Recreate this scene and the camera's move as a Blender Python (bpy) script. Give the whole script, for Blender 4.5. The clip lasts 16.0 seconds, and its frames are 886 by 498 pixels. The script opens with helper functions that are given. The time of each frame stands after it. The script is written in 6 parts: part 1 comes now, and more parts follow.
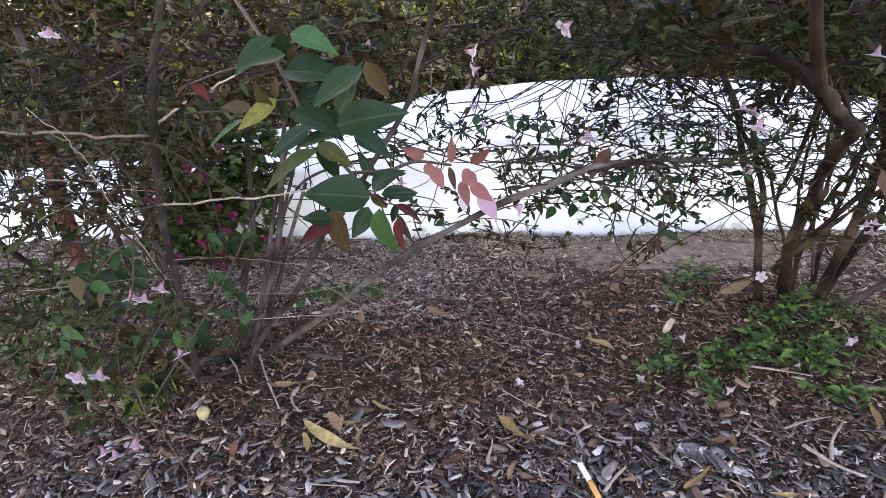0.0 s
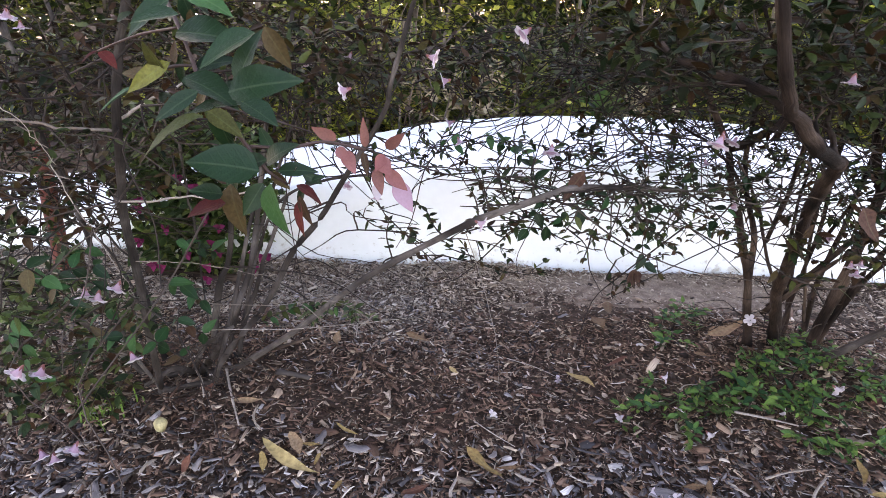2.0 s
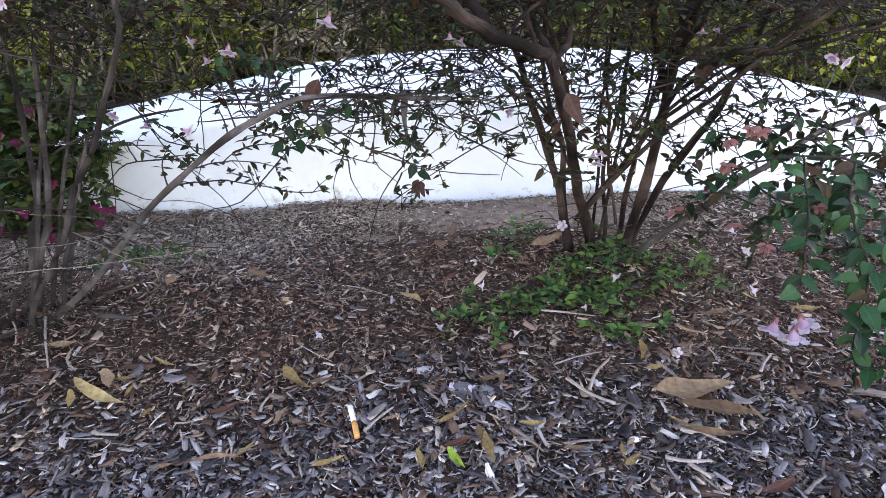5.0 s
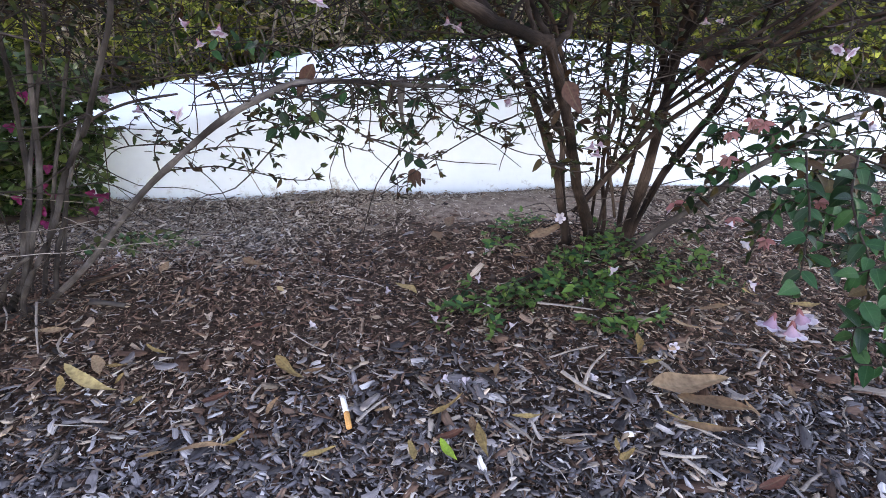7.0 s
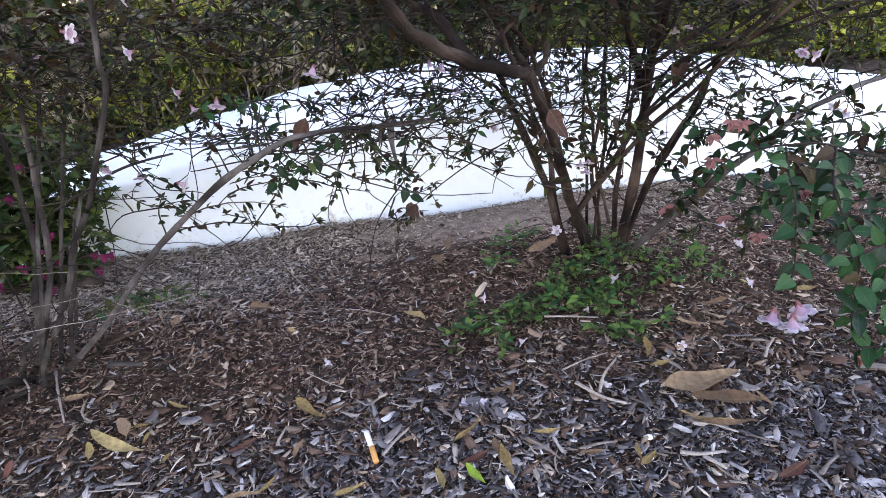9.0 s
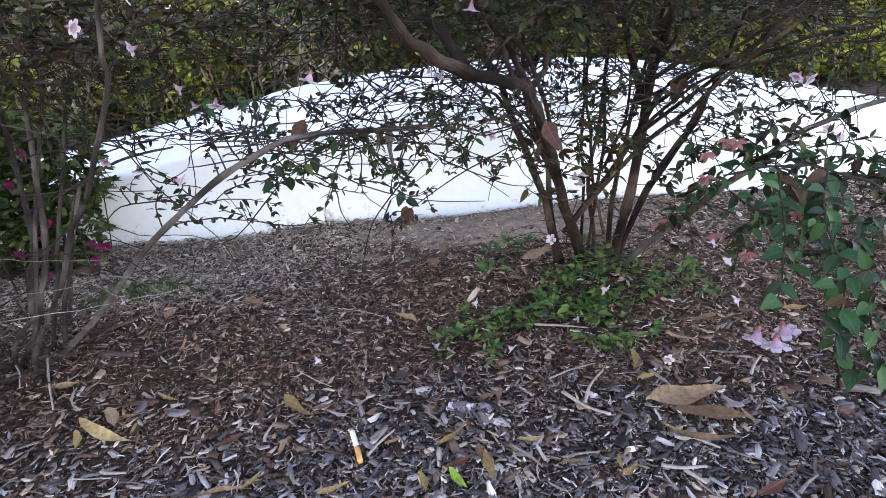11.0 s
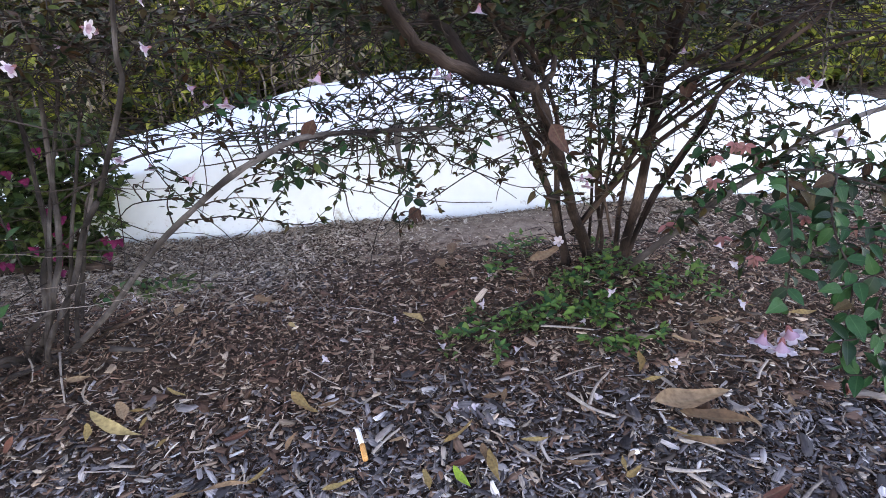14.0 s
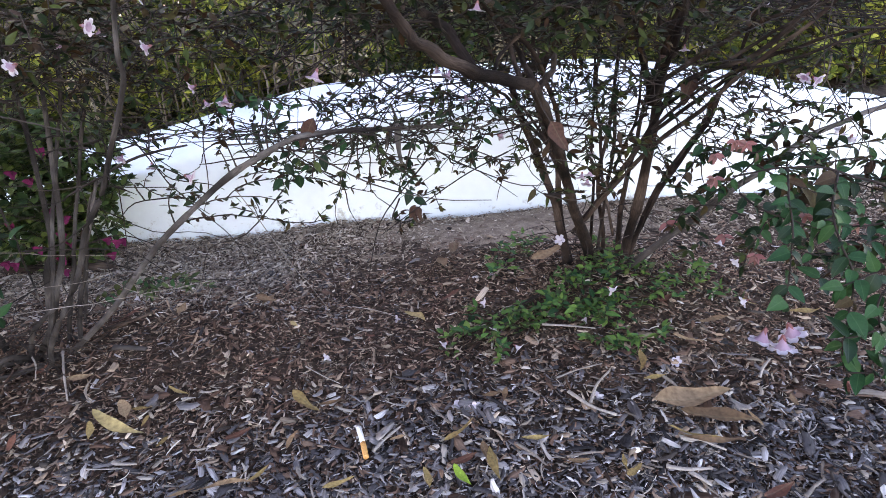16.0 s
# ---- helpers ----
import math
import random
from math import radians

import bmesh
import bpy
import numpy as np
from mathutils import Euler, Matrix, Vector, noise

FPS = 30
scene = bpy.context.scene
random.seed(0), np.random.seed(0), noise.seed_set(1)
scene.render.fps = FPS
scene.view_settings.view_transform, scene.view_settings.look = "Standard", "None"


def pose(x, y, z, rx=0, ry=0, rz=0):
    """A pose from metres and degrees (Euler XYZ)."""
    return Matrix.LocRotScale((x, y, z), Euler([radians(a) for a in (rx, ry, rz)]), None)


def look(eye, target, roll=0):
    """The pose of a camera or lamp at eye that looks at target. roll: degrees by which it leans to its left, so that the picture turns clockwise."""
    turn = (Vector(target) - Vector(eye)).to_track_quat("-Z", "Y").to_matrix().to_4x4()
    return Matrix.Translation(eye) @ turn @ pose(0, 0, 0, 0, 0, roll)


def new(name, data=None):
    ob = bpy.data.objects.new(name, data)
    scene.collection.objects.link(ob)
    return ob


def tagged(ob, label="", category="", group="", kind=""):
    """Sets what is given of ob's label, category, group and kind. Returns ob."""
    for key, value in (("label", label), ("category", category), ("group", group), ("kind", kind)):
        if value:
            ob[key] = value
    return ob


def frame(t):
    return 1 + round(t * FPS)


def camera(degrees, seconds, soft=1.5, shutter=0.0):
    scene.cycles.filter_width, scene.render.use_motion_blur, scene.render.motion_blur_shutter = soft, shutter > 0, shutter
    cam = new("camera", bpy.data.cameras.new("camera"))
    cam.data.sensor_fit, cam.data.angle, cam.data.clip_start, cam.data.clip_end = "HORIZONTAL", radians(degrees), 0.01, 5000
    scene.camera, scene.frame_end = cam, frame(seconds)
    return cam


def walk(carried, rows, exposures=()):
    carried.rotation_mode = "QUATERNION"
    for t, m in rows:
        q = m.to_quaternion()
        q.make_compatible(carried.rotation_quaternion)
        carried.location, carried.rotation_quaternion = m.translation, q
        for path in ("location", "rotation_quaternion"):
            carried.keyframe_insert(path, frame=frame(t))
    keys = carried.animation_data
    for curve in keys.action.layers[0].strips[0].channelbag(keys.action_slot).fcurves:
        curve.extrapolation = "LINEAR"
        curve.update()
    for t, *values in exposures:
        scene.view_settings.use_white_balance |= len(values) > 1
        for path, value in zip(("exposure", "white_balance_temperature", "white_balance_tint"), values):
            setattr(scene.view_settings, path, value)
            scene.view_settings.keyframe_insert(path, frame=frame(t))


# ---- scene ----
cam = camera(73, 16.0, soft=0.8)
PATH = [
    (0, (-0.1827, 0.0724, 0.6706), (-0.1374, 1.8805, -0.1831), -0.05),
    (0.5, (-0.1621, 0.0828, 0.6505), (-0.0946, 1.9344, -0.1024), 5.49),
    (1, (-0.1591, 0.0823, 0.6547), (-0.1202, 1.9397, -0.0858), 3.85),
    (1.5, (-0.1471, 0.0816, 0.6480), (-0.1169, 1.9411, -0.0877), 2.70),
    (2, (-0.1332, 0.0828, 0.6434), (-0.1184, 1.9385, -0.1024), 2.89),
    (2.5, (-0.1334, 0.0722, 0.6462), (-0.1638, 1.9301, -0.0935), 3.58),
    (3, (-0.1047, 0.0694, 0.6231), (-0.1134, 1.9160, -0.1449), 6.83),
    (3.5, (-0.1003, 0.0550, 0.6082), (-0.0672, 1.8978, -0.1683), 6.58),
    (4, (-0.0526, 0.0239, 0.5957), (-0.0544, 1.8614, -0.1940), 2.29),
    (4.5, (0.0458, 0.0228, 0.6115), (0.1638, 1.8195, -0.2591), -1.71),
    (5, (0.0979, 0.0236, 0.6062), (0.2746, 1.8153, -0.2647), 0.11),
    (7.5, (0.1072, 0.0314, 0.5975), (0.2822, 1.8125, -0.2952), 0.98),
    (8, (0.1101, 0.0300, 0.6004), (0.2856, 1.8195, -0.2753), 0.05),
    (8.5, (0.1035, 0.0198, 0.6223), (0.2705, 1.8138, -0.2458), -2.77),
    (9, (0.0955, 0.0216, 0.6318), (0.2857, 1.8176, -0.2274), -5.28),
    (11.5, (0.1059, 0.0134, 0.6399), (0.2972, 1.8110, -0.2156), -2.07),
    (12, (0.1061, 0.0120, 0.6381), (0.2956, 1.8101, -0.2170), -1.72),
    (12.5, (0.1098, 0.0124, 0.6388), (0.2853, 1.8146, -0.2104), -2.22),
    (13, (0.1091, 0.0124, 0.6397), (0.2784, 1.8154, -0.2093), -2.65),
    (13.5, (0.1078, 0.0091, 0.6385), (0.2712, 1.8143, -0.2068), -2.55),
    (14, (0.1086, 0.0097, 0.6411), (0.2680, 1.8123, -0.2105), -2.58),
    (14.5, (0.1054, 0.0135, 0.6349), (0.2668, 1.8135, -0.2218), -1.96),
    (15, (0.1100, 0.0146, 0.6393), (0.2510, 1.8137, -0.2228), -2.11),
    (15.5, (0.1113, 0.0101, 0.6350), (0.2648, 1.8116, -0.2201), -2.46),
    (16, (0.1135, 0.0069, 0.6380), (0.2594, 1.8119, -0.2110), -2.82),
]
LIGHT = [(0, 3.54, 8250, 35), (3, 3.54, 8250, 35), (5, 3.48, 7750, 33), (16, 3.48, 7750, 33)]
walk(cam, [(t, look(e, g, r)) for t, e, g, r in PATH], LIGHT)

# ---- world, sun, exposure ----
world = bpy.data.worlds.new("sky")
world.use_nodes = True
scene.world = world
wt = world.node_tree
sky = wt.nodes.new("ShaderNodeTexSky")
sky.sky_type, sky.sun_disc = "NISHITA", False
SUN_ELEVATION, SUN_AZIMUTH = radians(18), radians(-28)
sky.sun_elevation, sky.sun_rotation = SUN_ELEVATION, SUN_AZIMUTH
wt.nodes["Background"].inputs["Strength"].default_value = 0.15
wt.links.new(sky.outputs[0], wt.nodes["Background"].inputs["Color"])
sun = new("sun", bpy.data.lights.new("sun", "SUN"))
sun.data.energy, sun.data.angle, sun.data.color = 3.2, radians(0.6), (1.0, 0.94, 0.84)
SUN_WAY = Vector((math.sin(SUN_AZIMUTH) * math.cos(SUN_ELEVATION), math.cos(SUN_AZIMUTH) * math.cos(SUN_ELEVATION), math.sin(SUN_ELEVATION)))
sun.matrix_world = look(SUN_WAY * 20, (0, 0, 0))

# ---- materials ----


def material(name, stops, scale=30.0, rough=0.7, pick="object", bump=0.2, bump_scale=120.0, through_light=0.0, spec=0.4, grain=0.35, stretch=(1, 1, 1), vary=(0.72, 1.2), veins=False):
    """A surface whose colour runs along the stops by a random value of its piece and two scales of noise."""
    m = bpy.data.materials.new(name)
    m.use_nodes = True
    t = m.node_tree
    n, link = t.nodes, t.links.new
    bsdf, out = n["Principled BSDF"], n["Material Output"]
    bsdf.inputs["Roughness"].default_value = rough
    bsdf.inputs["Specular IOR Level"].default_value = spec
    coord = n.new("ShaderNodeTexCoord")
    mapping = n.new("ShaderNodeMapping")
    mapping.inputs["Scale"].default_value = stretch
    link(coord.outputs["Object"], mapping.inputs["Vector"])
    ramp = n.new("ShaderNodeValToRGB")
    while len(ramp.color_ramp.elements) < len(stops):
        ramp.color_ramp.elements.new(0.5)
    for e, (at, colour) in zip(ramp.color_ramp.elements, stops):
        e.position, e.color = at, (*colour, 1)
    noise_big = n.new("ShaderNodeTexNoise")
    noise_big.inputs["Scale"].default_value = scale
    noise_big.inputs["Detail"].default_value = 4
    link(mapping.outputs[0], noise_big.inputs["Vector"])
    mix = n.new("ShaderNodeMix")
    mix.inputs["Factor"].default_value = grain if pick else 1.0
    if pick == "object":
        link(n.new("ShaderNodeObjectInfo").outputs["Random"], mix.inputs["A"])
    elif pick == "island":
        link(n.new("ShaderNodeNewGeometry").outputs["Random Per Island"], mix.inputs["A"])
    link(noise_big.outputs["Fac"], mix.inputs["B"])
    link(mix.outputs["Result"], ramp.inputs["Fac"])
    fine = n.new("ShaderNodeTexNoise")
    fine.inputs["Scale"].default_value, fine.inputs["Detail"].default_value = bump_scale, 6
    link(mapping.outputs[0], fine.inputs["Vector"])
    value = n.new("ShaderNodeMapRange")
    value.inputs["From Min"].default_value, value.inputs["From Max"].default_value = 0.3, 0.7
    value.inputs["To Min"].default_value, value.inputs["To Max"].default_value = vary
    link(fine.outputs["Fac"], value.inputs["Value"])
    tint = n.new("ShaderNodeMix")
    tint.data_type, tint.blend_type = "RGBA", "MULTIPLY"
    tint.inputs["Factor"].default_value = 1.0
    link(ramp.outputs["Color"], tint.inputs["A"])
    link(value.outputs["Result"], tint.inputs["B"])
    link(tint.outputs["Result"], bsdf.inputs["Base Color"])
    b = n.new("ShaderNodeBump")
    b.inputs["Strength"].default_value, b.inputs["Distance"].default_value = bump, 0.002
    link(fine.outputs["Fac"], b.inputs["Height"])
    link(b.outputs["Normal"], bsdf.inputs["Normal"])
    if veins:
        split, side, diag, wave = n.new("ShaderNodeSeparateXYZ"), n.new("ShaderNodeMath"), n.new("ShaderNodeMath"), n.new("ShaderNodeMath")
        link(coord.outputs["Object"], split.inputs[0])
        side.operation, diag.operation, wave.operation = "ABSOLUTE", "MULTIPLY_ADD", "SINE"
        link(split.outputs["Y"], side.inputs[0])
        link(side.outputs[0], diag.inputs[0])
        diag.inputs[1].default_value = -0.9
        link(split.outputs["X"], diag.inputs[2])
        scale_up = n.new("ShaderNodeMath")
        scale_up.operation = "MULTIPLY"
        scale_up.inputs[1].default_value = 46
        link(diag.outputs[0], scale_up.inputs[0])
        link(scale_up.outputs[0], wave.inputs[0])
        ribs = n.new("ShaderNodeMapRange")
        for key, v in (("From Min", 0.6), ("From Max", 1.0), ("To Min", 0.0), ("To Max", 0.06)):
            ribs.inputs[key].default_value = v
        link(wave.outputs[0], ribs.inputs["Value"])
        mid = n.new("ShaderNodeMapRange")
        for key, v in (("From Min", 0.008), ("From Max", 0.022), ("To Min", 0.45), ("To Max", 0.0)):
            mid.inputs[key].default_value = v
        link(side.outputs[0], mid.inputs["Value"])
        top = n.new("ShaderNodeMath")
        top.operation = "MAXIMUM"
        link(ribs.outputs["Result"], top.inputs[0])
        link(mid.outputs["Result"], top.inputs[1])
        pale = n.new("ShaderNodeMix")
        pale.data_type, pale.blend_type = "RGBA", "ADD"
        link(top.outputs[0], pale.inputs["Factor"])
        link(tint.outputs["Result"], pale.inputs["A"])
        pale.inputs["B"].default_value = (0.035, 0.045, 0.025, 1)
        link(pale.outputs["Result"], bsdf.inputs["Base Color"])
        vb = n.new("ShaderNodeBump")
        vb.inputs["Strength"].default_value, vb.inputs["Distance"].default_value = 0.15, 0.006
        vb.invert = True
        link(top.outputs[0], vb.inputs["Height"])
        link(b.outputs["Normal"], vb.inputs["Normal"])
        link(vb.outputs["Normal"], bsdf.inputs["Normal"])
    if through_light:
        glow, blend = n.new("ShaderNodeBsdfTranslucent"), n.new("ShaderNodeMixShader")
        blend.inputs["Fac"].default_value = through_light
        link(tint.outputs["Result"], glow.inputs["Color"])
        link(bsdf.outputs[0], blend.inputs[1])
        link(glow.outputs[0], blend.inputs[2])
        link(blend.outputs[0], out.inputs["Surface"])
    return m


def leafy(name, *colours, pick="island", rough=0.42, light=0.3, spec=0.45, vary=(0.72, 1.2), veins=None):
    k = len(colours) - 1
    return material(name, [(0.12 + 0.76 * i / max(k, 1), c) for i, c in enumerate(colours)], 60 if pick == "island" else 3, rough, pick, 0.35 if pick == "island" else 0.2, 260 if pick == "island" else 14, light, 0.45 * spec, 0.3, vary=vary, veins=pick == "object" if veins is None else veins)


SOIL = material("soil", [(0.25, (0.016, 0.01, 0.007)), (0.5, (0.045, 0.029, 0.02)), (0.75, (0.1, 0.072, 0.053))], 55, 0.95, None, 0.9, 190, spec=0.15)
DRY_SOIL = material("dry_soil", [(0.25, (0.09, 0.063, 0.046)), (0.5, (0.165, 0.122, 0.091)), (0.75, (0.25, 0.195, 0.15))], 38, 0.95, None, 0.9, 320, spec=0.15, vary=(0.6, 1.3))


def fibrous(name, stops, pick="island", across=420.0, along=0.09, patch_scale=22.0, rough=0.8, spec=0.2, grain=(0.5, 1.35), patch=(0.75, 1.2), relief=0.7):
    """Wood or bark: one colour for each piece, fibres that run along its length (its UV, in metres) and larger stains."""
    m = bpy.data.materials.new(name)
    m.use_nodes = True
    n, link = m.node_tree.nodes, m.node_tree.links.new
    bsdf = n["Principled BSDF"]
    bsdf.inputs["Roughness"].default_value, bsdf.inputs["Specular IOR Level"].default_value = rough, spec
    coord = n.new("ShaderNodeTexCoord")
    mapping = n.new("ShaderNodeMapping")
    mapping.inputs["Scale"].default_value = (along, 1, 1)
    link(coord.outputs["UV"], mapping.inputs["Vector"])
    fibre = n.new("ShaderNodeTexNoise")
    fibre.inputs["Scale"].default_value, fibre.inputs["Detail"].default_value, fibre.inputs["Roughness"].default_value = across, 5, 0.65
    link(mapping.outputs[0], fibre.inputs["Vector"])
    stain = n.new("ShaderNodeTexNoise")
    stain.inputs["Scale"].default_value, stain.inputs["Detail"].default_value = patch_scale, 4
    link(coord.outputs["Object"], stain.inputs["Vector"])
    ramp = n.new("ShaderNodeValToRGB")
    while len(ramp.color_ramp.elements) < len(stops):
        ramp.color_ramp.elements.new(0.5)
    for e, (at, colour) in zip(ramp.color_ramp.elements, stops):
        e.position, e.color = at, (*colour, 1)
    if pick == "island":
        link(n.new("ShaderNodeNewGeometry").outputs["Random Per Island"], ramp.inputs["Fac"])
    elif pick == "object":
        link(n.new("ShaderNodeObjectInfo").outputs["Random"], ramp.inputs["Fac"])
    else:
        link(stain.outputs["Fac"], ramp.inputs["Fac"])
    colour = ramp.outputs["Color"]
    for source, (low, high) in ((fibre, grain), (stain, patch)):
        value = n.new("ShaderNodeMapRange")
        value.inputs["From Min"].default_value, value.inputs["From Max"].default_value = 0.3, 0.7
        value.inputs["To Min"].default_value, value.inputs["To Max"].default_value = low, high
        link(source.outputs["Fac"], value.inputs["Value"])
        tint = n.new("ShaderNodeMix")
        tint.data_type, tint.blend_type = "RGBA", "MULTIPLY"
        tint.inputs["Factor"].default_value = 1.0
        link(colour, tint.inputs["A"])
        link(value.outputs["Result"], tint.inputs["B"])
        colour = tint.outputs["Result"]
    link(colour, bsdf.inputs["Base Color"])
    bump = n.new("ShaderNodeBump")
    bump.inputs["Strength"].default_value, bump.inputs["Distance"].default_value = relief, 0.0015
    link(fibre.outputs["Fac"], bump.inputs["Height"])
    link(bump.outputs["Normal"], bsdf.inputs["Normal"])
    return m


BROWN_STOPS = [(0.0, (0.01, 0.0052, 0.0036)), (0.25, (0.036, 0.0185, 0.0115)), (0.55, (0.108, 0.06, 0.041)), (0.82, (0.198, 0.122, 0.085)), (0.94, (0.31, 0.22, 0.155)), (1.0, (0.52, 0.41, 0.31))]
# weathered wood, cooled towards blue to paint skylight on the front mulch
GREY_STOPS = [(0.0, (0.009, 0.0074, 0.0075)), (0.26, (0.036, 0.031, 0.032)), (0.56, (0.108, 0.096, 0.098)), (0.82, (0.208, 0.188, 0.186)), (0.94, (0.355, 0.325, 0.315)), (1.0, (0.61, 0.57, 0.54))]
TAN_STOPS = [(0.0, (0.11, 0.08, 0.059)), (0.4, (0.24, 0.182, 0.134)), (0.78, (0.37, 0.292, 0.228)), (1.0, (0.55, 0.465, 0.38))]
SHRED_STOPS = [(0.0, (0.036, 0.0265, 0.0215)), (0.35, (0.112, 0.087, 0.07)), (0.7, (0.232, 0.191, 0.156)), (1.0, (0.495, 0.437, 0.375))]
CHIP = fibrous("mulch_wood", BROWN_STOPS)
CHIP_GREY = fibrous("mulch_grey", GREY_STOPS, rough=0.72, spec=0.3)
CHIP_TAN = fibrous("mulch_tan", TAN_STOPS, rough=0.88)
CHIP_SHRED = fibrous("mulch_shred", SHRED_STOPS, rough=0.8)
CHIP_SINGLE = fibrous("mulch_wood_single", GREY_STOPS[:4] + [(1.0, (0.27, 0.235, 0.21))], "object", rough=0.75)
BARK = fibrous("bark", [(0.3, (0.0105, 0.0068, 0.0054)), (0.5, (0.035, 0.0222, 0.0168)), (0.7, (0.08, 0.0545, 0.042))], None, 560, 0.1, 16, 0.9, 0.15, (0.45, 1.45), (0.6, 1.3), 1.0)
# darkened copy of bark for the limbs; their shade is put into the colour
BARK_SHADED = fibrous("bark_shaded", [(0.3, (0.007, 0.0046, 0.0038)), (0.5, (0.021, 0.014, 0.0112)), (0.7, (0.05, 0.035, 0.028))], None, 560, 0.1, 16, 0.9, 0.12, (0.45, 1.45), (0.6, 1.3), 1.0)
BARK_GREY = fibrous("grey_bark", [(0.3, (0.028, 0.022, 0.02)), (0.5, (0.066, 0.056, 0.051)), (0.7, (0.14, 0.122, 0.112))], None, 620, 0.1, 16, 0.9, 0.15, (0.62, 1.3), (0.7, 1.25), 0.8)
# grey bark at about 0.6 brightness: shade on the upright stems painted in
BARK_GREY_SHADED = fibrous("grey_bark_shaded", [(0.3, (0.017, 0.0132, 0.0118)), (0.5, (0.041, 0.034, 0.0305)), (0.7, (0.092, 0.079, 0.072))], None, 620, 0.1, 16, 0.9, 0.15, (0.58, 1.35), (0.65, 1.25), 0.8)
TWIG = material("twig_bark", [(0.2, (0.009, 0.006, 0.005)), (0.6, (0.022, 0.014, 0.011)), (0.85, (0.065, 0.05, 0.041))], 40, 0.8, "island", 0.4, 300, spec=0.25, grain=0.4)
DRY_TWIG = material("dry_twig", [(0.3, (0.13, 0.105, 0.088)), (0.7, (0.3, 0.26, 0.225))], 40, 0.85, "object", 0.4, 300, spec=0.2, grain=0.6)
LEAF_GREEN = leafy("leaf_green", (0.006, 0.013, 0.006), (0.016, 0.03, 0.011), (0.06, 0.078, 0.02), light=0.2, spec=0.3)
LEAF_OLIVE = leafy("leaf_olive", (0.02, 0.04, 0.012), (0.045, 0.075, 0.02), (0.09, 0.12, 0.035), light=0.22, spec=0.7)
LEAF_DARK = leafy("leaf_dark_green", (0.004, 0.016, 0.0065), (0.009, 0.03, 0.011), pick="object", rough=0.38, spec=0.34, light=0.15, vary=(0.88, 1.1))
LEAF_PALE = leafy("leaf_pale_green", (0.015, 0.052, 0.018), (0.028, 0.08, 0.026), pick="object", rough=0.42, spec=0.26, vary=(0.88, 1.1))
LEAF_YELLOW = leafy("leaf_yellow_green", (0.08, 0.1, 0.018), (0.14, 0.13, 0.025), pick="object")
TWIG_RED = material("red_twig", [(0.2, (0.016, 0.008, 0.007)), (0.8, (0.045, 0.022, 0.017))], 60, 0.6, "object", 0.3, 300)
LEAF_OLIVE_SINGLE = leafy("leaf_olive_single", (0.03, 0.042, 0.011), (0.056, 0.056, 0.017), pick="object", light=0.3, spec=0.2)
LEAF_RED = leafy("leaf_red", (0.055, 0.012, 0.011), (0.12, 0.024, 0.021), pick="object", light=0.35, spec=0.2)
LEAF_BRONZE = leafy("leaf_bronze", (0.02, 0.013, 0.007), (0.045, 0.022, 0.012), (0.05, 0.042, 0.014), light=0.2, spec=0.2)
LEAF_SINGLE = leafy("leaf_green_single", (0.009, 0.04, 0.015), (0.016, 0.06, 0.021), (0.032, 0.088, 0.029), pick="object", rough=0.42, light=0.2, spec=0.26, vary=(0.88, 1.1))
LEAF_RED_GREEN = leafy("leaf_reddened", (0.045, 0.02, 0.012), (0.06, 0.045, 0.018), pick="object", light=0.25, spec=0.3)
LEAF_FRESH = leafy("leaf_fresh_green", (0.038, 0.1, 0.03), (0.062, 0.136, 0.036), (0.125, 0.2, 0.044), pick="object", light=0.25, spec=0.22, vary=(0.9, 1.1))
LEAF_FRESH_MASS = leafy("leaf_fresh_small", (0.027, 0.078, 0.024), (0.055, 0.125, 0.034), (0.12, 0.192, 0.044), light=0.28, spec=0.25)
SEPAL = leafy("sepal_pink", (0.2, 0.07, 0.066), (0.29, 0.125, 0.115), pick="object", light=0.35, rough=0.5, vary=(0.9, 1.1), veins=False)
SEPAL_DULL = leafy("sepal_bronze", (0.13, 0.05, 0.04), (0.22, 0.1, 0.085), pick="object", light=0.3, rough=0.5, vary=(0.85, 1.1), veins=False)
PETAL = leafy("petal_lilac", (0.33, 0.205, 0.275), (0.43, 0.3, 0.37), pick="object", light=0.4, rough=0.7, vary=(0.94, 1.05), veins=False)
PETAL_WHITE = leafy("petal_white", (0.46, 0.4, 0.44), (0.57, 0.52, 0.55), pick="object", light=0.4, rough=0.7, vary=(0.94, 1.05), veins=False)
BOUG_LEAF = leafy("climber_leaf", (0.015, 0.035, 0.011), (0.042, 0.08, 0.022), (0.13, 0.165, 0.045), light=0.28)
BRACT = leafy("bract_magenta", (0.11, 0.007, 0.045), (0.2, 0.016, 0.08), pick="object", light=0.45, rough=0.6)
HEDGE_LEAF = leafy("hedge_leaf", (0.006, 0.011, 0.003), (0.03, 0.046, 0.01), (0.2, 0.21, 0.035), light=0.35, spec=0.25)
# bright yellow-green: sunlight on plants behind the wall, put into the leaf colour
SUNLIT_LEAF = leafy("sunlit_leaf", (0.04, 0.07, 0.01), (0.17, 0.2, 0.03), (0.55, 0.52, 0.095), light=0.42)
STRAW = leafy("straw", (0.16, 0.12, 0.07), (0.34, 0.27, 0.17), (0.5, 0.44, 0.3), light=0.2, rough=0.7, spec=0.2)
STRAP_LEAF = leafy("strap_leaf", (0.03, 0.075, 0.02), (0.06, 0.13, 0.035), (0.16, 0.17, 0.06), pick="object")
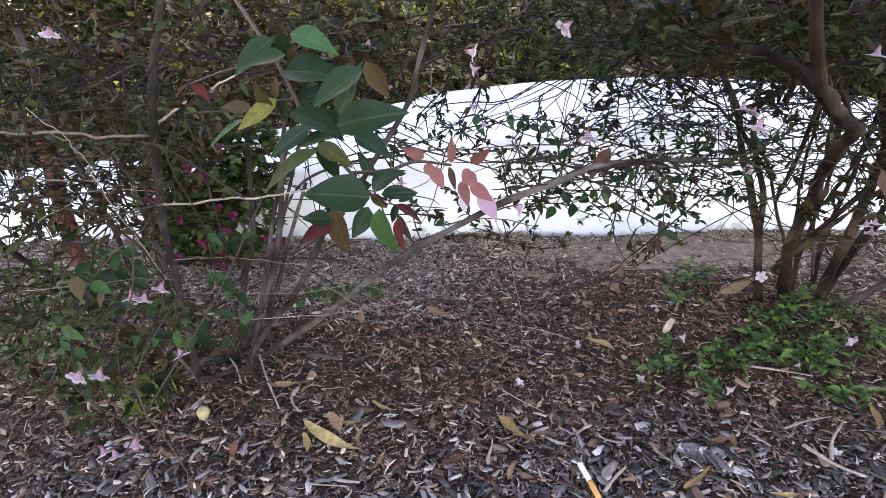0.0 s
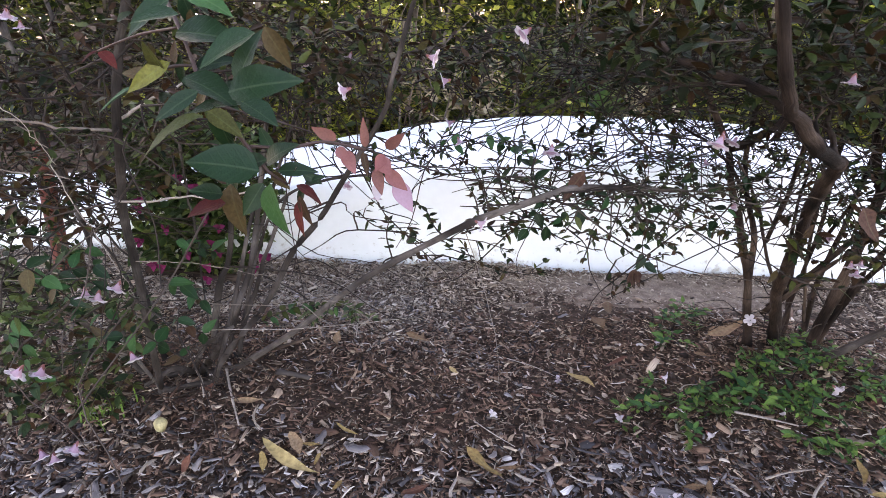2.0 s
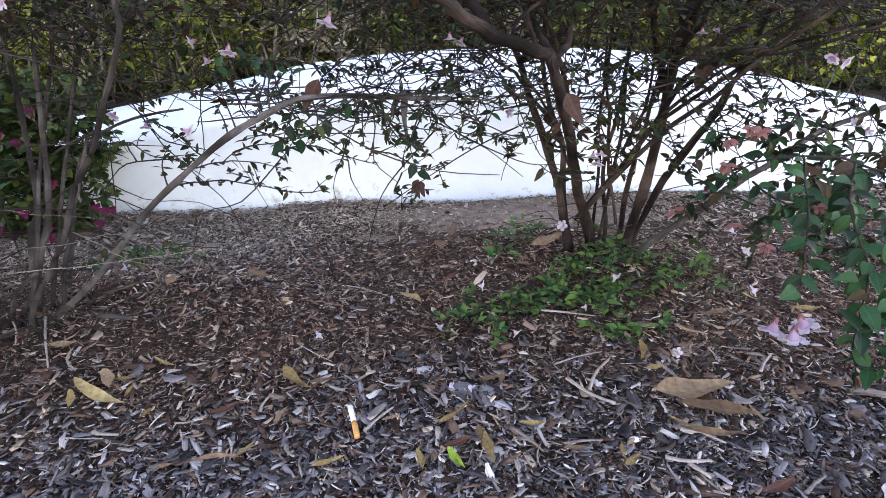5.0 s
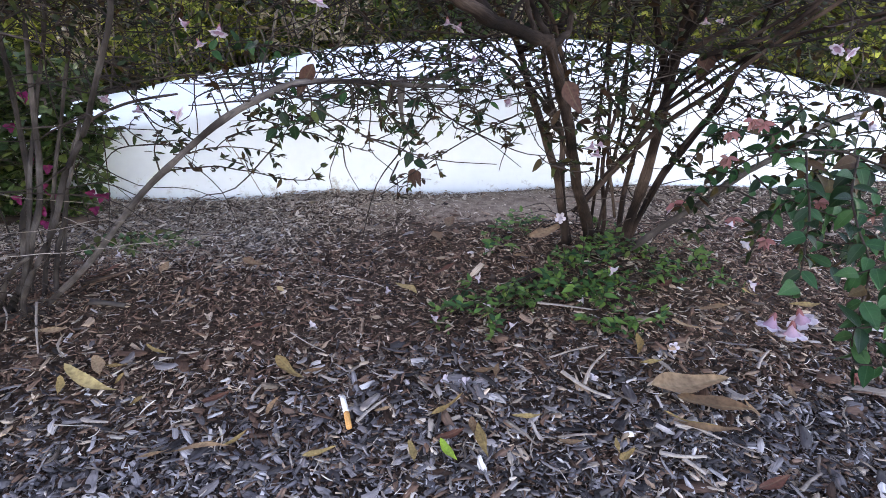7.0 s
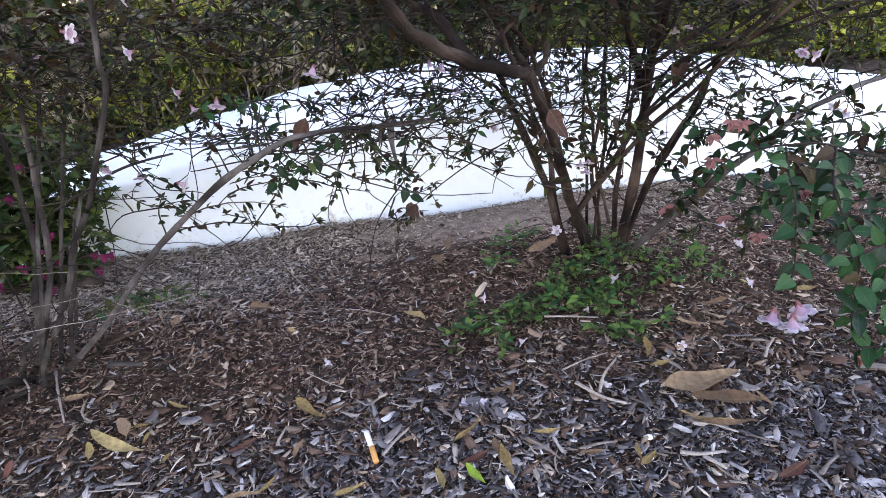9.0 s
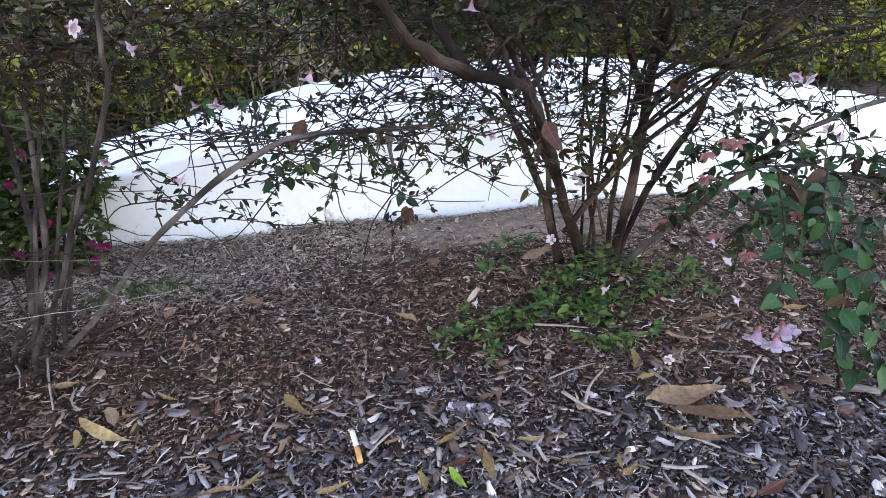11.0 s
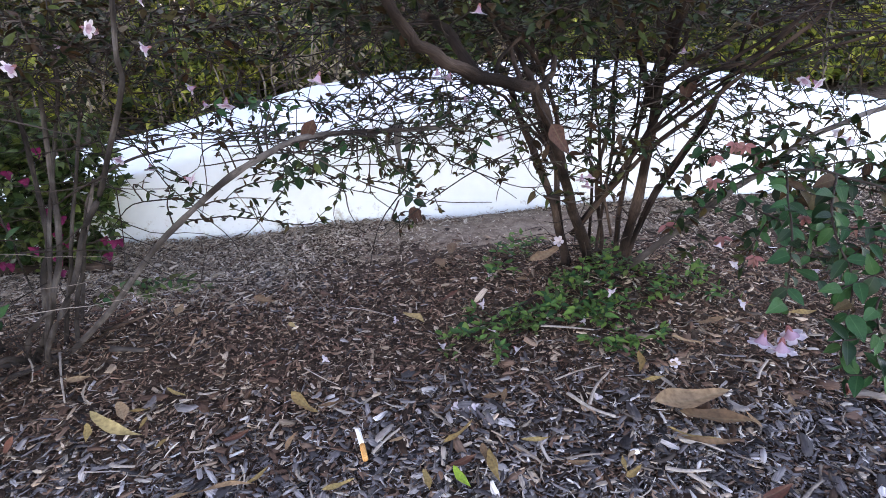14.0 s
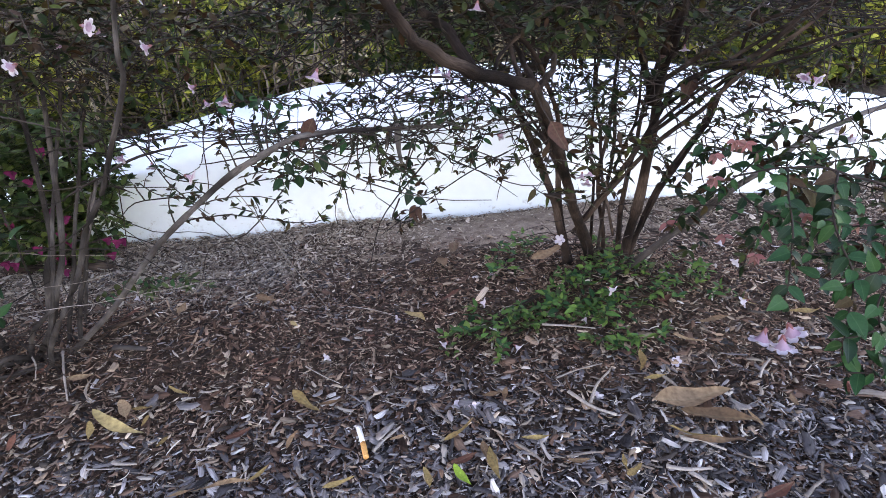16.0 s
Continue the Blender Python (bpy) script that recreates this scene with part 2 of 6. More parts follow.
GRASS = leafy("grass_blade", (0.07, 0.15, 0.02), (0.13, 0.23, 0.04), pick="object")
DRY_YELLOW = leafy("dry_leaf_yellow", (0.17, 0.105, 0.038), (0.25, 0.17, 0.065), (0.34, 0.25, 0.11), pick="object", light=0.08, rough=0.7, vary=(0.6, 1.25))
FALLEN_GREEN = leafy("fallen_green", (0.18, 0.3, 0.03), (0.25, 0.38, 0.05), pick="object")
DRY_TAN = leafy("dry_leaf_tan", (0.1, 0.056, 0.03), (0.165, 0.098, 0.054), (0.24, 0.155, 0.09), pick="object", light=0.06, rough=0.75, vary=(0.6, 1.25))
DRY_RED = leafy("dry_leaf_red", (0.07, 0.026, 0.017), (0.13, 0.05, 0.031), pick="object", light=0.05, rough=0.7)
DEAD = leafy("dead_leaf", (0.034, 0.015, 0.0105), (0.056, 0.025, 0.017), pick="object", light=0.05, rough=0.75, vary=(0.6, 1.25))
BARK_LEAF = leafy("dead_leaf_grey", (0.05, 0.04, 0.037), (0.1, 0.085, 0.08), pick="object", light=0.05, rough=0.7)
PAPER = material("cigarette_paper", [(0.3, (0.72, 0.7, 0.66)), (0.7, (0.82, 0.8, 0.77))], 300, 0.8, None, 0.2, 900)
CORK = material("cork_tip", [(0.3, (0.5, 0.22, 0.06)), (0.7, (0.66, 0.34, 0.11))], 500, 0.7, None, 0.2, 900)
RUST = material("rusty_post", [(0.2, (0.06, 0.02, 0.015)), (0.6, (0.12, 0.04, 0.03)), (0.85, (0.18, 0.075, 0.055))], 14, 0.85, None, 0.5, 90, spec=0.2)
NUT = material("seed_pod", [(0.3, (0.2, 0.17, 0.08)), (0.7, (0.32, 0.28, 0.15))], 60, 0.6, None, 0.3, 300)
TRUNK = fibrous("tree_bark", [(0.3, (0.06, 0.045, 0.035)), (0.5, (0.14, 0.11, 0.085)), (0.7, (0.22, 0.18, 0.14))], None, 260, 0.06, 10, 0.9, 0.15)


def plaster():
    """White limewashed render with dirt splashed up from the soil and faint patches."""
    m = material("white_render", [(0.3, (0.6, 0.645, 0.665)), (0.6, (0.66, 0.7, 0.715)), (0.8, (0.7, 0.725, 0.735))], 3.0, 0.85, None, 0.12, 55, spec=0.25, vary=(0.97, 1.02))
    t = m.node_tree
    n, link = t.nodes, t.links.new
    coord = n.new("ShaderNodeTexCoord")
    split = n.new("ShaderNodeSeparateXYZ")
    link(coord.outputs["Object"], split.inputs[0])
    speck = n.new("ShaderNodeTexNoise")
    speck.inputs["Scale"].default_value, speck.inputs["Detail"].default_value, speck.inputs["Roughness"].default_value = 38, 8, 0.75
    link(coord.outputs["Object"], speck.inputs["Vector"])
    patch = n.new("ShaderNodeTexNoise")
    patch.inputs["Scale"].default_value = 4
    link(coord.outputs["Object"], patch.inputs["Vector"])
    rise = n.new("ShaderNodeMapRange")
    for key, v in (("From Min", 0.0), ("From Max", 0.11), ("To Min", 0.1), ("To Max", -0.14)):
        rise.inputs[key].default_value = v
    link(split.outputs["Z"], rise.inputs["Value"])
    add = n.new("ShaderNodeMath")
    link(speck.outputs["Fac"], add.inputs[0])
    link(rise.outputs["Result"], add.inputs[1])
    add2 = n.new("ShaderNodeMath")
    add2.operation = "MULTIPLY_ADD"
    link(patch.outputs["Fac"], add2.inputs[0])
    add2.inputs[1].default_value = 0.35
    link(add.outputs[0], add2.inputs[2])
    cut = n.new("ShaderNodeMapRange")
    for key, v in (("From Min", 0.76), ("From Max", 0.88), ("To Min", 0.0), ("To Max", 0.85)):
        cut.inputs[key].default_value = v
    link(add2.outputs[0], cut.inputs["Value"])
    stain = n.new("ShaderNodeMix")
    stain.data_type = "RGBA"
    bsdf = n["Principled BSDF"]
    link(cut.outputs["Result"], stain.inputs["Factor"])
    link(bsdf.inputs["Base Color"].links[0].from_socket, stain.inputs["A"])
    stain.inputs["B"].default_value = (0.33, 0.31, 0.26, 1)
    link(stain.outputs["Result"], bsdf.inputs["Base Color"])
    return m


WHITE = plaster()

# ---- building blocks ----
RNG = np.random.default_rng(7)


def mesh_of(name, verts, faces, mat, smooth=False, uv=None):
    me = bpy.data.meshes.new(name)
    me.from_pydata([tuple(map(float, v)) for v in verts], [], [tuple(map(int, f)) for f in faces])
    me.materials.append(mat)
    if smooth:
        me.polygons.foreach_set("use_smooth", [True] * len(me.polygons))
    if uv is not None:
        give_uv(me, uv)
    me.update()
    return me


def give_uv(me, uv):
    """A place on the piece for each vertex, in metres: x along it, y across it."""
    index = np.empty(len(me.loops), np.int32)
    me.loops.foreach_get("vertex_index", index)
    me.uv_layers.new(name="length").data.foreach_set("uv", np.asarray(uv, np.float32)[index].ravel())


def part(name, data, parent=None, label="", kind=""):
    ob = new(name, data)
    if parent is not None:
        ob.parent = parent
    return tagged(ob, label, kind=kind)


def thing(name, label, category, group="", kind="", data=None, at=(0, 0, 0)):
    ob = new(name, data)
    ob.location = at
    return tagged(ob, label, category, group, kind)


def curve_points(points, per=6, wobble=0.0, seed=0):
    """A smooth line through the points, with a little natural unevenness."""
    p = np.array(points, float)
    q = np.vstack([2 * p[0] - p[1], p, 2 * p[-1] - p[-2]])
    out = []
    for i in range(1, len(q) - 2):
        for s in np.linspace(0, 1, per, endpoint=False):
            a, b, c, d = q[i - 1 : i + 3]
            out.append(0.5 * (2 * b + (c - a) * s + (2 * a - 5 * b + 4 * c - d) * s**2 + (3 * b - a - 3 * c + d) * s**3))
    out.append(p[-1])
    out = np.array(out)
    if wobble:
        r = np.random.default_rng(seed)
        s = np.linspace(0, 1, len(out))[:, None]
        for k in (2, 5, 11):
            out += wobble / k**0.6 * np.sin(np.pi * s) * np.sin(k * 3.1 * s + r.uniform(0, 6.28, (1, 3)))
    return out


def tube(points, r0, r1, sides=7, knots=0.0, seed=0):
    """Verts and faces of a tapered round stick along the points."""
    p = np.array(points, float)
    d = np.gradient(p, axis=0)
    d /= np.linalg.norm(d, axis=1, keepdims=True) + 1e-9
    ref = np.where(np.abs(d[:, 2:3]) < 0.8, np.array([[0, 0, 1.0]]), np.array([[1.0, 0, 0]]))
    a = np.cross(d, ref)
    a /= np.linalg.norm(a, axis=1, keepdims=True) + 1e-9
    b = np.cross(d, a)
    r = np.linspace(r0, r1, len(p))
    if knots:
        r = r * (1 + np.random.default_rng(seed).normal(0, knots, len(p)))
    ang = np.linspace(0, 2 * np.pi, sides, endpoint=False)
    v = p[:, None] + r[:, None, None] * (np.cos(ang)[None, :, None] * a[:, None] + np.sin(ang)[None, :, None] * b[:, None])
    faces = [(i * sides + j, i * sides + (j + 1) % sides, (i + 1) * sides + (j + 1) % sides, (i + 1) * sides + j) for i in range(len(p) - 1) for j in range(sides)]
    faces += [tuple(range(sides))[::-1], tuple((len(p) - 1) * sides + j for j in range(sides))]
    return v.reshape(-1, 3), faces


def trunk_tube(points, r0, r1, sides, seed):
    """A stem with shallow flutes, knots and a swollen foot; with the place along and round it for each vertex."""
    p = np.array(points, float)
    v, f = tube(p, 1.0, 1.0, sides)
    rng = np.random.default_rng(seed)
    along = np.r_[0, np.cumsum(np.linalg.norm(np.diff(p, axis=0), axis=1))]
    r = np.linspace(r0, r1, len(p)) * (1 + rng.normal(0, 0.05, len(p)))
    ang = np.linspace(0, 2 * np.pi, sides, endpoint=False)
    a, b, c = rng.uniform(0, 6.28, 3)
    twist = along[:, None] * rng.normal(0, 6)
    flute = 1 + 0.1 * np.sin(2 * ang[None] + a + twist) + 0.07 * np.sin(3 * ang[None] + b + 1.7 * twist) + 0.05 * np.sin(5 * ang[None] + c - twist)
    knot = 1 + 0.16 * np.exp(-(((along[:, None] - rng.uniform(0, along[-1])) / (2.5 * r0)) ** 2))
    radius = r[:, None] * flute * knot
    ring = v.reshape(len(p), sides, 3) - p[:, None]
    out = p[:, None] + ring * radius[..., None]
    uv = np.stack([np.broadcast_to(along[:, None], radius.shape), np.abs(ang[None] - np.pi) * r[:, None] + rng.uniform(0, 5)], -1)
    return out.reshape(-1, 3), f, uv.reshape(-1, 2)


def leaf_shape(width, stations=7, curl=0.12, fold=0.18, tip=1.6, wave=0.0, seed=0):
    """A leaf of length 1 along x, folded along its midrib, pointed, drooping at the tip."""
    r = np.random.default_rng(seed)
    v, f = [(0, 0, 0)], []
    s = np.linspace(0, 1, stations)[1:-1]
    for x in s:
        w = 0.5 * width * (np.sin(np.pi * x**0.8) ** 0.85) * (1 - 0.25 * x**tip)
        z = -curl * x * x
        e = wave * r.normal()
        v += [(x, -w, z + fold * w + e), (x, 0, z), (x, w, z + fold * w - e)]
    v.append((1, 0, -curl))
    k = len(v) - 1
    f += [(0, 2, 1), (0, 3, 2)]
    for i in range(len(s) - 1):
        a = 1 + 3 * i
        f += [(a, a + 1, a + 4, a + 3), (a + 1, a + 2, a + 5, a + 4)]
    a = k - 3
    f += [(a, a + 1, k), (a + 1, a + 2, k)]
    return np.array(v, float), f


LEAF_LOW = leaf_shape(0.45, 5)
LEAF_ROUND = leaf_shape(0.72, 5)
LEAF_FAR = leaf_shape(0.6, 3)
LEAF_NARROW = leaf_shape(0.3, 5)


def frame_of(way, up):
    """Rows x, y, z of an upright frame whose x runs along way."""
    x = np.array(way, float)
    x /= np.linalg.norm(x) + 1e-9
    y = np.cross(up, x)
    if np.linalg.norm(y) < 1e-3:
        y = np.cross((0.3, 1, 0.2), x)
    y /= np.linalg.norm(y)
    return x, y, np.cross(x, y)


LEAF_MESHES = {}


def dry_shape(width, seed):
    """A shrivelled leaf: bent sideways, cupped and uneven along its edges."""
    v, f = leaf_shape(width, 11, -0.1, 0.0, seed=seed)
    r = np.random.default_rng(seed)
    bend, cup, a, b = r.normal(0, 0.05), r.uniform(0.25, 0.7), r.uniform(0, 6), r.uniform(0, 6)
    x, y = v[:, 0].copy(), v[:, 1].copy()
    v[:, 1] = y * (1 + 0.16 * np.sin(9 * x + a)) + bend * np.sin(np.pi * x)
    v[:, 2] += cup * np.abs(y) * 0.6 + 0.05 * np.sin(7 * x + b) * (0.4 + y / (width + 0.01)) - 0.1 * x * (1 - x)
    return v, f



def leaf_part(parent, base, tip, mat, width=0.45, up=None, name="leaf", shape=0):
    """One leaf of its own, from its base to its tip."""
    key = (mat.name, round(width, 2), shape)
    if key not in LEAF_MESHES:
        v, f = leaf_shape(width, 9, 0.12 + 0.09 * (shape % 3), 0.36, wave=0.008, seed=shape) if shape < 3 else dry_shape(width, shape)
        LEAF_MESHES[key] = mesh_of("leaf", v, f, mat, True)
    base, tip = Vector(base), Vector(tip)
    if up is None:
        up = (RNG.normal(0, 0.5), -0.75, 0.75 + RNG.normal(0, 0.3))
    x, y, z = frame_of(tip - base, up)
    ob = new(name, LEAF_MESHES[key])
    s = (tip - base).length
    ob.matrix_world = Matrix(((*[x[i] * s for i in range(1)], y[0] * s, z[0] * s, base.x), (x[1] * s, y[1] * s, z[1] * s, base.y), (x[2] * s, y[2] * s, z[2] * s, base.z), (0, 0, 0, 1)))
    if parent is not None:
        ob.parent = parent
    return ob


class Bush:
    """A woody plant: its stems are parts; fine twigs and the mass of small leaves are joined."""

    def __init__(self, name, label, category, group="", girth=0.8, bark=None):
        self.root = thing(name, label, category, group)
        self.girth, self.bark = girth, bark or BARK
        self.samples, self.tv, self.tf, self.count = [], [], [], 0
        self.leaves, self.coarse = {}, False

    def stem(self, points, r0, r1, mat=None, name="stem", sides=9, wobble=0.004):
        self.count += 1
        c = curve_points(points, 7, wobble, self.count)
        thick = r0 * self.girth > 0.0025
        v, f, uv = trunk_tube(c, r0 * self.girth, r1 * self.girth, max(sides, 12) if thick else sides, self.count)
        part(name, mesh_of(name, v, f, mat or self.bark, True, uv), self.root)
        self.samples.append(c)
        return c

    def twig(self, points, r0, r1, sides=4):
        v, f = tube(points, r0, r1, sides)
        k = sum(len(x) for x in self.tv) if not self.tv else self.base
        self.tv.append(v)
        self.tf += [tuple(i + k for i in q) for q in f]
        self.base = k + len(v)
        self.samples.append(np.array(points)[1:])

    def add_leaf(self, kind, pos, way, up, size):
        self.leaves.setdefault(kind, []).append((*pos, *way, *up, size))

    def sprig(self, path, size, kinds, weights, spacing=0.02, start=0.3, droop=0.0):
        """Opposite pairs of leaves along a twig, each pair turned against the last."""
        seg = np.diff(path, axis=0)
        cum = np.r_[0, np.cumsum(np.linalg.norm(seg, axis=1))]
        total, at, turn = cum[-1], 0.0, RNG.uniform(0, 6.28)
        at = start * total
        while at <= total + 1e-6:
            i = min(np.searchsorted(cum, at, "right") - 1, len(seg) - 1)
            d = seg[i] / (np.linalg.norm(seg[i]) + 1e-9)
            p = path[i] + d * (at - cum[i])
            _, a, b = frame_of(d, (0, 0, 1))
            end = at / total > 0.8
            for side in (0, np.pi):
                if RNG.random() < 0.12:
                    continue
                out = np.cos(turn + side) * a + np.sin(turn + side) * b
                way = (d * RNG.uniform(0.3, 0.9) + out + RNG.normal(0, 0.25, 3)) * (1, 1, 0.5) + (0, 0, -droop * RNG.random())
                kind = kinds[RNG.choice(len(kinds), p=weights[1] if end else weights[0])]
                self.add_leaf(kind, p, way, (0, 0, 1) + RNG.normal(0, 0.35, 3), size * RNG.uniform(0.55, 1.15) * (0.8 if end else 1))
            turn += 1.57 + RNG.normal(0, 0.2)
            at += spacing * RNG.uniform(0.7, 1.4)
        d = seg[-1] / (np.linalg.norm(seg[-1]) + 1e-9)
        for k in range(4):
            kind = kinds[RNG.choice(len(kinds), p=weights[1])]
            self.add_leaf(kind, path[-1], (d * 0.8 + RNG.normal(0, 0.6, 3)) * (1, 1, 0.5), (0, 0, 1) + RNG.normal(0, 0.35, 3), size * RNG.uniform(0.5, 0.95))

    def fill(self, centre, radii, count, size, kinds, weights, reach=0.5, sag=0.02, spacing=0.02, thin=0.0011, box=False, start=0.35):
        """Sprigs spread through a body of air, each growing from the nearest wood."""
        if box:
            p = np.array(centre) + RNG.uniform(-1, 1, (count, 3)) * radii
        else:
            d = RNG.normal(0, 1, (count, 3))
            d /= np.linalg.norm(d, axis=1, keepdims=True)
            p = np.array(centre) + d * RNG.random((count, 1)) ** 0.4 * radii
        wood = np.vstack(self.samples)
        p = p[np.argsort([np.min(((wood - q) ** 2).sum(1)) for q in p])]
        grown = [wood]
        pool = np.vstack(grown)
        fresh = []
        for n, q in enumerate(p):
            if n % 24 == 0 and fresh:
                pool = np.vstack([pool, *fresh])
                fresh = []
            d2 = ((pool - q) ** 2).sum(1) + 0.15 * np.maximum(pool[:, 2] - q[2], 0) ** 2
            a = pool[np.argmin(d2)]
            gap = np.linalg.norm(q - a)
            if gap > reach or gap < 0.02:
                continue
            mid = (a + q) / 2 + RNG.normal(0, 0.09 * gap, 3) + (0, 0, sag * gap)
            c = curve_points([a, mid, q], 1 if self.coarse else 3)
            self.twig(c, thin * (1 + 1.6 * gap), thin * 0.6, 3 if self.coarse else 4)
            fresh.append(c[1:])
            if kinds:
                self.sprig(c, size, kinds, weights, spacing, start if gap > 0.1 else 0.3)

    def bare(self, centre, radii, count, length=0.2):
        """Thin leafless twigs that spring from the wood inside a body of air."""
        wood = np.vstack(self.samples)
        wood = wood[(np.abs(wood - np.array(centre)) < np.array(radii)).all(1)]
        for k in range(count if len(wood) else 0):
            a = wood[RNG.integers(len(wood))]
            d = RNG.normal(0, 1, 3) * (1, 0.4, 0.45)
            d /= np.linalg.norm(d)
            ln = length * RNG.uniform(0.4, 1.3)
            q = a + d * ln + (0, 0, -0.15 * ln)
            self.twig(curve_points([a, a + (q - a) * 0.35 + RNG.normal(0, 0.07 * ln, 3), a + (q - a) * 0.7 + RNG.normal(0, 0.07 * ln, 3), q], 3), 0.0011, 0.0005)

    def flower(self, pos, way=None, size=1.0, mat=None, sepals=True):
        flower(self.root, pos, way, 0.46 * size, mat, sepals)

    def finish(self, leaf_label="", shape=None):
        if self.tv:
            part("twig_work", mesh_of("twig_work", np.vstack(self.tv), self.tf, TWIG), self.root, "thin brown woody twigs", "stuff")
        for kind, rows in self.leaves.items():
            shape_v, shape_f = shape or LEAF_LOW
            foliage(kind, rows, shape_v, shape_f, self.root)


def foliage(mat, rows, sv, sf, parent, name="foliage"):
    r = np.array(rows)
    x = r[:, 3:6] / (np.linalg.norm(r[:, 3:6], axis=1, keepdims=True) + 1e-9)
    y = np.cross(r[:, 6:9], x)
    y /= np.linalg.norm(y, axis=1, keepdims=True) + 1e-9
    z = np.cross(x, y)
    w = RNG.uniform(0.8, 1.2, (len(r), 1, 1))
    v = r[:, None, :3] + r[:, 9][:, None, None] * (sv[None, :, :1] * x[:, None] + w * sv[None, :, 1:2] * y[:, None] + RNG.uniform(0.4, 1.8, (len(r), 1, 1)) * sv[None, :, 2:] * z[:, None])
    faces = [tuple(i + k * len(sv) for i in f) for k in range(len(r)) for f in sf]
    me = mesh_of(name, v.reshape(-1, 3), faces, mat, True)
    return part(name, me, parent, "many small pointed leaves", "stuff")


FLOWER_MESHES = {}


def flower_mesh(mat):
    """A bell that opens into five rounded, waved lobes, its mouth along x, 1 unit long; the lobes are paler."""
    if mat.name in FLOWER_MESHES:
        return FLOWER_MESHES[mat.name]
    around, bm, rings = 30, bmesh.new(), []
    for x, r, lobed in ((0, 0.06, 0), (0.12, 0.09, 0), (0.3, 0.17, 0), (0.5, 0.25, 0), (0.66, 0.34, 0.1), (0.78, 0.48, 0.4), (0.86, 0.66, 0.75), (0.88, 0.82, 0.95), (0.84, 0.9, 1.1)):
        ring = []
        for k in range(around):
            a = 2 * math.pi * k / around
            lobe = abs(math.cos(2.5 * a)) ** 0.55
            q = r * (1 - 0.42 * lobed * (1 - lobe)) * (1 + 0.03 * lobed * math.sin(13 * a))
            ring.append(bm.verts.new((x - 0.1 * lobed * (1 - lobe) + 0.025 * lobed * math.sin(11 * a + 1), q * math.cos(a), q * math.sin(a))))
        rings.append(ring)
    for level, (p, q) in enumerate(zip(rings, rings[1:])):
        for k in range(around):
            face = bm.faces.new((p[k], p[(k + 1) % around], q[(k + 1) % around], q[k]))
            face.material_index, face.smooth = int(level >= 5), True
    me = bpy.data.meshes.new("flower")
    bm.to_mesh(me)
    bm.free()
    me.materials.append(mat)
    me.materials.append(PETAL_WHITE)
    FLOWER_MESHES[mat.name] = me
    return me


def calyx_mesh():
    if "calyx" not in FLOWER_MESHES:
        v, f = [], []
        for k in range(4):
            lv, lf = leaf_shape(0.5, 5, 0.35, 0.3)
            a = k * math.pi / 2
            pts = [(-0.12 + 0.45 * x, 0.45 * y * math.cos(a) - (0.06 + 0.45 * (0.25 * x - z)) * math.sin(a), 0.45 * y * math.sin(a) + (0.06 + 0.45 * (0.25 * x - z)) * math.cos(a)) for x, y, z in lv]
            f += [tuple(i + len(v) for i in q) for q in lf]
            v += pts
        FLOWER_MESHES["calyx"] = mesh_of("calyx", v, f, SEPAL, True)
    return FLOWER_MESHES["calyx"]


def flower(parent, pos, way=None, size=1.0, mat=None, sepals=True, name="flower"):
    if way is None:
        way = (RNG.normal(0, 0.7), -0.25 + RNG.normal(0, 0.35), -0.75 + RNG.normal(0, 0.3))
    x, y, z = frame_of(way, (0.1, 0.2, 1))
    s = 0.021 * size
    ob = new(name, flower_mesh(mat or PETAL))
    p = Vector(pos) - Vector(x) * s * 0.6
    ob.matrix_world = Matrix(((x[0] * s, y[0] * s, z[0] * s, p.x), (x[1] * s, y[1] * s, z[1] * s, p.y), (x[2] * s, y[2] * s, z[2] * s, p.z), (0, 0, 0, 1)))
    if parent is not None:
        ob.parent = parent
    if sepals:
        c = new("calyx", calyx_mesh())
        c.parent = ob
    return ob


def leafy_axis(bush, pts, size, mats, spacing=0.019, r=0.0016):
    c = curve_points(pts, 6, 0.001, len(pts))
    v, f = tube(c, r, r * 0.5, 6)
    part("shoot", mesh_of("shoot", v, f, TWIG, True), bush.root)
    bush.samples.append(c)
    seg = np.linalg.norm(np.diff(c, axis=0), axis=1)
    cum = np.r_[0, np.cumsum(seg)]
    at, turn = spacing * 0.5, RNG.uniform(0, 6)
    while at < cum[-1]:
        i = min(np.searchsorted(cum, at, "right") - 1, len(seg) - 1)
        d = (c[i + 1] - c[i]) / (seg[i] + 1e-9)
        p = c[i] + d * (at - cum[i])
        _, a, b = frame_of(d, (0, 0, 1))
        for s in (0, math.pi):
            out = math.cos(turn + s) * a + math.sin(turn + s) * b
            way = 0.5 * d + out + RNG.normal(0, 0.2, 3) + (0, 0, -0.15)
            way /= np.linalg.norm(way)
            m = mats[RNG.integers(len(mats))]
            leaf_part(bush.root, p, p + way * size * RNG.uniform(0.65, 1.15), m, RNG.choice([0.48, 0.54, 0.62]), up=(RNG.normal(0, 0.4), -0.6, 0.9), shape=int(RNG.integers(3)))
        turn += 1.57 + RNG.normal(0, 0.15)
        at += spacing * RNG.uniform(0.75, 1.3)


# ---- ground ----


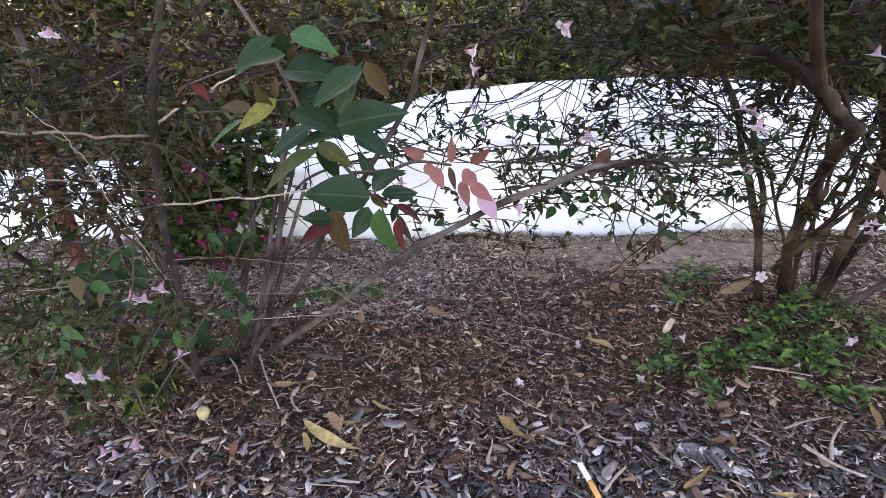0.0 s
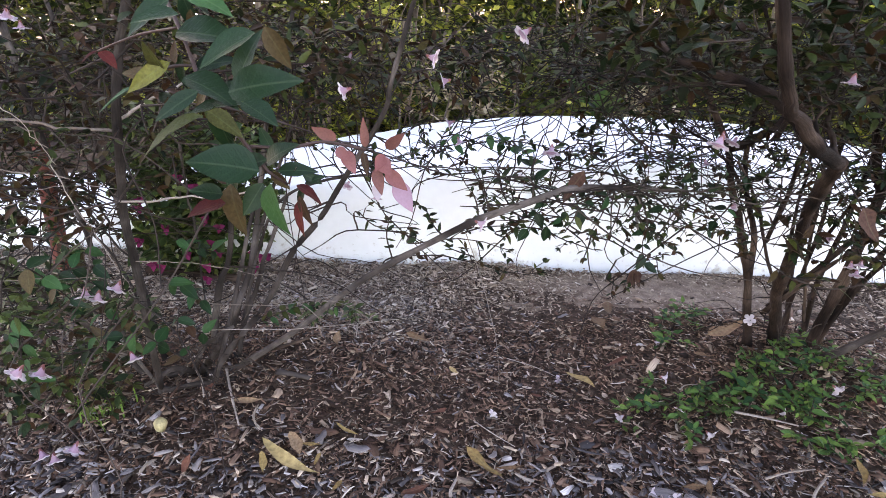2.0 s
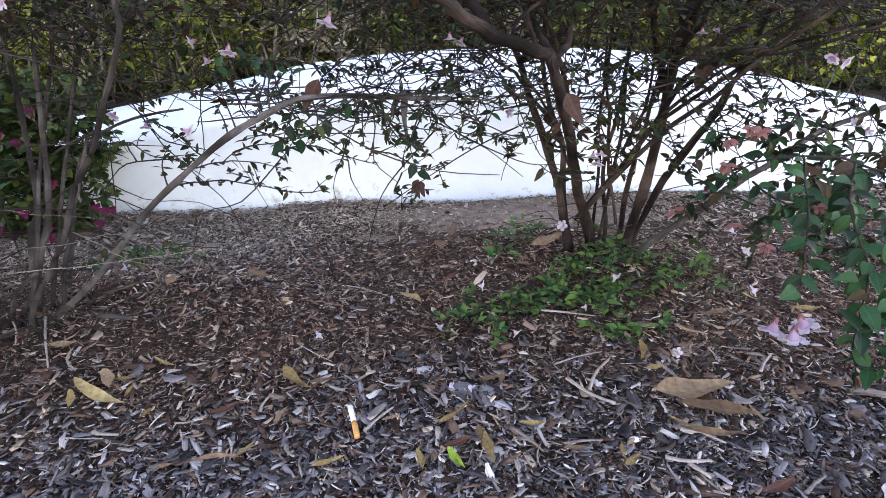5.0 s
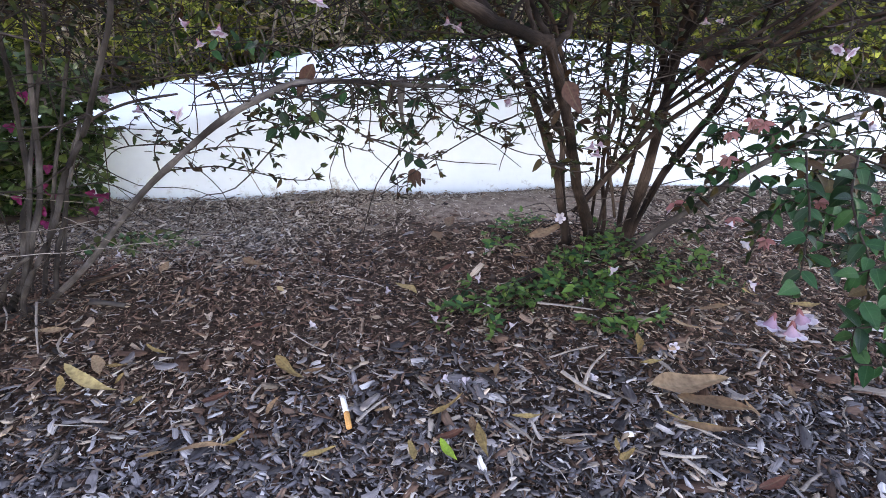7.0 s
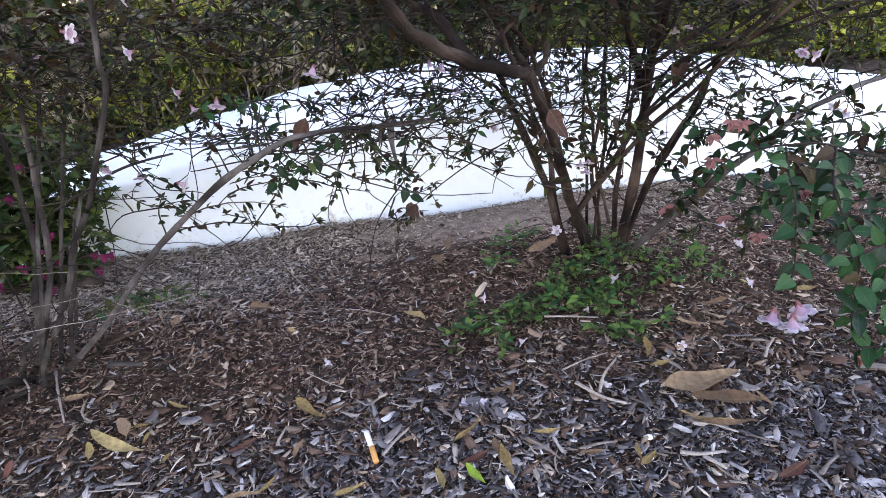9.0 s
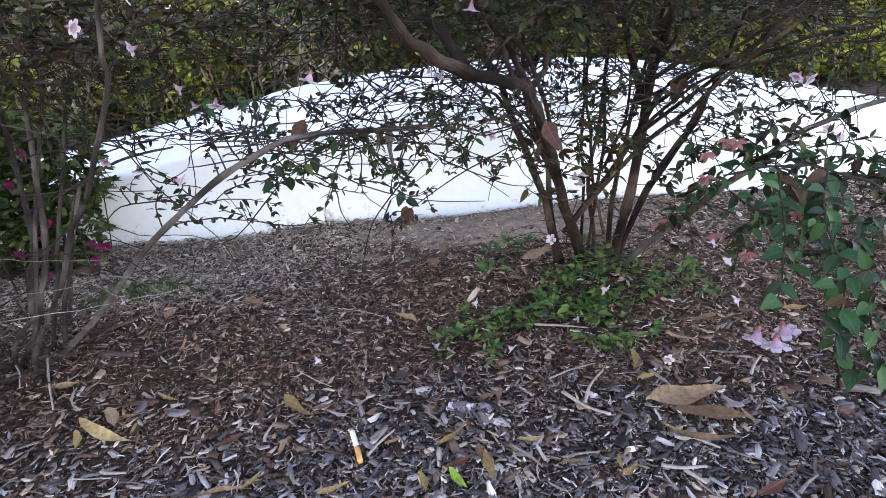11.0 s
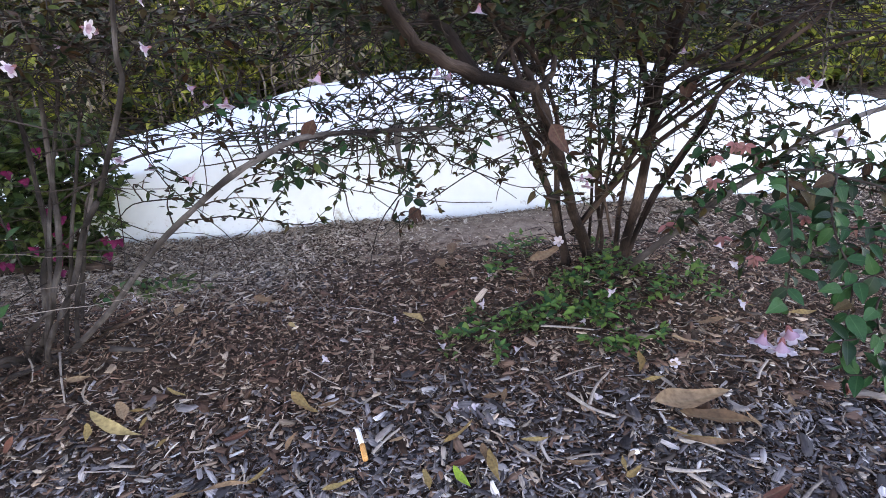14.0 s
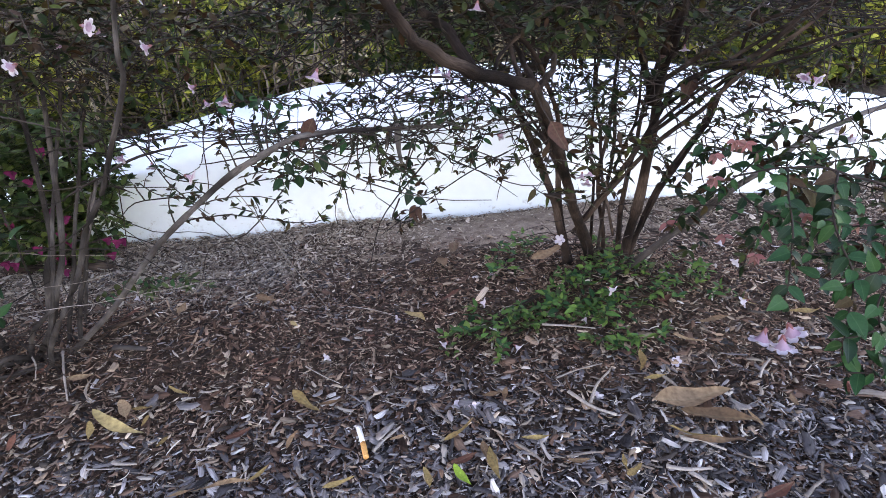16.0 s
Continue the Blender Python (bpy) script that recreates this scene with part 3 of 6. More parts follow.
def swell(x, y):
    """The height of the ground: two low mounds round the shrubs, uneven soil, a raised bed behind the wall."""
    x, y = np.asarray(x, float), np.asarray(y, float)
    z = 0.085 * np.exp(-(((x - 0.5) / 0.26) ** 2 + ((y - 1.05) / 0.24) ** 2) / 1.4)
    z += 0.045 * np.exp(-(((x + 0.52) / 0.3) ** 2 + ((y - 0.98) / 0.22) ** 2) / 1.4)
    near = np.exp(-((x - 0.2) ** 2 + (y - 0.9) ** 2) / 6)
    z += near * 0.007 * (np.sin(7.3 * x + 2 * np.sin(5 * y)) + np.sin(9.1 * y + 1.7 * np.sin(6 * x)))
    z += near * 0.003 * np.sin(31 * x + 3 * np.sin(17 * y)) * np.sin(27 * y + 2 * np.sin(23 * x))
    step = np.clip((y - 1.75) / 0.2, 0, 1)
    return z + 0.17 * step * step * (3 - 2 * step)


def spread(lo, hi, fine_lo, fine_hi, step, reach):
    inner = np.arange(fine_lo, fine_hi + step / 2, step)
    below = fine_lo - np.geomspace(step * 2, fine_lo - lo, reach)[::-1]
    above = fine_hi + np.geomspace(step * 2, hi - fine_hi, reach)
    return np.r_[below, inner, above]


gx, gy = spread(-400, 400, -1.6, 2.2, 0.02, 26), spread(-400, 900, 0.2, 2.1, 0.02, 28)
GX, GY = np.meshgrid(gx, gy)
GZ = swell(GX, GY)
nx = len(gx)
gf = [(j * nx + i, j * nx + i + 1, (j + 1) * nx + i + 1, (j + 1) * nx + i) for j in range(len(gy) - 1) for i in range(nx - 1)]
ground = thing("ground", "dark brown garden soil under wood mulch", "ground", kind="structure", data=mesh_of("ground", np.stack([GX, GY, GZ], -1).reshape(-1, 3), gf, SOIL, True))


def flakes(count, xs, ys, length, seed, ratio=-1.15, lift=0.009, tilt=0.3, stations=4, bend=0.12, curl=0.1, keep=None):
    """Splinters and flakes of wood with ragged ends, bent sideways and curled, lying on the ground; and a place along each for its grain."""
    r = np.random.default_rng(seed)
    px, py = r.uniform(*xs, count), r.uniform(*ys, count)
    px += r.normal(0, 0.04, count)
    py += np.where(py < ys[0] + 0.05, -np.abs(r.normal(0, 0.05, count)), 0)
    if keep is not None:
        chosen = r.random(count) < keep(px, py)
        px, py = px[chosen], py[chosen]
    n = len(px)
    ln = length * np.clip(np.exp(r.normal(0, 0.48, n)), 0.35, 2.6)
    wd = np.clip(ln * np.clip(np.exp(r.normal(ratio, 0.42, n)), 0.04, 0.75), 0.0009, 0.02)
    th = np.clip(wd * r.uniform(0.1, 0.26, n), 0.0005, 0.003)
    s = np.linspace(-0.5, 0.5, stations)[None] + (r.normal(0, 0.05, (n, stations)) if stations > 2 else 0)
    wide = r.uniform(0.78, 1.15, (n, stations))
    wide[:, 0], wide[:, -1] = r.uniform(0.15, 0.95, n), r.uniform(0.15, 0.95, n)
    sway = r.normal(0, bend, n)[:, None] * s**2 * ln[:, None] + r.normal(0, 0.05, (n, stations)) * wd[:, None]
    rise = r.normal(0, curl, n)[:, None] * s**2 * ln[:, None]
    cup = r.normal(0, 0.12, n)[:, None]
    v = np.zeros((n, stations, 4, 3))
    for k, (side, up) in enumerate(((1, 0), (-1, 0), (-1, 1), (1, 1))):
        edge = 0.5 * wd[:, None] * wide * (0.86 if up else 1.0) * (1 + r.normal(0, 0.1, (n, stations)))
        v[:, :, k, 0] = s * ln[:, None]
        v[:, 0, k, 0] -= 0.3 * wd * r.random(n)
        v[:, -1, k, 0] += 0.3 * wd * r.random(n)
        v[:, :, k, 1] = sway + side * edge
        v[:, :, k, 2] = rise + side * cup * edge + (up - 0.5) * th[:, None]
    v = v.reshape(n, stations * 4, 3)
    uv = v[:, :, :2] + r.uniform(0, 50, (n, 1, 2))
    a, b, c = r.uniform(0, 6.283, n), np.clip(r.normal(0, tilt * 0.6, n), -0.7, 0.7), r.normal(0, tilt, n)
    ca, sa, cb, sb, cc, sc = (q[:, None] for q in (np.cos(a), np.sin(a), np.cos(b), np.sin(b), np.cos(c), np.sin(c)))
    y1, z1 = v[:, :, 1] * cc - v[:, :, 2] * sc, v[:, :, 1] * sc + v[:, :, 2] * cc
    x2, z2 = v[:, :, 0] * cb + z1 * sb, -v[:, :, 0] * sb + z1 * cb
    x3, y3 = x2 * ca - y1 * sa, x2 * sa + y1 * ca
    base = swell(px, py) + 0.0005 + lift * r.random(n) ** 1.3 + np.abs(np.sin(b)) * ln * 0.32
    return np.stack([x3 + px[:, None], y3 + py[:, None], z2 + base[:, None]], -1), uv


def flake_faces(stations):
    f = [(3, 0, 1, 2)]
    for i in range(0, 4 * (stations - 1), 4):
        f += [(i + 3, i + 2, i + 6, i + 7), (i + 2, i + 1, i + 5, i + 6), (i, i + 3, i + 7, i + 4)]
    e = 4 * (stations - 1)
    return f + [(e + 2, e + 1, e, e + 3)]


def flake_mesh(blocks, mat):
    verts, loops, uvs, base = [], [], [], 0
    for v, uv in blocks:
        n, k = v.shape[:2]
        loops.append((np.array(flake_faces(k // 4))[None] + k * np.arange(n)[:, None, None] + base).reshape(-1))
        verts.append(v.reshape(-1, 3))
        uvs.append(uv.reshape(-1, 2))
        base += n * k
    verts, loops = np.concatenate(verts), np.concatenate(loops).astype(np.int32)
    me = bpy.data.meshes.new("mulch")
    me.vertices.add(len(verts))
    me.vertices.foreach_set("co", verts.ravel())
    me.loops.add(len(loops))
    me.loops.foreach_set("vertex_index", loops)
    me.polygons.add(len(loops) // 4)
    me.polygons.foreach_set("loop_start", np.arange(0, len(loops), 4, dtype=np.int32))
    me.update(calc_edges=True)
    me.validate()
    give_uv(me, np.concatenate(uvs))
    me.materials.append(mat)
    return me


def bare_patch(x, y):
    """Fewer chips where the dry soil shows along the foot of the wall."""
    return 1 - 0.65 * np.exp(-(((x - 0.42) / 0.34) ** 2 + ((y - 1.44) / 0.12) ** 2))


def front_fade(x, y):
    """Thins out the weathered flakes, whose blue tint paints skylight, under the shrubs."""
    return 1 - 0.85 * np.clip((y - 0.69 - 0.05 * np.sin(3 * x) + 0.1 * np.clip((x - 0.2) / 0.3, 0, 1)) / 0.15, 0, 1)


def dusty(x, y):
    """Pale dust, and brighter light painted as paler chips, gathers towards the wall."""
    return np.clip((y - 1.22 - 0.25 * np.clip(x, -0.5, 0.5)) / 0.2, 0, 1) * bare_patch(x, y)


# a crust of dry soil that shows where the chips thin out
bx, by = np.meshgrid(np.linspace(-0.35, 1.2, 156), np.linspace(1.24, 1.575, 68))
crust = 1 - bare_patch(bx, by) + 0.14 * np.sin(13 * bx + 3 * np.sin(9 * by)) * np.sin(21 * by + 2 * np.sin(17 * bx)) + 0.06 * np.sin(61 * bx + 40 * by) * np.sin(47 * by - 33 * bx)
bz = swell(bx, by) + 0.0095 * np.clip((crust - 0.18) / 0.33, -0.5, 1) + 0.0012 * np.sin(90 * bx + 5 * np.sin(50 * by)) * np.sin(80 * by)
part("dry_soil", mesh_of("dry_soil", np.stack([bx, by, bz], -1).reshape(-1, 3), [(j * 156 + i, j * 156 + i + 1, (j + 1) * 156 + i + 1, (j + 1) * 156 + i) for j in range(67) for i in range(155)], DRY_SOIL, True), ground, "bare dusty soil at the foot of the wall")

FRONT, MIDDLE, BACK = ((-0.8, 1.05), (0.42, 0.86)), ((-1.1, 1.35), (0.8, 1.24)), ((-1.4, 1.8), (1.2, 1.56))
mulch = thing("mulch", "thick layer of brown and grey shredded wood mulch", "mulch", kind="stuff", data=flake_mesh([
    flakes(10500, *FRONT, 0.0058, 1, -0.95, 0.007, 0.5, 2),
    flakes(9500, *FRONT, 0.0086, 2, -1.2, 0.011, 0.38),
    flakes(650, *FRONT, 0.016, 9, -1.2, 0.012, 0.25),
    flakes(30000, *MIDDLE, 0.0052, 3, -1.1, 0.008, 0.5, 2),
    flakes(21000, *MIDDLE, 0.0072, 4, -1.35, 0.011, 0.38),
    flakes(800, *MIDDLE, 0.0125, 5, -1.5, 0.012),
    flakes(7500, *BACK, 0.0055, 6, -0.95, 0.007, 0.4, 2, keep=bare_patch),
    flakes(4200, *BACK, 0.0088, 7, -1.4, 0.009, keep=bare_patch),
    flakes(8000, (-2.4, 2.7), (-0.5, 1.55), 0.012, 8, -1.2, 0.007, 0.3, 2),
], CHIP))
part("weathered_mulch", flake_mesh([
    flakes(13000, *FRONT, 0.0058, 11, -0.95, 0.009, 0.5, 2, keep=front_fade),
    flakes(11500, *FRONT, 0.0086, 12, -1.2, 0.012, 0.38, keep=front_fade),
    flakes(6000, (-0.8, 0.85), (0.4, 0.66), 0.008, 27, -1.1, 0.013, 0.35),
    flakes(900, *FRONT, 0.0155, 13, -1.15, 0.013, 0.22, keep=front_fade),
    flakes(1400, *MIDDLE, 0.0076, 14, -1.35, 0.012),
    flakes(1500, (-1.3, 0.1), (1.0, 1.4), 0.0085, 15, -1.35, 0.01),
], CHIP_GREY), mulch, "weathered grey flakes, their blue tint painted skylight", "stuff")
part("dusty_mulch", flake_mesh([
    flakes(36000, (-1.4, 1.8), (1.1, 1.57), 0.0042, 16, -0.75, 0.007, 0.3, 2, keep=dusty),
    flakes(9000, (-1.3, 0.9), (1.42, 1.57), 0.0042, 26, -0.7, 0.011, 0.3, 2),
    flakes(17000, (-1.3, 0.3), (1.1, 1.55), 0.0078, 17, -1.45, 0.012, keep=dusty),
    flakes(4500, (0.3, 1.8), (1.24, 1.55), 0.0075, 18, -1.45, 0.01, keep=bare_patch),
    flakes(1700, *MIDDLE, 0.0075, 19, -1.2, 0.014, 0.4),
    flakes(900, *FRONT, 0.0085, 20, -1.2, 0.015, 0.4),
], CHIP_TAN), mulch, "dusty tan crumbs along the wall, partly painted brightness", "stuff")
part("mulch_fibres", flake_mesh([
    flakes(1600, *FRONT, 0.0175, 21, -2.3, 0.014, 0.25, 6, 0.5, 0.25, keep=front_fade),
    flakes(3000, *FRONT, 0.0105, 22, -1.8, 0.014, 0.3, 4, 0.4, 0.2),
    flakes(3800, *MIDDLE, 0.0098, 23, -2.1, 0.013, 0.25, 4, 0.4, 0.2),
    # pale chips on the left, thickened to paint the skylight on that ground
    flakes(11000, (-1.3, -0.12), (1.14, 1.55), 0.0078, 25, -1.65, 0.017, 0.3),
    flakes(1500, *BACK, 0.012, 24, -2.1, 0.011, 0.25, 4, 0.4, 0.2, keep=bare_patch),
], CHIP_SHRED), mulch, "curled pale fibres of wood", "stuff")
single_meshes = []
for k in range(14):
    block, place = flakes(1, (0, 0), (0, 0), 0.02, 50 + k, -1.2 if k % 3 else -2.2, 0.0, 0.05, 6, 0.3, 0.15)
    block -= block.mean((0, 1))
    single_meshes.append(flake_mesh([(block, place)], CHIP_SINGLE))
chip_rng = np.random.default_rng(77)
for k in range(300):
    x, y = chip_rng.uniform(-0.7, 1.05), chip_rng.uniform(0.42, 0.82)
    chip = part("wood_chip", single_meshes[k % 14], mulch)
    chip.location = (x, y, float(swell(x, y)) + 0.015)
    chip.rotation_euler = (chip_rng.normal(0, 0.15), chip_rng.normal(0, 0.12), chip_rng.uniform(0, 6.28))
    chip.scale = (chip_rng.uniform(0.5, 1.1),) * 3

# ---- the wall ----


def crest(x):
    return 0.09 + 0.22 * np.exp(-(np.abs((x - 0.48) / 1.2) ** 2.5))


def crest_back(x):
    return 0.1 + 0.257 * np.exp(-(np.abs((x - 0.48) / 1.2) ** 2.5))


def build_wall():
    xs = np.linspace(-5, 6, 140)
    rows = []
    r = np.random.default_rng(5)
    for x in xs:
        bow = 0.012 * max(-1.5, min(1.5, x))
        front, back = 1.562 + bow, 1.985 + bow
        top, rear = float(crest(x)), float(crest_back(x))
        w = 0.003 * math.sin(3.1 * x) + 0.002 * r.normal()
        e = 0.018
        prof = [(front + w, -0.08), (front + w, 0.35 * top), (front + w + 0.001, 0.7 * top), (front + w, top - e), (front + w + e * 0.35, top - e * 0.35), (front + w + e, top), (front + 0.16, 0.6 * top + 0.4 * rear + 0.004), (back - 0.12, 0.25 * top + 0.75 * rear + 0.004), (back - e, rear), (back - e * 0.3, rear - 0.005), (back, rear - e), (back, 0.0)]
        rows.append([(x, y, z + 0.0015 * r.normal()) for y, z in prof])
    k = len(rows[0])
    v = [p for row in rows for p in row]
    f = [(i * k + j, (i + 1) * k + j, (i + 1) * k + j + 1, i * k + j + 1) for i in range(len(rows) - 1) for j in range(k - 1)]
    f += [tuple(range(k)), tuple((len(rows) - 1) * k + j for j in range(k))[::-1]]
    return thing("wall_garden", "low white rendered garden wall with an arched crest", "wall", kind="structure", data=mesh_of("wall_garden", v, f, WHITE, True))


wall = build_wall()

# ---- the shrub with the spreading trunk ----
GL = [LEAF_SINGLE, LEAF_SINGLE, LEAF_SINGLE, LEAF_DARK, LEAF_DARK, LEAF_PALE, LEAF_RED_GREEN]
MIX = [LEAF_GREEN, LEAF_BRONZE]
W_GREEN = ((0.88, 0.12), (0.6, 0.4))
W_BRONZE = ((0.62, 0.38), (0.35, 0.65))
right = Bush("abelia_shrub", "flowering abelia shrub with several bare woody trunks", "shrub", "abelia shrubs", 0.71)
right.stem([(0.5, 1.06, 0.06), (0.483, 1.04, 0.132), (0.427, 0.97, 0.247), (0.372, 0.88, 0.362), (0.323, 0.79, 0.451), (0.282, 0.7, 0.514)], 0.016, 0.0095, name="trunk")
right.stem([(0.285, 0.705, 0.511), (0.247, 0.665, 0.524), (0.208, 0.622, 0.539), (0.18, 0.597, 0.555), (0.155, 0.577, 0.571), (0.14, 0.565, 0.585), (0.115, 0.55, 0.625), (0.09, 0.54, 0.69)], 0.009, 0.0062, BARK_SHADED, "limb")
right.stem([(0.205, 0.62, 0.541), (0.188, 0.65, 0.566), (0.176, 0.710, 0.582), (0.168, 0.800, 0.592), (0.17, 0.910, 0.597), (0.150, 0.990, 0.630)], 0.0085, 0.0055, BARK_SHADED, "limb")
right.stem([(0.285, 0.707, 0.512), (0.289, 0.800, 0.530), (0.282, 0.840, 0.552), (0.290, 1.000, 0.580), (0.300, 1.100, 0.650)], 0.0055, 0.003, BARK_SHADED, "limb")
right.stem([(0.325, 1.047, 0.452), (0.356, 1.028, 0.475), (0.405, 1.047, 0.510), (0.422, 1.046, 0.554), (0.489, 1.045, 0.613), (0.576, 1.033, 0.734)], 0.009, 0.006, BARK_SHADED, "limb")
right.stem([(0.445, 1.053, 0.094), (0.435, 1.053, 0.152), (0.406, 1.051, 0.252), (0.361, 1.050, 0.364), (0.322, 1.048, 0.456), (0.273, 1.047, 0.541), (0.210, 1.046, 0.665)], 0.0105, 0.005)
right.stem([(0.459, 1.064, 0.074), (0.437, 1.072, 0.181), (0.425, 1.080, 0.287), (0.386, 1.089, 0.394), (0.375, 1.087, 0.510), (0.383, 1.084, 0.685)], 0.009, 0.004)
right.stem([(0.532, 1.093, 0.074), (0.531, 1.092, 0.132), (0.515, 1.090, 0.242), (0.527, 1.089, 0.345), (0.530, 1.086, 0.489), (0.526, 1.085, 0.602), (0.527, 1.082, 0.734)], 0.0065, 0.004)
right.stem([(0.564, 1.053, 0.075), (0.566, 1.052, 0.133), (0.583, 1.050, 0.251), (0.592, 1.048, 0.393), (0.592, 1.026, 0.513), (0.595, 0.986, 0.593), (0.607, 0.935, 0.734)], 0.0125, 0.009, name="trunk")
right.stem([(0.551, 1.063, 0.074), (0.560, 1.081, 0.200), (0.579, 1.089, 0.326), (0.617, 1.106, 0.462), (0.665, 1.124, 0.607)], 0.008, 0.004)
right.stem([(0.574, 1.053, 0.075), (0.579, 1.052, 0.133), (0.627, 1.070, 0.241), (0.704, 1.089, 0.334), (0.768, 1.109, 0.423), (0.861, 1.091, 0.511), (0.944, 1.092, 0.575), (1.064, 1.091, 0.680)], 0.0085, 0.004)
right.stem([(0.450, 1.042, 0.162), (0.474, 1.032, 0.197), (0.549, 0.990, 0.317), (0.640, 0.969, 0.406), (0.691, 0.941, 0.473), (0.739, 0.892, 0.535), (0.804, 0.843, 0.634)], 0.0065, 0.0035)
right.stem([(0.51, 1.02, 0.07), (0.549, 0.98, 0.118), (0.61, 0.96, 0.18), (0.681, 0.95, 0.245), (0.764, 0.96, 0.288), (0.877, 1.0, 0.337), (0.972, 1.03, 0.358), (1.062, 1.05, 0.371), (1.25, 1.09, 0.385)], 0.0098, 0.006, BARK_GREY, "low_branch")
right.stem([(0.429, 1.050, 0.297), (0.384, 0.949, 0.414), (0.315, 0.839, 0.524), (0.253, 0.788, 0.583), (0.184, 0.738, 0.659)], 0.0055, 0.003)
right.stem([(0.597, 1.037, 0.443), (0.695, 0.970, 0.529), (0.813, 0.893, 0.604), (0.920, 0.812, 0.701)], 0.006, 0.003)
right.stem([(0.372, 1.000, 0.479), (0.394, 1.000, 0.531), (0.414, 1.000, 0.589), (0.420, 1.000, 0.637)], 0.0060, 0.0036, BARK_SHADED, "limb")
right.stem([(0.577, 1.030, 0.405), (0.587, 1.000, 0.504), (0.590, 0.970, 0.583), (0.582, 0.950, 0.631)], 0.0125, 0.0075, BARK_SHADED, "limb")
right.stem([(0.585, 1.050, 0.410), (0.552, 1.050, 0.527), (0.528, 1.050, 0.617)], 0.0090, 0.0054, BARK_SHADED, "limb")
right.stem([(0.584, 0.980, 0.415), (0.659, 0.940, 0.490), (0.772, 0.880, 0.579)], 0.0045, 0.0027, BARK_SHADED, "limb")
right.stem([(0.550, 0.960, 0.378), (0.625, 0.920, 0.460), (0.708, 0.860, 0.498), (0.795, 0.800, 0.539)], 0.0040, 0.0024, BARK_SHADED, "limb")
right.stem([(0.535, 1.050, 0.147), (0.497, 1.040, 0.292), (0.474, 1.020, 0.423), (0.464, 1.000, 0.536)], 0.0045, 0.0027, name="stem")
right.stem([(0.482, 1.030, 0.148), (0.427, 1.020, 0.271), (0.366, 1.000, 0.385), (0.309, 0.970, 0.451)], 0.0040, 0.0024, name="stem")
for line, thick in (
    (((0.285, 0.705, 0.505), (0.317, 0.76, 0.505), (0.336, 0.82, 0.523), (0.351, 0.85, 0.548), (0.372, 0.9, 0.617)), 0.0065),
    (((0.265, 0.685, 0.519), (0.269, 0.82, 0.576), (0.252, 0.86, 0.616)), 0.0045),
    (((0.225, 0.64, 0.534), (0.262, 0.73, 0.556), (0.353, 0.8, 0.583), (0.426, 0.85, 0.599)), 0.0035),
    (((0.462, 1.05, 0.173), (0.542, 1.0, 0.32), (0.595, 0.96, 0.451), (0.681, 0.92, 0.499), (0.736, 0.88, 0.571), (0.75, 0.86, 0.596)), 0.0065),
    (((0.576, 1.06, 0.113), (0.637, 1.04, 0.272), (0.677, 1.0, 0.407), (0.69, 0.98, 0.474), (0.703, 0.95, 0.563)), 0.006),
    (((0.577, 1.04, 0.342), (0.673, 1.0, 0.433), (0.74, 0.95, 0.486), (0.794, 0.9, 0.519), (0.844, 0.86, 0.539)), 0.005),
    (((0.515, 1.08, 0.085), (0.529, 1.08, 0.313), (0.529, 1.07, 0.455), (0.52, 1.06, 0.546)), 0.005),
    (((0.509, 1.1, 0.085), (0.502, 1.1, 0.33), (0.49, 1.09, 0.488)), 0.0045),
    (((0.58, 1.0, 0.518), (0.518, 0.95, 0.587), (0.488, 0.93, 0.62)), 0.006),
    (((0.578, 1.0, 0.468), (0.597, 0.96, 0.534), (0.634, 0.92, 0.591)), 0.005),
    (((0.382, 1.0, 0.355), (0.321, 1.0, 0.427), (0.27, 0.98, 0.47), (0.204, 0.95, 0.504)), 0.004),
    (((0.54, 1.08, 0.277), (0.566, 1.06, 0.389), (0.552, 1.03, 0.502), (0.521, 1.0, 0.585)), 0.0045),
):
    right.stem(line, thick, 0.55 * thick, BARK_SHADED, "limb", wobble=0.006)

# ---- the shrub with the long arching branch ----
left = Bush("abelia_shrub", "flowering abelia shrub with thin stems and one long arching branch", "shrub", "abelia shrubs", 0.68, BARK_GREY_SHADED)
left.stem([(-0.511, 0.966, 0.013), (-0.491, 0.957, 0.037), (-0.351, 0.898, 0.164), (-0.207, 0.815, 0.314), (-0.102, 0.753, 0.409), (-0.024, 0.722, 0.458), (0.042, 0.752, 0.461), (0.114, 0.811, 0.445), (0.189, 0.851, 0.434)], 0.0076, 0.0038, BARK_GREY, "arching_branch")
left.stem([(-0.505, 1.040, 0.013), (-0.476, 1.078, 0.148), (-0.428, 1.095, 0.295), (-0.327, 1.074, 0.363), (-0.230, 1.043, 0.385)], 0.0055, 0.0025)
left.stem([(-0.578, 0.921, 0.014), (-0.556, 0.861, 0.087), (-0.529, 0.800, 0.250), (-0.498, 0.740, 0.388), (-0.467, 0.698, 0.503), (-0.447, 0.678, 0.580), (-0.422, 0.658, 0.636), (-0.397, 0.637, 0.733)], 0.0075, 0.0055)
left.stem([(-0.501, 0.931, 0.024), (-0.477, 0.900, 0.092), (-0.456, 0.928, 0.185), (-0.434, 0.946, 0.295), (-0.405, 0.964, 0.391), (-0.379, 0.992, 0.499), (-0.359, 1.010, 0.634)], 0.0065, 0.004)
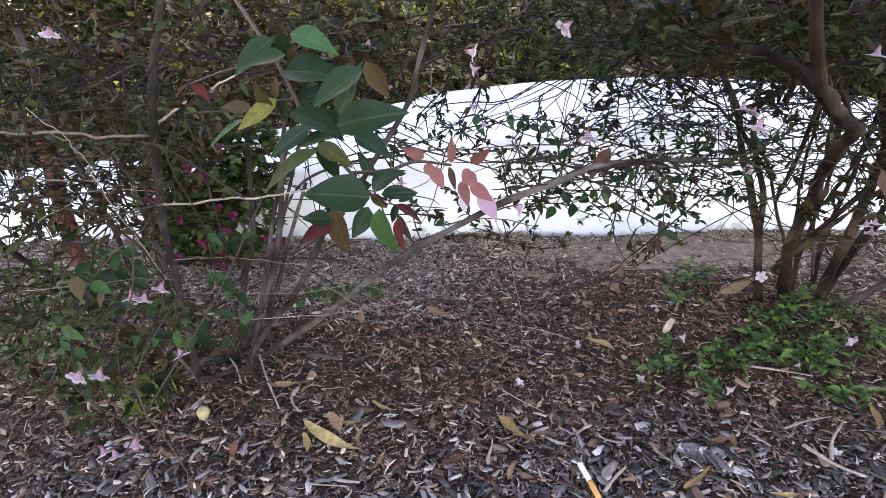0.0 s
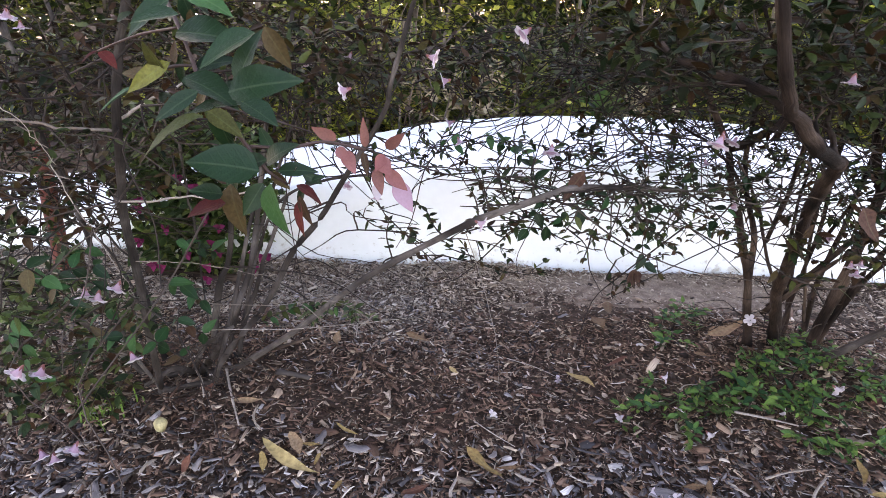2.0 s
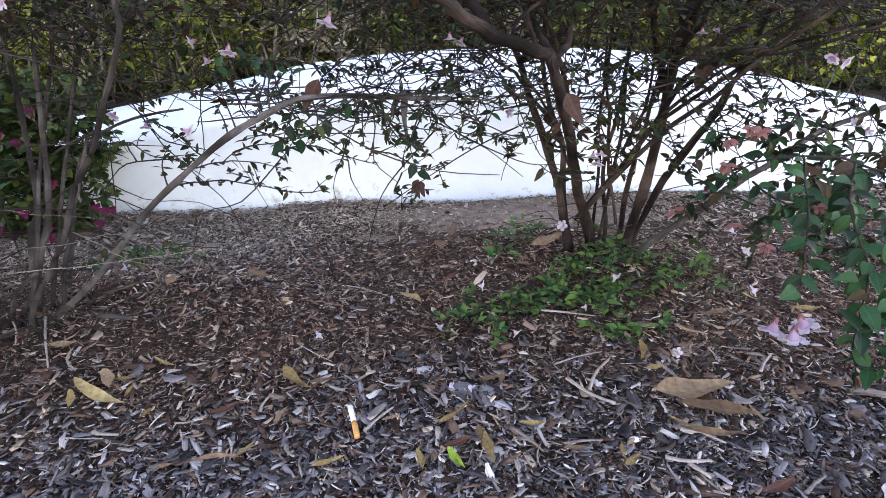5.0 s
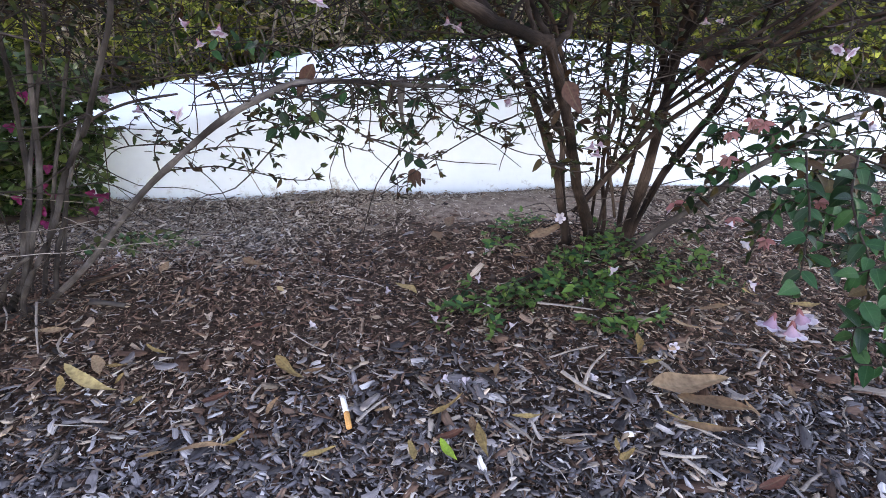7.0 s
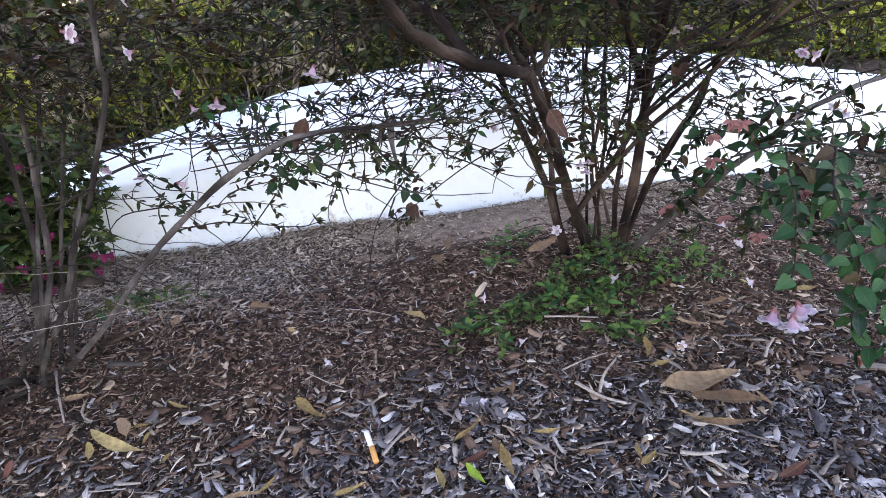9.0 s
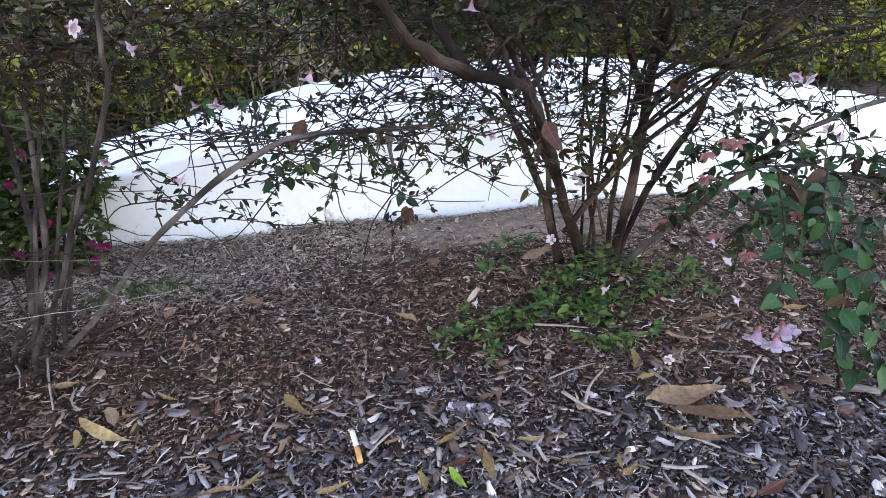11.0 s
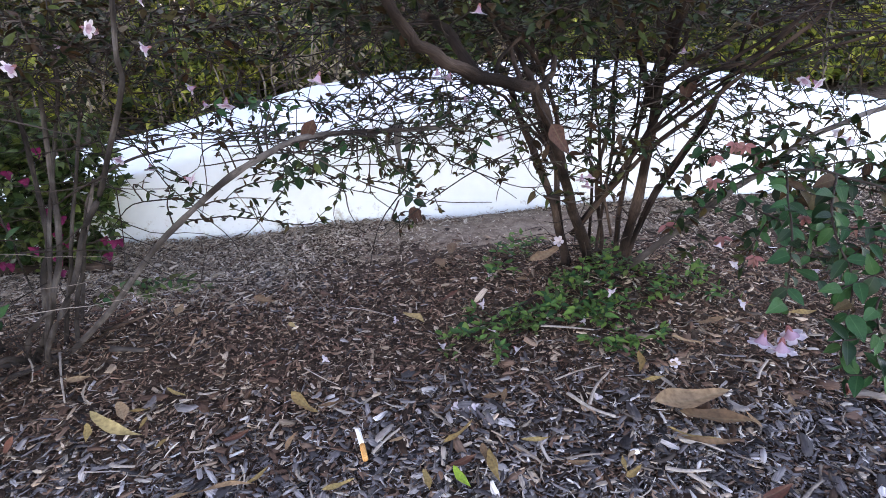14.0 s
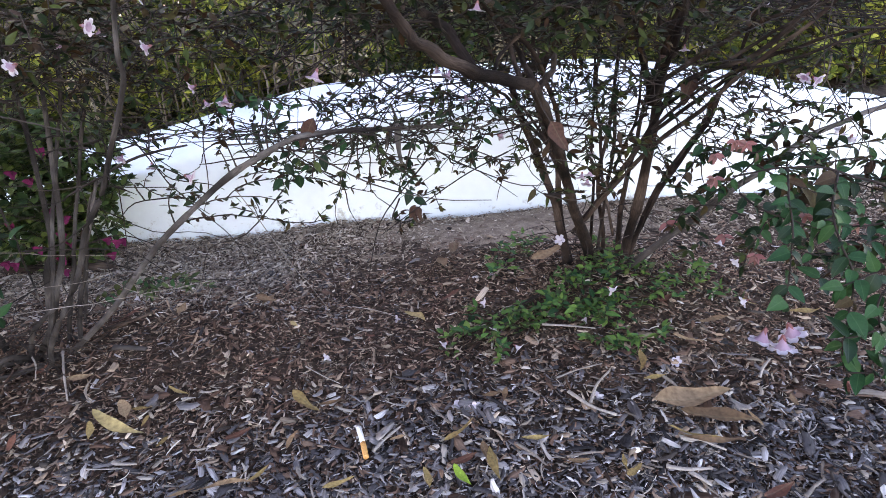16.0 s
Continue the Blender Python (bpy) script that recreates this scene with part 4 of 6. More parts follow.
left.stem([(-0.501, 0.931, 0.024), (-0.472, 0.900, 0.102), (-0.394, 0.877, 0.214), (-0.340, 0.856, 0.317), (-0.278, 0.834, 0.401), (-0.207, 0.792, 0.521), (-0.193, 0.771, 0.569), (-0.159, 0.740, 0.686)], 0.007, 0.004)
left.stem([(-0.579, 0.902, 0.033), (-0.554, 0.881, 0.063), (-0.511, 0.901, 0.058), (-0.476, 0.920, 0.048)], 0.007, 0.006, name="root")
left.stem([(-0.597, 0.981, 0.013), (-0.637, 1.000, 0.196), (-0.677, 1.020, 0.388), (-0.709, 1.000, 0.629)], 0.008, 0.004)
left.stem([(-0.607, 0.952, 0.013), (-0.696, 0.904, 0.176), (-0.776, 0.825, 0.350), (-0.838, 0.765, 0.582)], 0.007, 0.004)
left.stem([(-0.677, 0.884, 0.196), (-0.719, 0.756, 0.264), (-0.721, 0.646, 0.323)], 0.0045, 0.002)
left.stem([(-0.482, 0.699, 0.433), (-0.413, 0.658, 0.450), (-0.340, 0.616, 0.472), (-0.290, 0.595, 0.486)], 0.002, 0.0012, DRY_TWIG, "dry_shoot", 6)
left.stem([(-0.475, 0.698, 0.510), (-0.519, 0.680, 0.517), (-0.569, 0.661, 0.521), (-0.684, 0.643, 0.537)], 0.0024, 0.0016, DRY_TWIG, "dry_shoot", 6)
left.stem([(-0.470, 0.698, 0.519), (-0.422, 0.697, 0.549), (-0.373, 0.695, 0.573)], 0.0025, 0.0015, DRY_TWIG, "dry_shoot", 6)

for line in (
    ((-0.562, 0.9, 0.209), (-0.398, 0.85, 0.233), (-0.275, 0.82, 0.258), (-0.196, 0.8, 0.234), (-0.143, 0.85, 0.186)),
    ((-0.631, 0.66, 0.348), (-0.555, 0.7, 0.337), (-0.505, 0.75, 0.313)),
    ((-0.501, 0.75, 0.34), (-0.454, 0.8, 0.319), (-0.382, 0.85, 0.283), (-0.322, 0.9, 0.253)),
    ((-0.451, 0.82, 0.207), (-0.339, 0.82, 0.215), (-0.248, 0.85, 0.213), (-0.159, 0.9, 0.199)),
    ((-0.557, 0.64, 0.554), (-0.537, 0.66, 0.515), (-0.529, 0.68, 0.476)),
):
    left.stem(line, 0.0009, 0.0005, DRY_TWIG, "dry_shoot", 6, 0.003)
for line in (
    ((-0.535, 0.68, 0.476), (-0.518, 0.7, 0.402), (-0.503, 0.74, 0.295)),
    ((-0.1, 0.8, 0.38), (-0.053, 0.85, 0.242), (-0.025, 0.95, 0.104), (-0.015, 0.99, 0.015)),
    ((-0.619, 0.7, 0.414), (-0.593, 0.72, 0.425), (-0.578, 0.75, 0.433), (-0.5, 0.75, 0.43)),
    ((-0.263, 1.0, 0.124), (-0.225, 1.0, 0.155), (-0.18, 1.05, 0.137)),
    ((-0.351, 0.85, 0.255), (-0.282, 0.85, 0.209), (-0.218, 0.85, 0.193)),
):
    left.stem(line, 0.0009, 0.0005, DRY_TWIG, "dry_shoot", 6, 0.003)
left.stem([(-0.709, 0.9, 0.6), (-0.69, 0.9, 0.48), (-0.673, 0.9, 0.397), (-0.639, 0.88, 0.304), (-0.6, 0.87, 0.15), (-0.56, 0.9, 0.02)], 0.007, 0.004)
# the knuckle of wood at its foot, with bare roots
for line, thick, kind in (
    (((-0.528, 0.93, 0.05), (-0.51, 0.93, 0.075), (-0.48, 0.93, 0.118), (-0.446, 0.93, 0.188), (-0.426, 0.94, 0.255), (-0.41, 0.95, 0.36), (-0.39, 0.96, 0.5)), 0.0085, "stem"),
    (((-0.532, 0.93, 0.05), (-0.513, 0.92, 0.105), (-0.48, 0.91, 0.143), (-0.447, 0.9, 0.168)), 0.006, "stem"),
    (((-0.509, 0.97, 0.035), (-0.517, 1.0, 0.11), (-0.504, 1.02, 0.189), (-0.493, 1.03, 0.236), (-0.48, 1.04, 0.38), (-0.475, 1.05, 0.55)), 0.0085, "stem"),
    (((-0.499, 0.98, 0.035), (-0.483, 1.0, 0.107), (-0.465, 1.02, 0.186), (-0.448, 1.02, 0.241), (-0.41, 1.03, 0.36), (-0.36, 1.04, 0.5)), 0.0065, "stem"),
    (((-0.477, 0.98, 0.035), (-0.469, 1.0, 0.106), (-0.446, 1.02, 0.185), (-0.426, 1.03, 0.24), (-0.39, 1.04, 0.34)), 0.0065, "stem"),
    (((-0.528, 0.93, 0.06), (-0.545, 0.92, 0.075), (-0.566, 0.91, 0.07), (-0.6, 0.9, 0.05)), 0.008, "root"),
    (((-0.54, 0.94, 0.05), (-0.57, 0.93, 0.055), (-0.62, 0.94, 0.03)), 0.007, "root"),
    (((-0.525, 0.93, 0.06), (-0.519, 0.91, 0.044), (-0.508, 0.89, 0.025), (-0.519, 0.885, 0.01)), 0.0028, "root"),
    (((-0.47, 0.91, 0.058), (-0.454, 0.89, 0.048), (-0.445, 0.87, 0.03), (-0.43, 0.83, 0.016)), 0.0032, "root"),
    (((-0.5, 0.92, 0.06), (-0.492, 0.9, 0.045), (-0.497, 0.88, 0.02)), 0.0025, "root"),
    (((-0.515, 0.935, 0.055), (-0.49, 0.925, 0.06), (-0.462, 0.92, 0.055)), 0.009, "root"),
):
    left.stem(line, thick, 0.6 * thick, name=kind, wobble=0.003)
leaf_part(left.root, (0.126, 0.838, 0.452), (0.128, 0.834, 0.374), BARK_LEAF, 0.13, up=(0.3, -1, 0), name="dead_leaf", shape=4)
leaf_part(left.root, (0.124, 0.84, 0.45), (0.104, 0.835, 0.41), BARK_LEAF, 0.2, up=(0.3, -1, 0), name="dead_leaf", shape=5)
right.twig(curve_points([(0.284, 0.695, 0.506), (0.288, 0.682, 0.492), (0.297, 0.67, 0.474)], 3), 0.0012, 0.0008)
leaf_part(right.root, (0.297, 0.67, 0.475), (0.315, 0.662, 0.441), DEAD, 0.52, up=(0.2, -1, 0.1), name="dead_leaf", shape=4)
leaf_part(left.root, (0.025, 0.735, 0.483), (0.004, 0.735, 0.446), DEAD, 0.4, up=(0.2, -1, 0.1), name="dead_leaf", shape=4)
leaf_part(right.root, (0.606, 0.95, 0.465), (0.594, 0.95, 0.416), DEAD, 0.55, up=(-0.3, -1, 0.1), name="dead_leaf", shape=4)
# crowns overhead, unseen, filled thick to block light from the sky
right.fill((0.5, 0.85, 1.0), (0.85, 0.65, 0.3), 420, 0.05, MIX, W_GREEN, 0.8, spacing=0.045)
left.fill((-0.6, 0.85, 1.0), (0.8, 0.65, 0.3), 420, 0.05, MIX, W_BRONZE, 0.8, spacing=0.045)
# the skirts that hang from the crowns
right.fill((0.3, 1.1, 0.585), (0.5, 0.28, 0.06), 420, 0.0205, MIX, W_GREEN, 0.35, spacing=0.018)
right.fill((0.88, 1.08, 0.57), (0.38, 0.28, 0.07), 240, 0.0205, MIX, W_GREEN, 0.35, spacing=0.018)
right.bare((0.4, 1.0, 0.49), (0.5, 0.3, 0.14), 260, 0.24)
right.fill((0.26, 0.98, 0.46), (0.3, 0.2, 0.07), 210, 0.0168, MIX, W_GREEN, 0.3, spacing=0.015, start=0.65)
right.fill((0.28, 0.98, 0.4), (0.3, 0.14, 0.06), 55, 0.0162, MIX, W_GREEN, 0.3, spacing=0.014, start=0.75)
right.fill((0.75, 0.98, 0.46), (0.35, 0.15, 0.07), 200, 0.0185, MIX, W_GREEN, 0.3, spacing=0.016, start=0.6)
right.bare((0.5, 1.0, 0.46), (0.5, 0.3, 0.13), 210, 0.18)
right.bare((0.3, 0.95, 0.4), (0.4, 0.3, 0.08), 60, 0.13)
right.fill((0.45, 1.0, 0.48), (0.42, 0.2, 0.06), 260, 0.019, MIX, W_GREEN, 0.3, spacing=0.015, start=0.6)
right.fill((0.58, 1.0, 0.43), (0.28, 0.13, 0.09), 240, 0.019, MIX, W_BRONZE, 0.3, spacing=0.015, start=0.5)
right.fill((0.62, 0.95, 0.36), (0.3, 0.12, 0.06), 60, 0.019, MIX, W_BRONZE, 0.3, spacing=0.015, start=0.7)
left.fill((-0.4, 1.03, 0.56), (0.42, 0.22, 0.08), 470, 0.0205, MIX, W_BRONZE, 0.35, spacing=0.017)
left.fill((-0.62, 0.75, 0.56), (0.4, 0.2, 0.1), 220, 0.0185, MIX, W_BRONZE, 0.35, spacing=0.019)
left.fill((0.02, 0.77, 0.43), (0.24, 0.08, 0.06), 48, 0.016, MIX, W_GREEN, 0.25, spacing=0.013, start=0.75)
left.fill((-0.1, 0.85, 0.38), (0.18, 0.06, 0.05), 9, 0.016, MIX, W_GREEN, 0.25, spacing=0.014, start=0.75)
left.fill((-0.2, 0.93, 0.455), (0.18, 0.1, 0.045), 55, 0.0162, MIX, W_GREEN, 0.25, spacing=0.014, start=0.65)
left.bare((0.0, 0.8, 0.4), (0.28, 0.2, 0.1), 45, 0.17)
left.bare((-0.45, 0.95, 0.42), (0.25, 0.3, 0.22), 60, 0.2)
left.fill((-0.6, 0.72, 0.3), (0.14, 0.08, 0.1), 60, 0.019, [LEAF_GREEN, LEAF_OLIVE], W_BRONZE, 0.35, spacing=0.018)
left.fill((-0.62, 0.78, 0.43), (0.18, 0.12, 0.08), 95, 0.0205, MIX, W_BRONZE, 0.35, spacing=0.018)
left.fill((-0.93, 0.95, 0.3), (0.13, 0.12, 0.16), 150, 0.0205, MIX, W_GREEN, 0.4, spacing=0.018)
right.fill((0.37, 0.84, 0.38), (0.13, 0.1, 0.06), 70, 0.021, MIX, W_BRONZE, 0.3, spacing=0.015, start=0.6)
left.fill((-0.8, 1.15, 0.48), (0.26, 0.12, 0.1), 230, 0.021, [LEAF_GREEN, LEAF_BRONZE, LEAF_OLIVE], ((0.5, 0.3, 0.2), (0.3, 0.4, 0.3)), 0.45, spacing=0.017)
left.fill((-0.7, 0.95, 0.36), (0.16, 0.1, 0.1), 75, 0.02, MIX, W_BRONZE, 0.4, spacing=0.018)
left.bare((-0.6, 0.8, 0.35), (0.3, 0.3, 0.25), 150, 0.24)
left.bare((-0.5, 0.93, 0.06), (0.14, 0.12, 0.07), 90, 0.12)
right.bare((0.52, 1.05, 0.14), (0.14, 0.12, 0.08), 40, 0.1)
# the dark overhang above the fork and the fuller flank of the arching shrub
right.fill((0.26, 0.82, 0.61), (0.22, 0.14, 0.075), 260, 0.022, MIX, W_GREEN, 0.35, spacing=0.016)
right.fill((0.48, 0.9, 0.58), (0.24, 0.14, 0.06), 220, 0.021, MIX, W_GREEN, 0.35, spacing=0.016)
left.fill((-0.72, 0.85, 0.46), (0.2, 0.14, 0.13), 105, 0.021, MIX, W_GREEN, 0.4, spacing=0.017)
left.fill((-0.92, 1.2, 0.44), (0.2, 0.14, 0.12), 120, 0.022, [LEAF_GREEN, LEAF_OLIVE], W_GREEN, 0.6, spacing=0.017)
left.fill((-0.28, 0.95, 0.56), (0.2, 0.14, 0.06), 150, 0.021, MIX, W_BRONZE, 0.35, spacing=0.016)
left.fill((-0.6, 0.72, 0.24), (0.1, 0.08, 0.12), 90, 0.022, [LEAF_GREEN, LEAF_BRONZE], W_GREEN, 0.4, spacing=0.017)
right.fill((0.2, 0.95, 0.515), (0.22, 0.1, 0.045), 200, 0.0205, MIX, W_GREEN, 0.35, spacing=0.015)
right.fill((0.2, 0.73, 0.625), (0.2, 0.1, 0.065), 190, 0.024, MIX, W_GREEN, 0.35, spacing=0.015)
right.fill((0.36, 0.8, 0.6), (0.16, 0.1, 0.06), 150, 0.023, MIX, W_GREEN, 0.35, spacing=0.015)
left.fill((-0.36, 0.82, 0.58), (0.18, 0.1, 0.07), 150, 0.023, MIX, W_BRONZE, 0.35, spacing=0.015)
# thin sprays across the face of the wall
for line in (
    ((-0.171, 0.82, 0.352), (-0.131, 0.82, 0.359), (-0.085, 0.82, 0.362), (-0.04, 0.82, 0.35)),
    ((-0.198, 0.84, 0.322), (-0.142, 0.84, 0.328), (-0.087, 0.84, 0.32), (-0.024, 0.84, 0.308), (0.005, 0.84, 0.31)),
    ((-0.056, 0.84, 0.367), (-0.007, 0.84, 0.374), (0.039, 0.84, 0.36), (0.078, 0.84, 0.348)),
    ((0.072, 0.86, 0.363), (0.112, 0.86, 0.35), (0.149, 0.86, 0.331), (0.179, 0.86, 0.339)),
    ((0.108, 0.86, 0.293), (0.13, 0.86, 0.307), (0.156, 0.86, 0.298)),
    ((-0.248, 0.85, 0.383), (-0.222, 0.85, 0.364), (-0.176, 0.85, 0.364)),
    ((-0.223, 0.86, 0.439), (-0.161, 0.86, 0.446), (-0.1, 0.86, 0.446), (-0.046, 0.86, 0.451)),
    ((-0.091, 0.88, 0.477), (-0.013, 0.88, 0.48), (0.057, 0.88, 0.464)),
    ((0.052, 0.85, 0.41), (0.116, 0.85, 0.413), (0.181, 0.85, 0.411), (0.23, 0.85, 0.398)),
    ((0.015, 0.86, 0.435), (0.079, 0.88, 0.446), (0.144, 0.88, 0.436)),
    ((0.211, 0.9, 0.362), (0.238, 0.9, 0.374), (0.273, 0.9, 0.363)),
    ((-0.077, 0.82, 0.404), (-0.034, 0.82, 0.391), (0.013, 0.82, 0.398)),
    ((0.247, 0.9, 0.414), (0.295, 0.92, 0.423), (0.336, 0.94, 0.402)),
    ((0.131, 0.92, 0.463), (0.191, 0.92, 0.468), (0.251, 0.92, 0.452)),
    ((-0.018, 0.86, 0.425), (0.028, 0.86, 0.416), (0.077, 0.86, 0.422)),
):
    bush = right if line[0][0] > 0.1 else left
    wood = np.vstack(bush.samples)
    start = wood[np.argmin(((wood - np.array(line[0])) ** 2).sum(1))]
    spray = curve_points([start, *line], 4, 0.002, 7)
    bush.twig(spray, 0.0013, 0.0006)
    bush.sprig(spray[4:], 0.0165, [LEAF_GREEN, LEAF_BRONZE], W_BRONZE, 0.0145, 0.05)
    for at in spray[6::3]:
        tip = at + RNG.normal(0, 1, 3) * (0.022, 0.012, 0.018)
        bush.twig(curve_points([at, (at + tip) / 2 + RNG.normal(0, 0.002, 3), tip], 2), 0.0008, 0.0005)
        bush.sprig(np.array([at, tip]), 0.0145, [LEAF_GREEN, LEAF_BRONZE], W_BRONZE, 0.012, 0.45)
# low leafy front of the arching shrub
left.fill((-0.68, 0.766, 0.26), (0.2, 0.12, 0.11), 150, 0.02, [LEAF_GREEN, LEAF_OLIVE], W_GREEN, 0.4, spacing=0.018)
left.fill((-0.75, 0.93, 0.14), (0.2, 0.12, 0.1), 110, 0.022, [LEAF_OLIVE, LEAF_BRONZE], W_GREEN, 0.4, spacing=0.018)
for x, y, z in ((0.059, 0.5, 0.565), (0.559, 0.62, 0.516), (0.573, 0.62, 0.512), (0.765, 0.8, 0.396), (0.78, 0.8, 0.388), (0.364, 0.75, 0.378), (0.375, 0.75, 0.381), (0.37, 0.745, 0.37), (0.231, 0.9, 0.461), (0.282, 0.9, 0.402), (0.561, 0.9, 0.513), (0.562, 0.9, 0.222), (0.177, 0.75, 0.525), (0.19, 0.75, 0.52), (0.204, 0.6, 0.603), (0.429, 0.9, 0.361), (0.633, 0.988, 0.506), (0.732, 0.99, 0.561)):
    right.flower((x, y, z))
for x, y, z in ((-0.145, 0.6, 0.605), (-0.127, 0.8, 0.517), (-0.114, 0.8, 0.495), (-0.22, 0.85, 0.405), (-0.258, 0.85, 0.42), (-0.033, 0.8, 0.453), (-0.219, 0.6, 0.575), (-0.135, 0.7, 0.576), (-0.607, 0.785, 0.603), (-0.078, 0.55, 0.629), (-0.319, 0.9, 0.567), (-0.039, 0.6, 0.532), (-0.094, 0.62, 0.455), (-0.259, 0.891, 0.58), (-0.475, 0.895, 0.517), (-0.381, 0.892, 0.535), (-0.492, 0.6, 0.622)):
    left.flower((x, y, z))
left.stem([(-0.656, 0.820, 0.445), (-0.629, 0.830, 0.370), (-0.579, 0.840, 0.305), (-0.555, 0.850, 0.197)], 0.0030, 0.0018, None, "stem", 6)
left.stem([(-0.657, 0.740, 0.375), (-0.571, 0.750, 0.354), (-0.516, 0.760, 0.299)], 0.0016, 0.0010, None, "stem", 6)
left.stem([(-0.546, 0.820, 0.556), (-0.564, 0.830, 0.485), (-0.597, 0.840, 0.415), (-0.582, 0.850, 0.345)], 0.0026, 0.0016, None, "stem", 6)
left.stem([(-0.710, 0.950, 0.427), (-0.691, 0.960, 0.351), (-0.659, 0.970, 0.279), (-0.619, 0.980, 0.222)], 0.0032, 0.0019, None, "stem", 6)
left.stem([(-0.691, 0.760, 0.442), (-0.615, 0.770, 0.440), (-0.541, 0.780, 0.425)], 0.0016, 0.0010, DRY_TWIG, "stem", 6)
left.stem([(-0.577, 0.700, 0.514), (-0.572, 0.710, 0.500), (-0.560, 0.720, 0.483)], 0.0015, 0.0009, DRY_TWIG, "stem", 6)
left.stem([(-0.646, 0.900, 0.414), (-0.692, 0.910, 0.351), (-0.697, 0.920, 0.282)], 0.0022, 0.0013, None, "stem", 6)
left.stem([(-0.533, 0.980, 0.433), (-0.534, 0.990, 0.347), (-0.532, 1.000, 0.242), (-0.532, 1.010, 0.103)], 0.0030, 0.0018, None, "stem", 6)
for x, y, z in ((-0.525, 0.68, 0.328), (-0.515, 0.685, 0.322), (-0.5, 0.7, 0.328), (-0.489, 0.69, 0.241), (-0.558, 0.6, 0.277), (-0.542, 0.61, 0.271), (-0.57, 0.62, 0.152), (-0.558, 0.62, 0.147), (-0.532, 0.62, 0.164)):
    left.flower((x, y, z), (RNG.normal(0, 0.35), -0.35, -0.75), 1.35)
# a low sprig that lies out over the ground
leafy_axis(left, [(-0.44, 1.0, 0.12), (-0.39, 1.03, 0.135), (-0.334, 1.044, 0.137), (-0.27, 1.05, 0.125)], 0.019, [LEAF_OLIVE_SINGLE, LEAF_SINGLE], 0.012, 0.0012)
leaf_part(left.root, (0.143, 0.850, 0.319), (0.133, 0.850, 0.297), DEAD, 0.50, up=(0.3, -1, 0.1), name="dead_leaf", shape=4)
leaf_part(left.root, (0.146, 0.850, 0.316), (0.151, 0.850, 0.291), DEAD, 0.45, up=(0.3, -1, 0.1), name="dead_leaf", shape=4)
leaf_part(left.root, (0.139, 0.850, 0.315), (0.144, 0.850, 0.289), DEAD, 0.40, up=(0.3, -1, 0.1), name="dead_leaf", shape=4)
for tip in ((0.02, 0.50, 0.665), (0.2, 0.52, 0.665), (0.14, 0.5, 0.68), (0.3, 0.6, 0.66), (0.36, 0.66, 0.64), (-0.04, 0.56, 0.67)):
    leafy_axis(right, [(0.107 + 0.5 * (tip[0] - 0.107), 0.6, 0.7), (0.107 + 0.8 * (tip[0] - 0.107), 0.5 * (0.58 + tip[1]), 0.68), tip], 0.028, [LEAF_DARK, LEAF_DARK, LEAF_SINGLE, LEAF_RED_GREEN], 0.018, 0.0014)
# single larger leaves on the outer shoots
OUTER = [LEAF_SINGLE, LEAF_SINGLE, LEAF_DARK, LEAF_DARK, LEAF_PALE, LEAF_RED_GREEN]
leafy_axis(left, [(-0.449, 0.74, 0.208), (-0.506, 0.76, 0.227), (-0.572, 0.78, 0.247), (-0.65, 0.8, 0.25)], 0.027, OUTER, 0.02, 0.0012)
leafy_axis(left, [(-0.462, 0.74, 0.273), (-0.439, 0.76, 0.239), (-0.432, 0.78, 0.232)], 0.027, OUTER, 0.02, 0.0012)
leafy_axis(left, [(-0.594, 0.7, 0.318), (-0.564, 0.72, 0.339), (-0.521, 0.74, 0.339)], 0.027, OUTER, 0.02, 0.0012)
leafy_axis(left, [(-0.601, 0.66, 0.31), (-0.608, 0.68, 0.255), (-0.622, 0.7, 0.186)], 0.027, OUTER, 0.02, 0.0012)
leafy_axis(left, [(-0.502, 0.85, 0.335), (-0.481, 0.87, 0.311), (-0.442, 0.89, 0.296)], 0.027, OUTER, 0.02, 0.0012)
leafy_axis(left, [(-0.643, 0.75, 0.366), (-0.604, 0.77, 0.353), (-0.577, 0.79, 0.331)], 0.027, OUTER, 0.02, 0.0012)
leafy_axis(left, [(-0.485, 0.7, 0.271), (-0.519, 0.72, 0.25), (-0.573, 0.74, 0.236)], 0.027, OUTER, 0.02, 0.0012)
leafy_axis(left, [(-0.475, 0.75, 0.314), (-0.451, 0.77, 0.298), (-0.44, 0.79, 0.264)], 0.027, OUTER, 0.02, 0.0012)
leafy_axis(left, [(-0.568, 0.65, 0.376), (-0.557, 0.67, 0.348), (-0.545, 0.69, 0.311)], 0.027, OUTER, 0.02, 0.0012)
leafy_axis(left, [(-0.551, 0.78, 0.281), (-0.598, 0.8, 0.286), (-0.635, 0.82, 0.308)], 0.027, OUTER, 0.02, 0.0012)
leafy_axis(left, [(0.064, 0.74, 0.46), (0.017, 0.75, 0.424), (-0.015, 0.76, 0.401)], 0.02, [LEAF_DARK, LEAF_DARK, LEAF_SINGLE], 0.02, 0.001)
leafy_axis(left, [(-0.022, 0.76, 0.453), (-0.038, 0.77, 0.494), (-0.073, 0.78, 0.501)], 0.02, [LEAF_DARK, LEAF_DARK, LEAF_SINGLE], 0.02, 0.001)
leafy_axis(left, [(0.024, 0.74, 0.473), (-0.008, 0.75, 0.448), (-0.031, 0.76, 0.394)], 0.02, [LEAF_DARK, LEAF_DARK, LEAF_SINGLE], 0.02, 0.001)
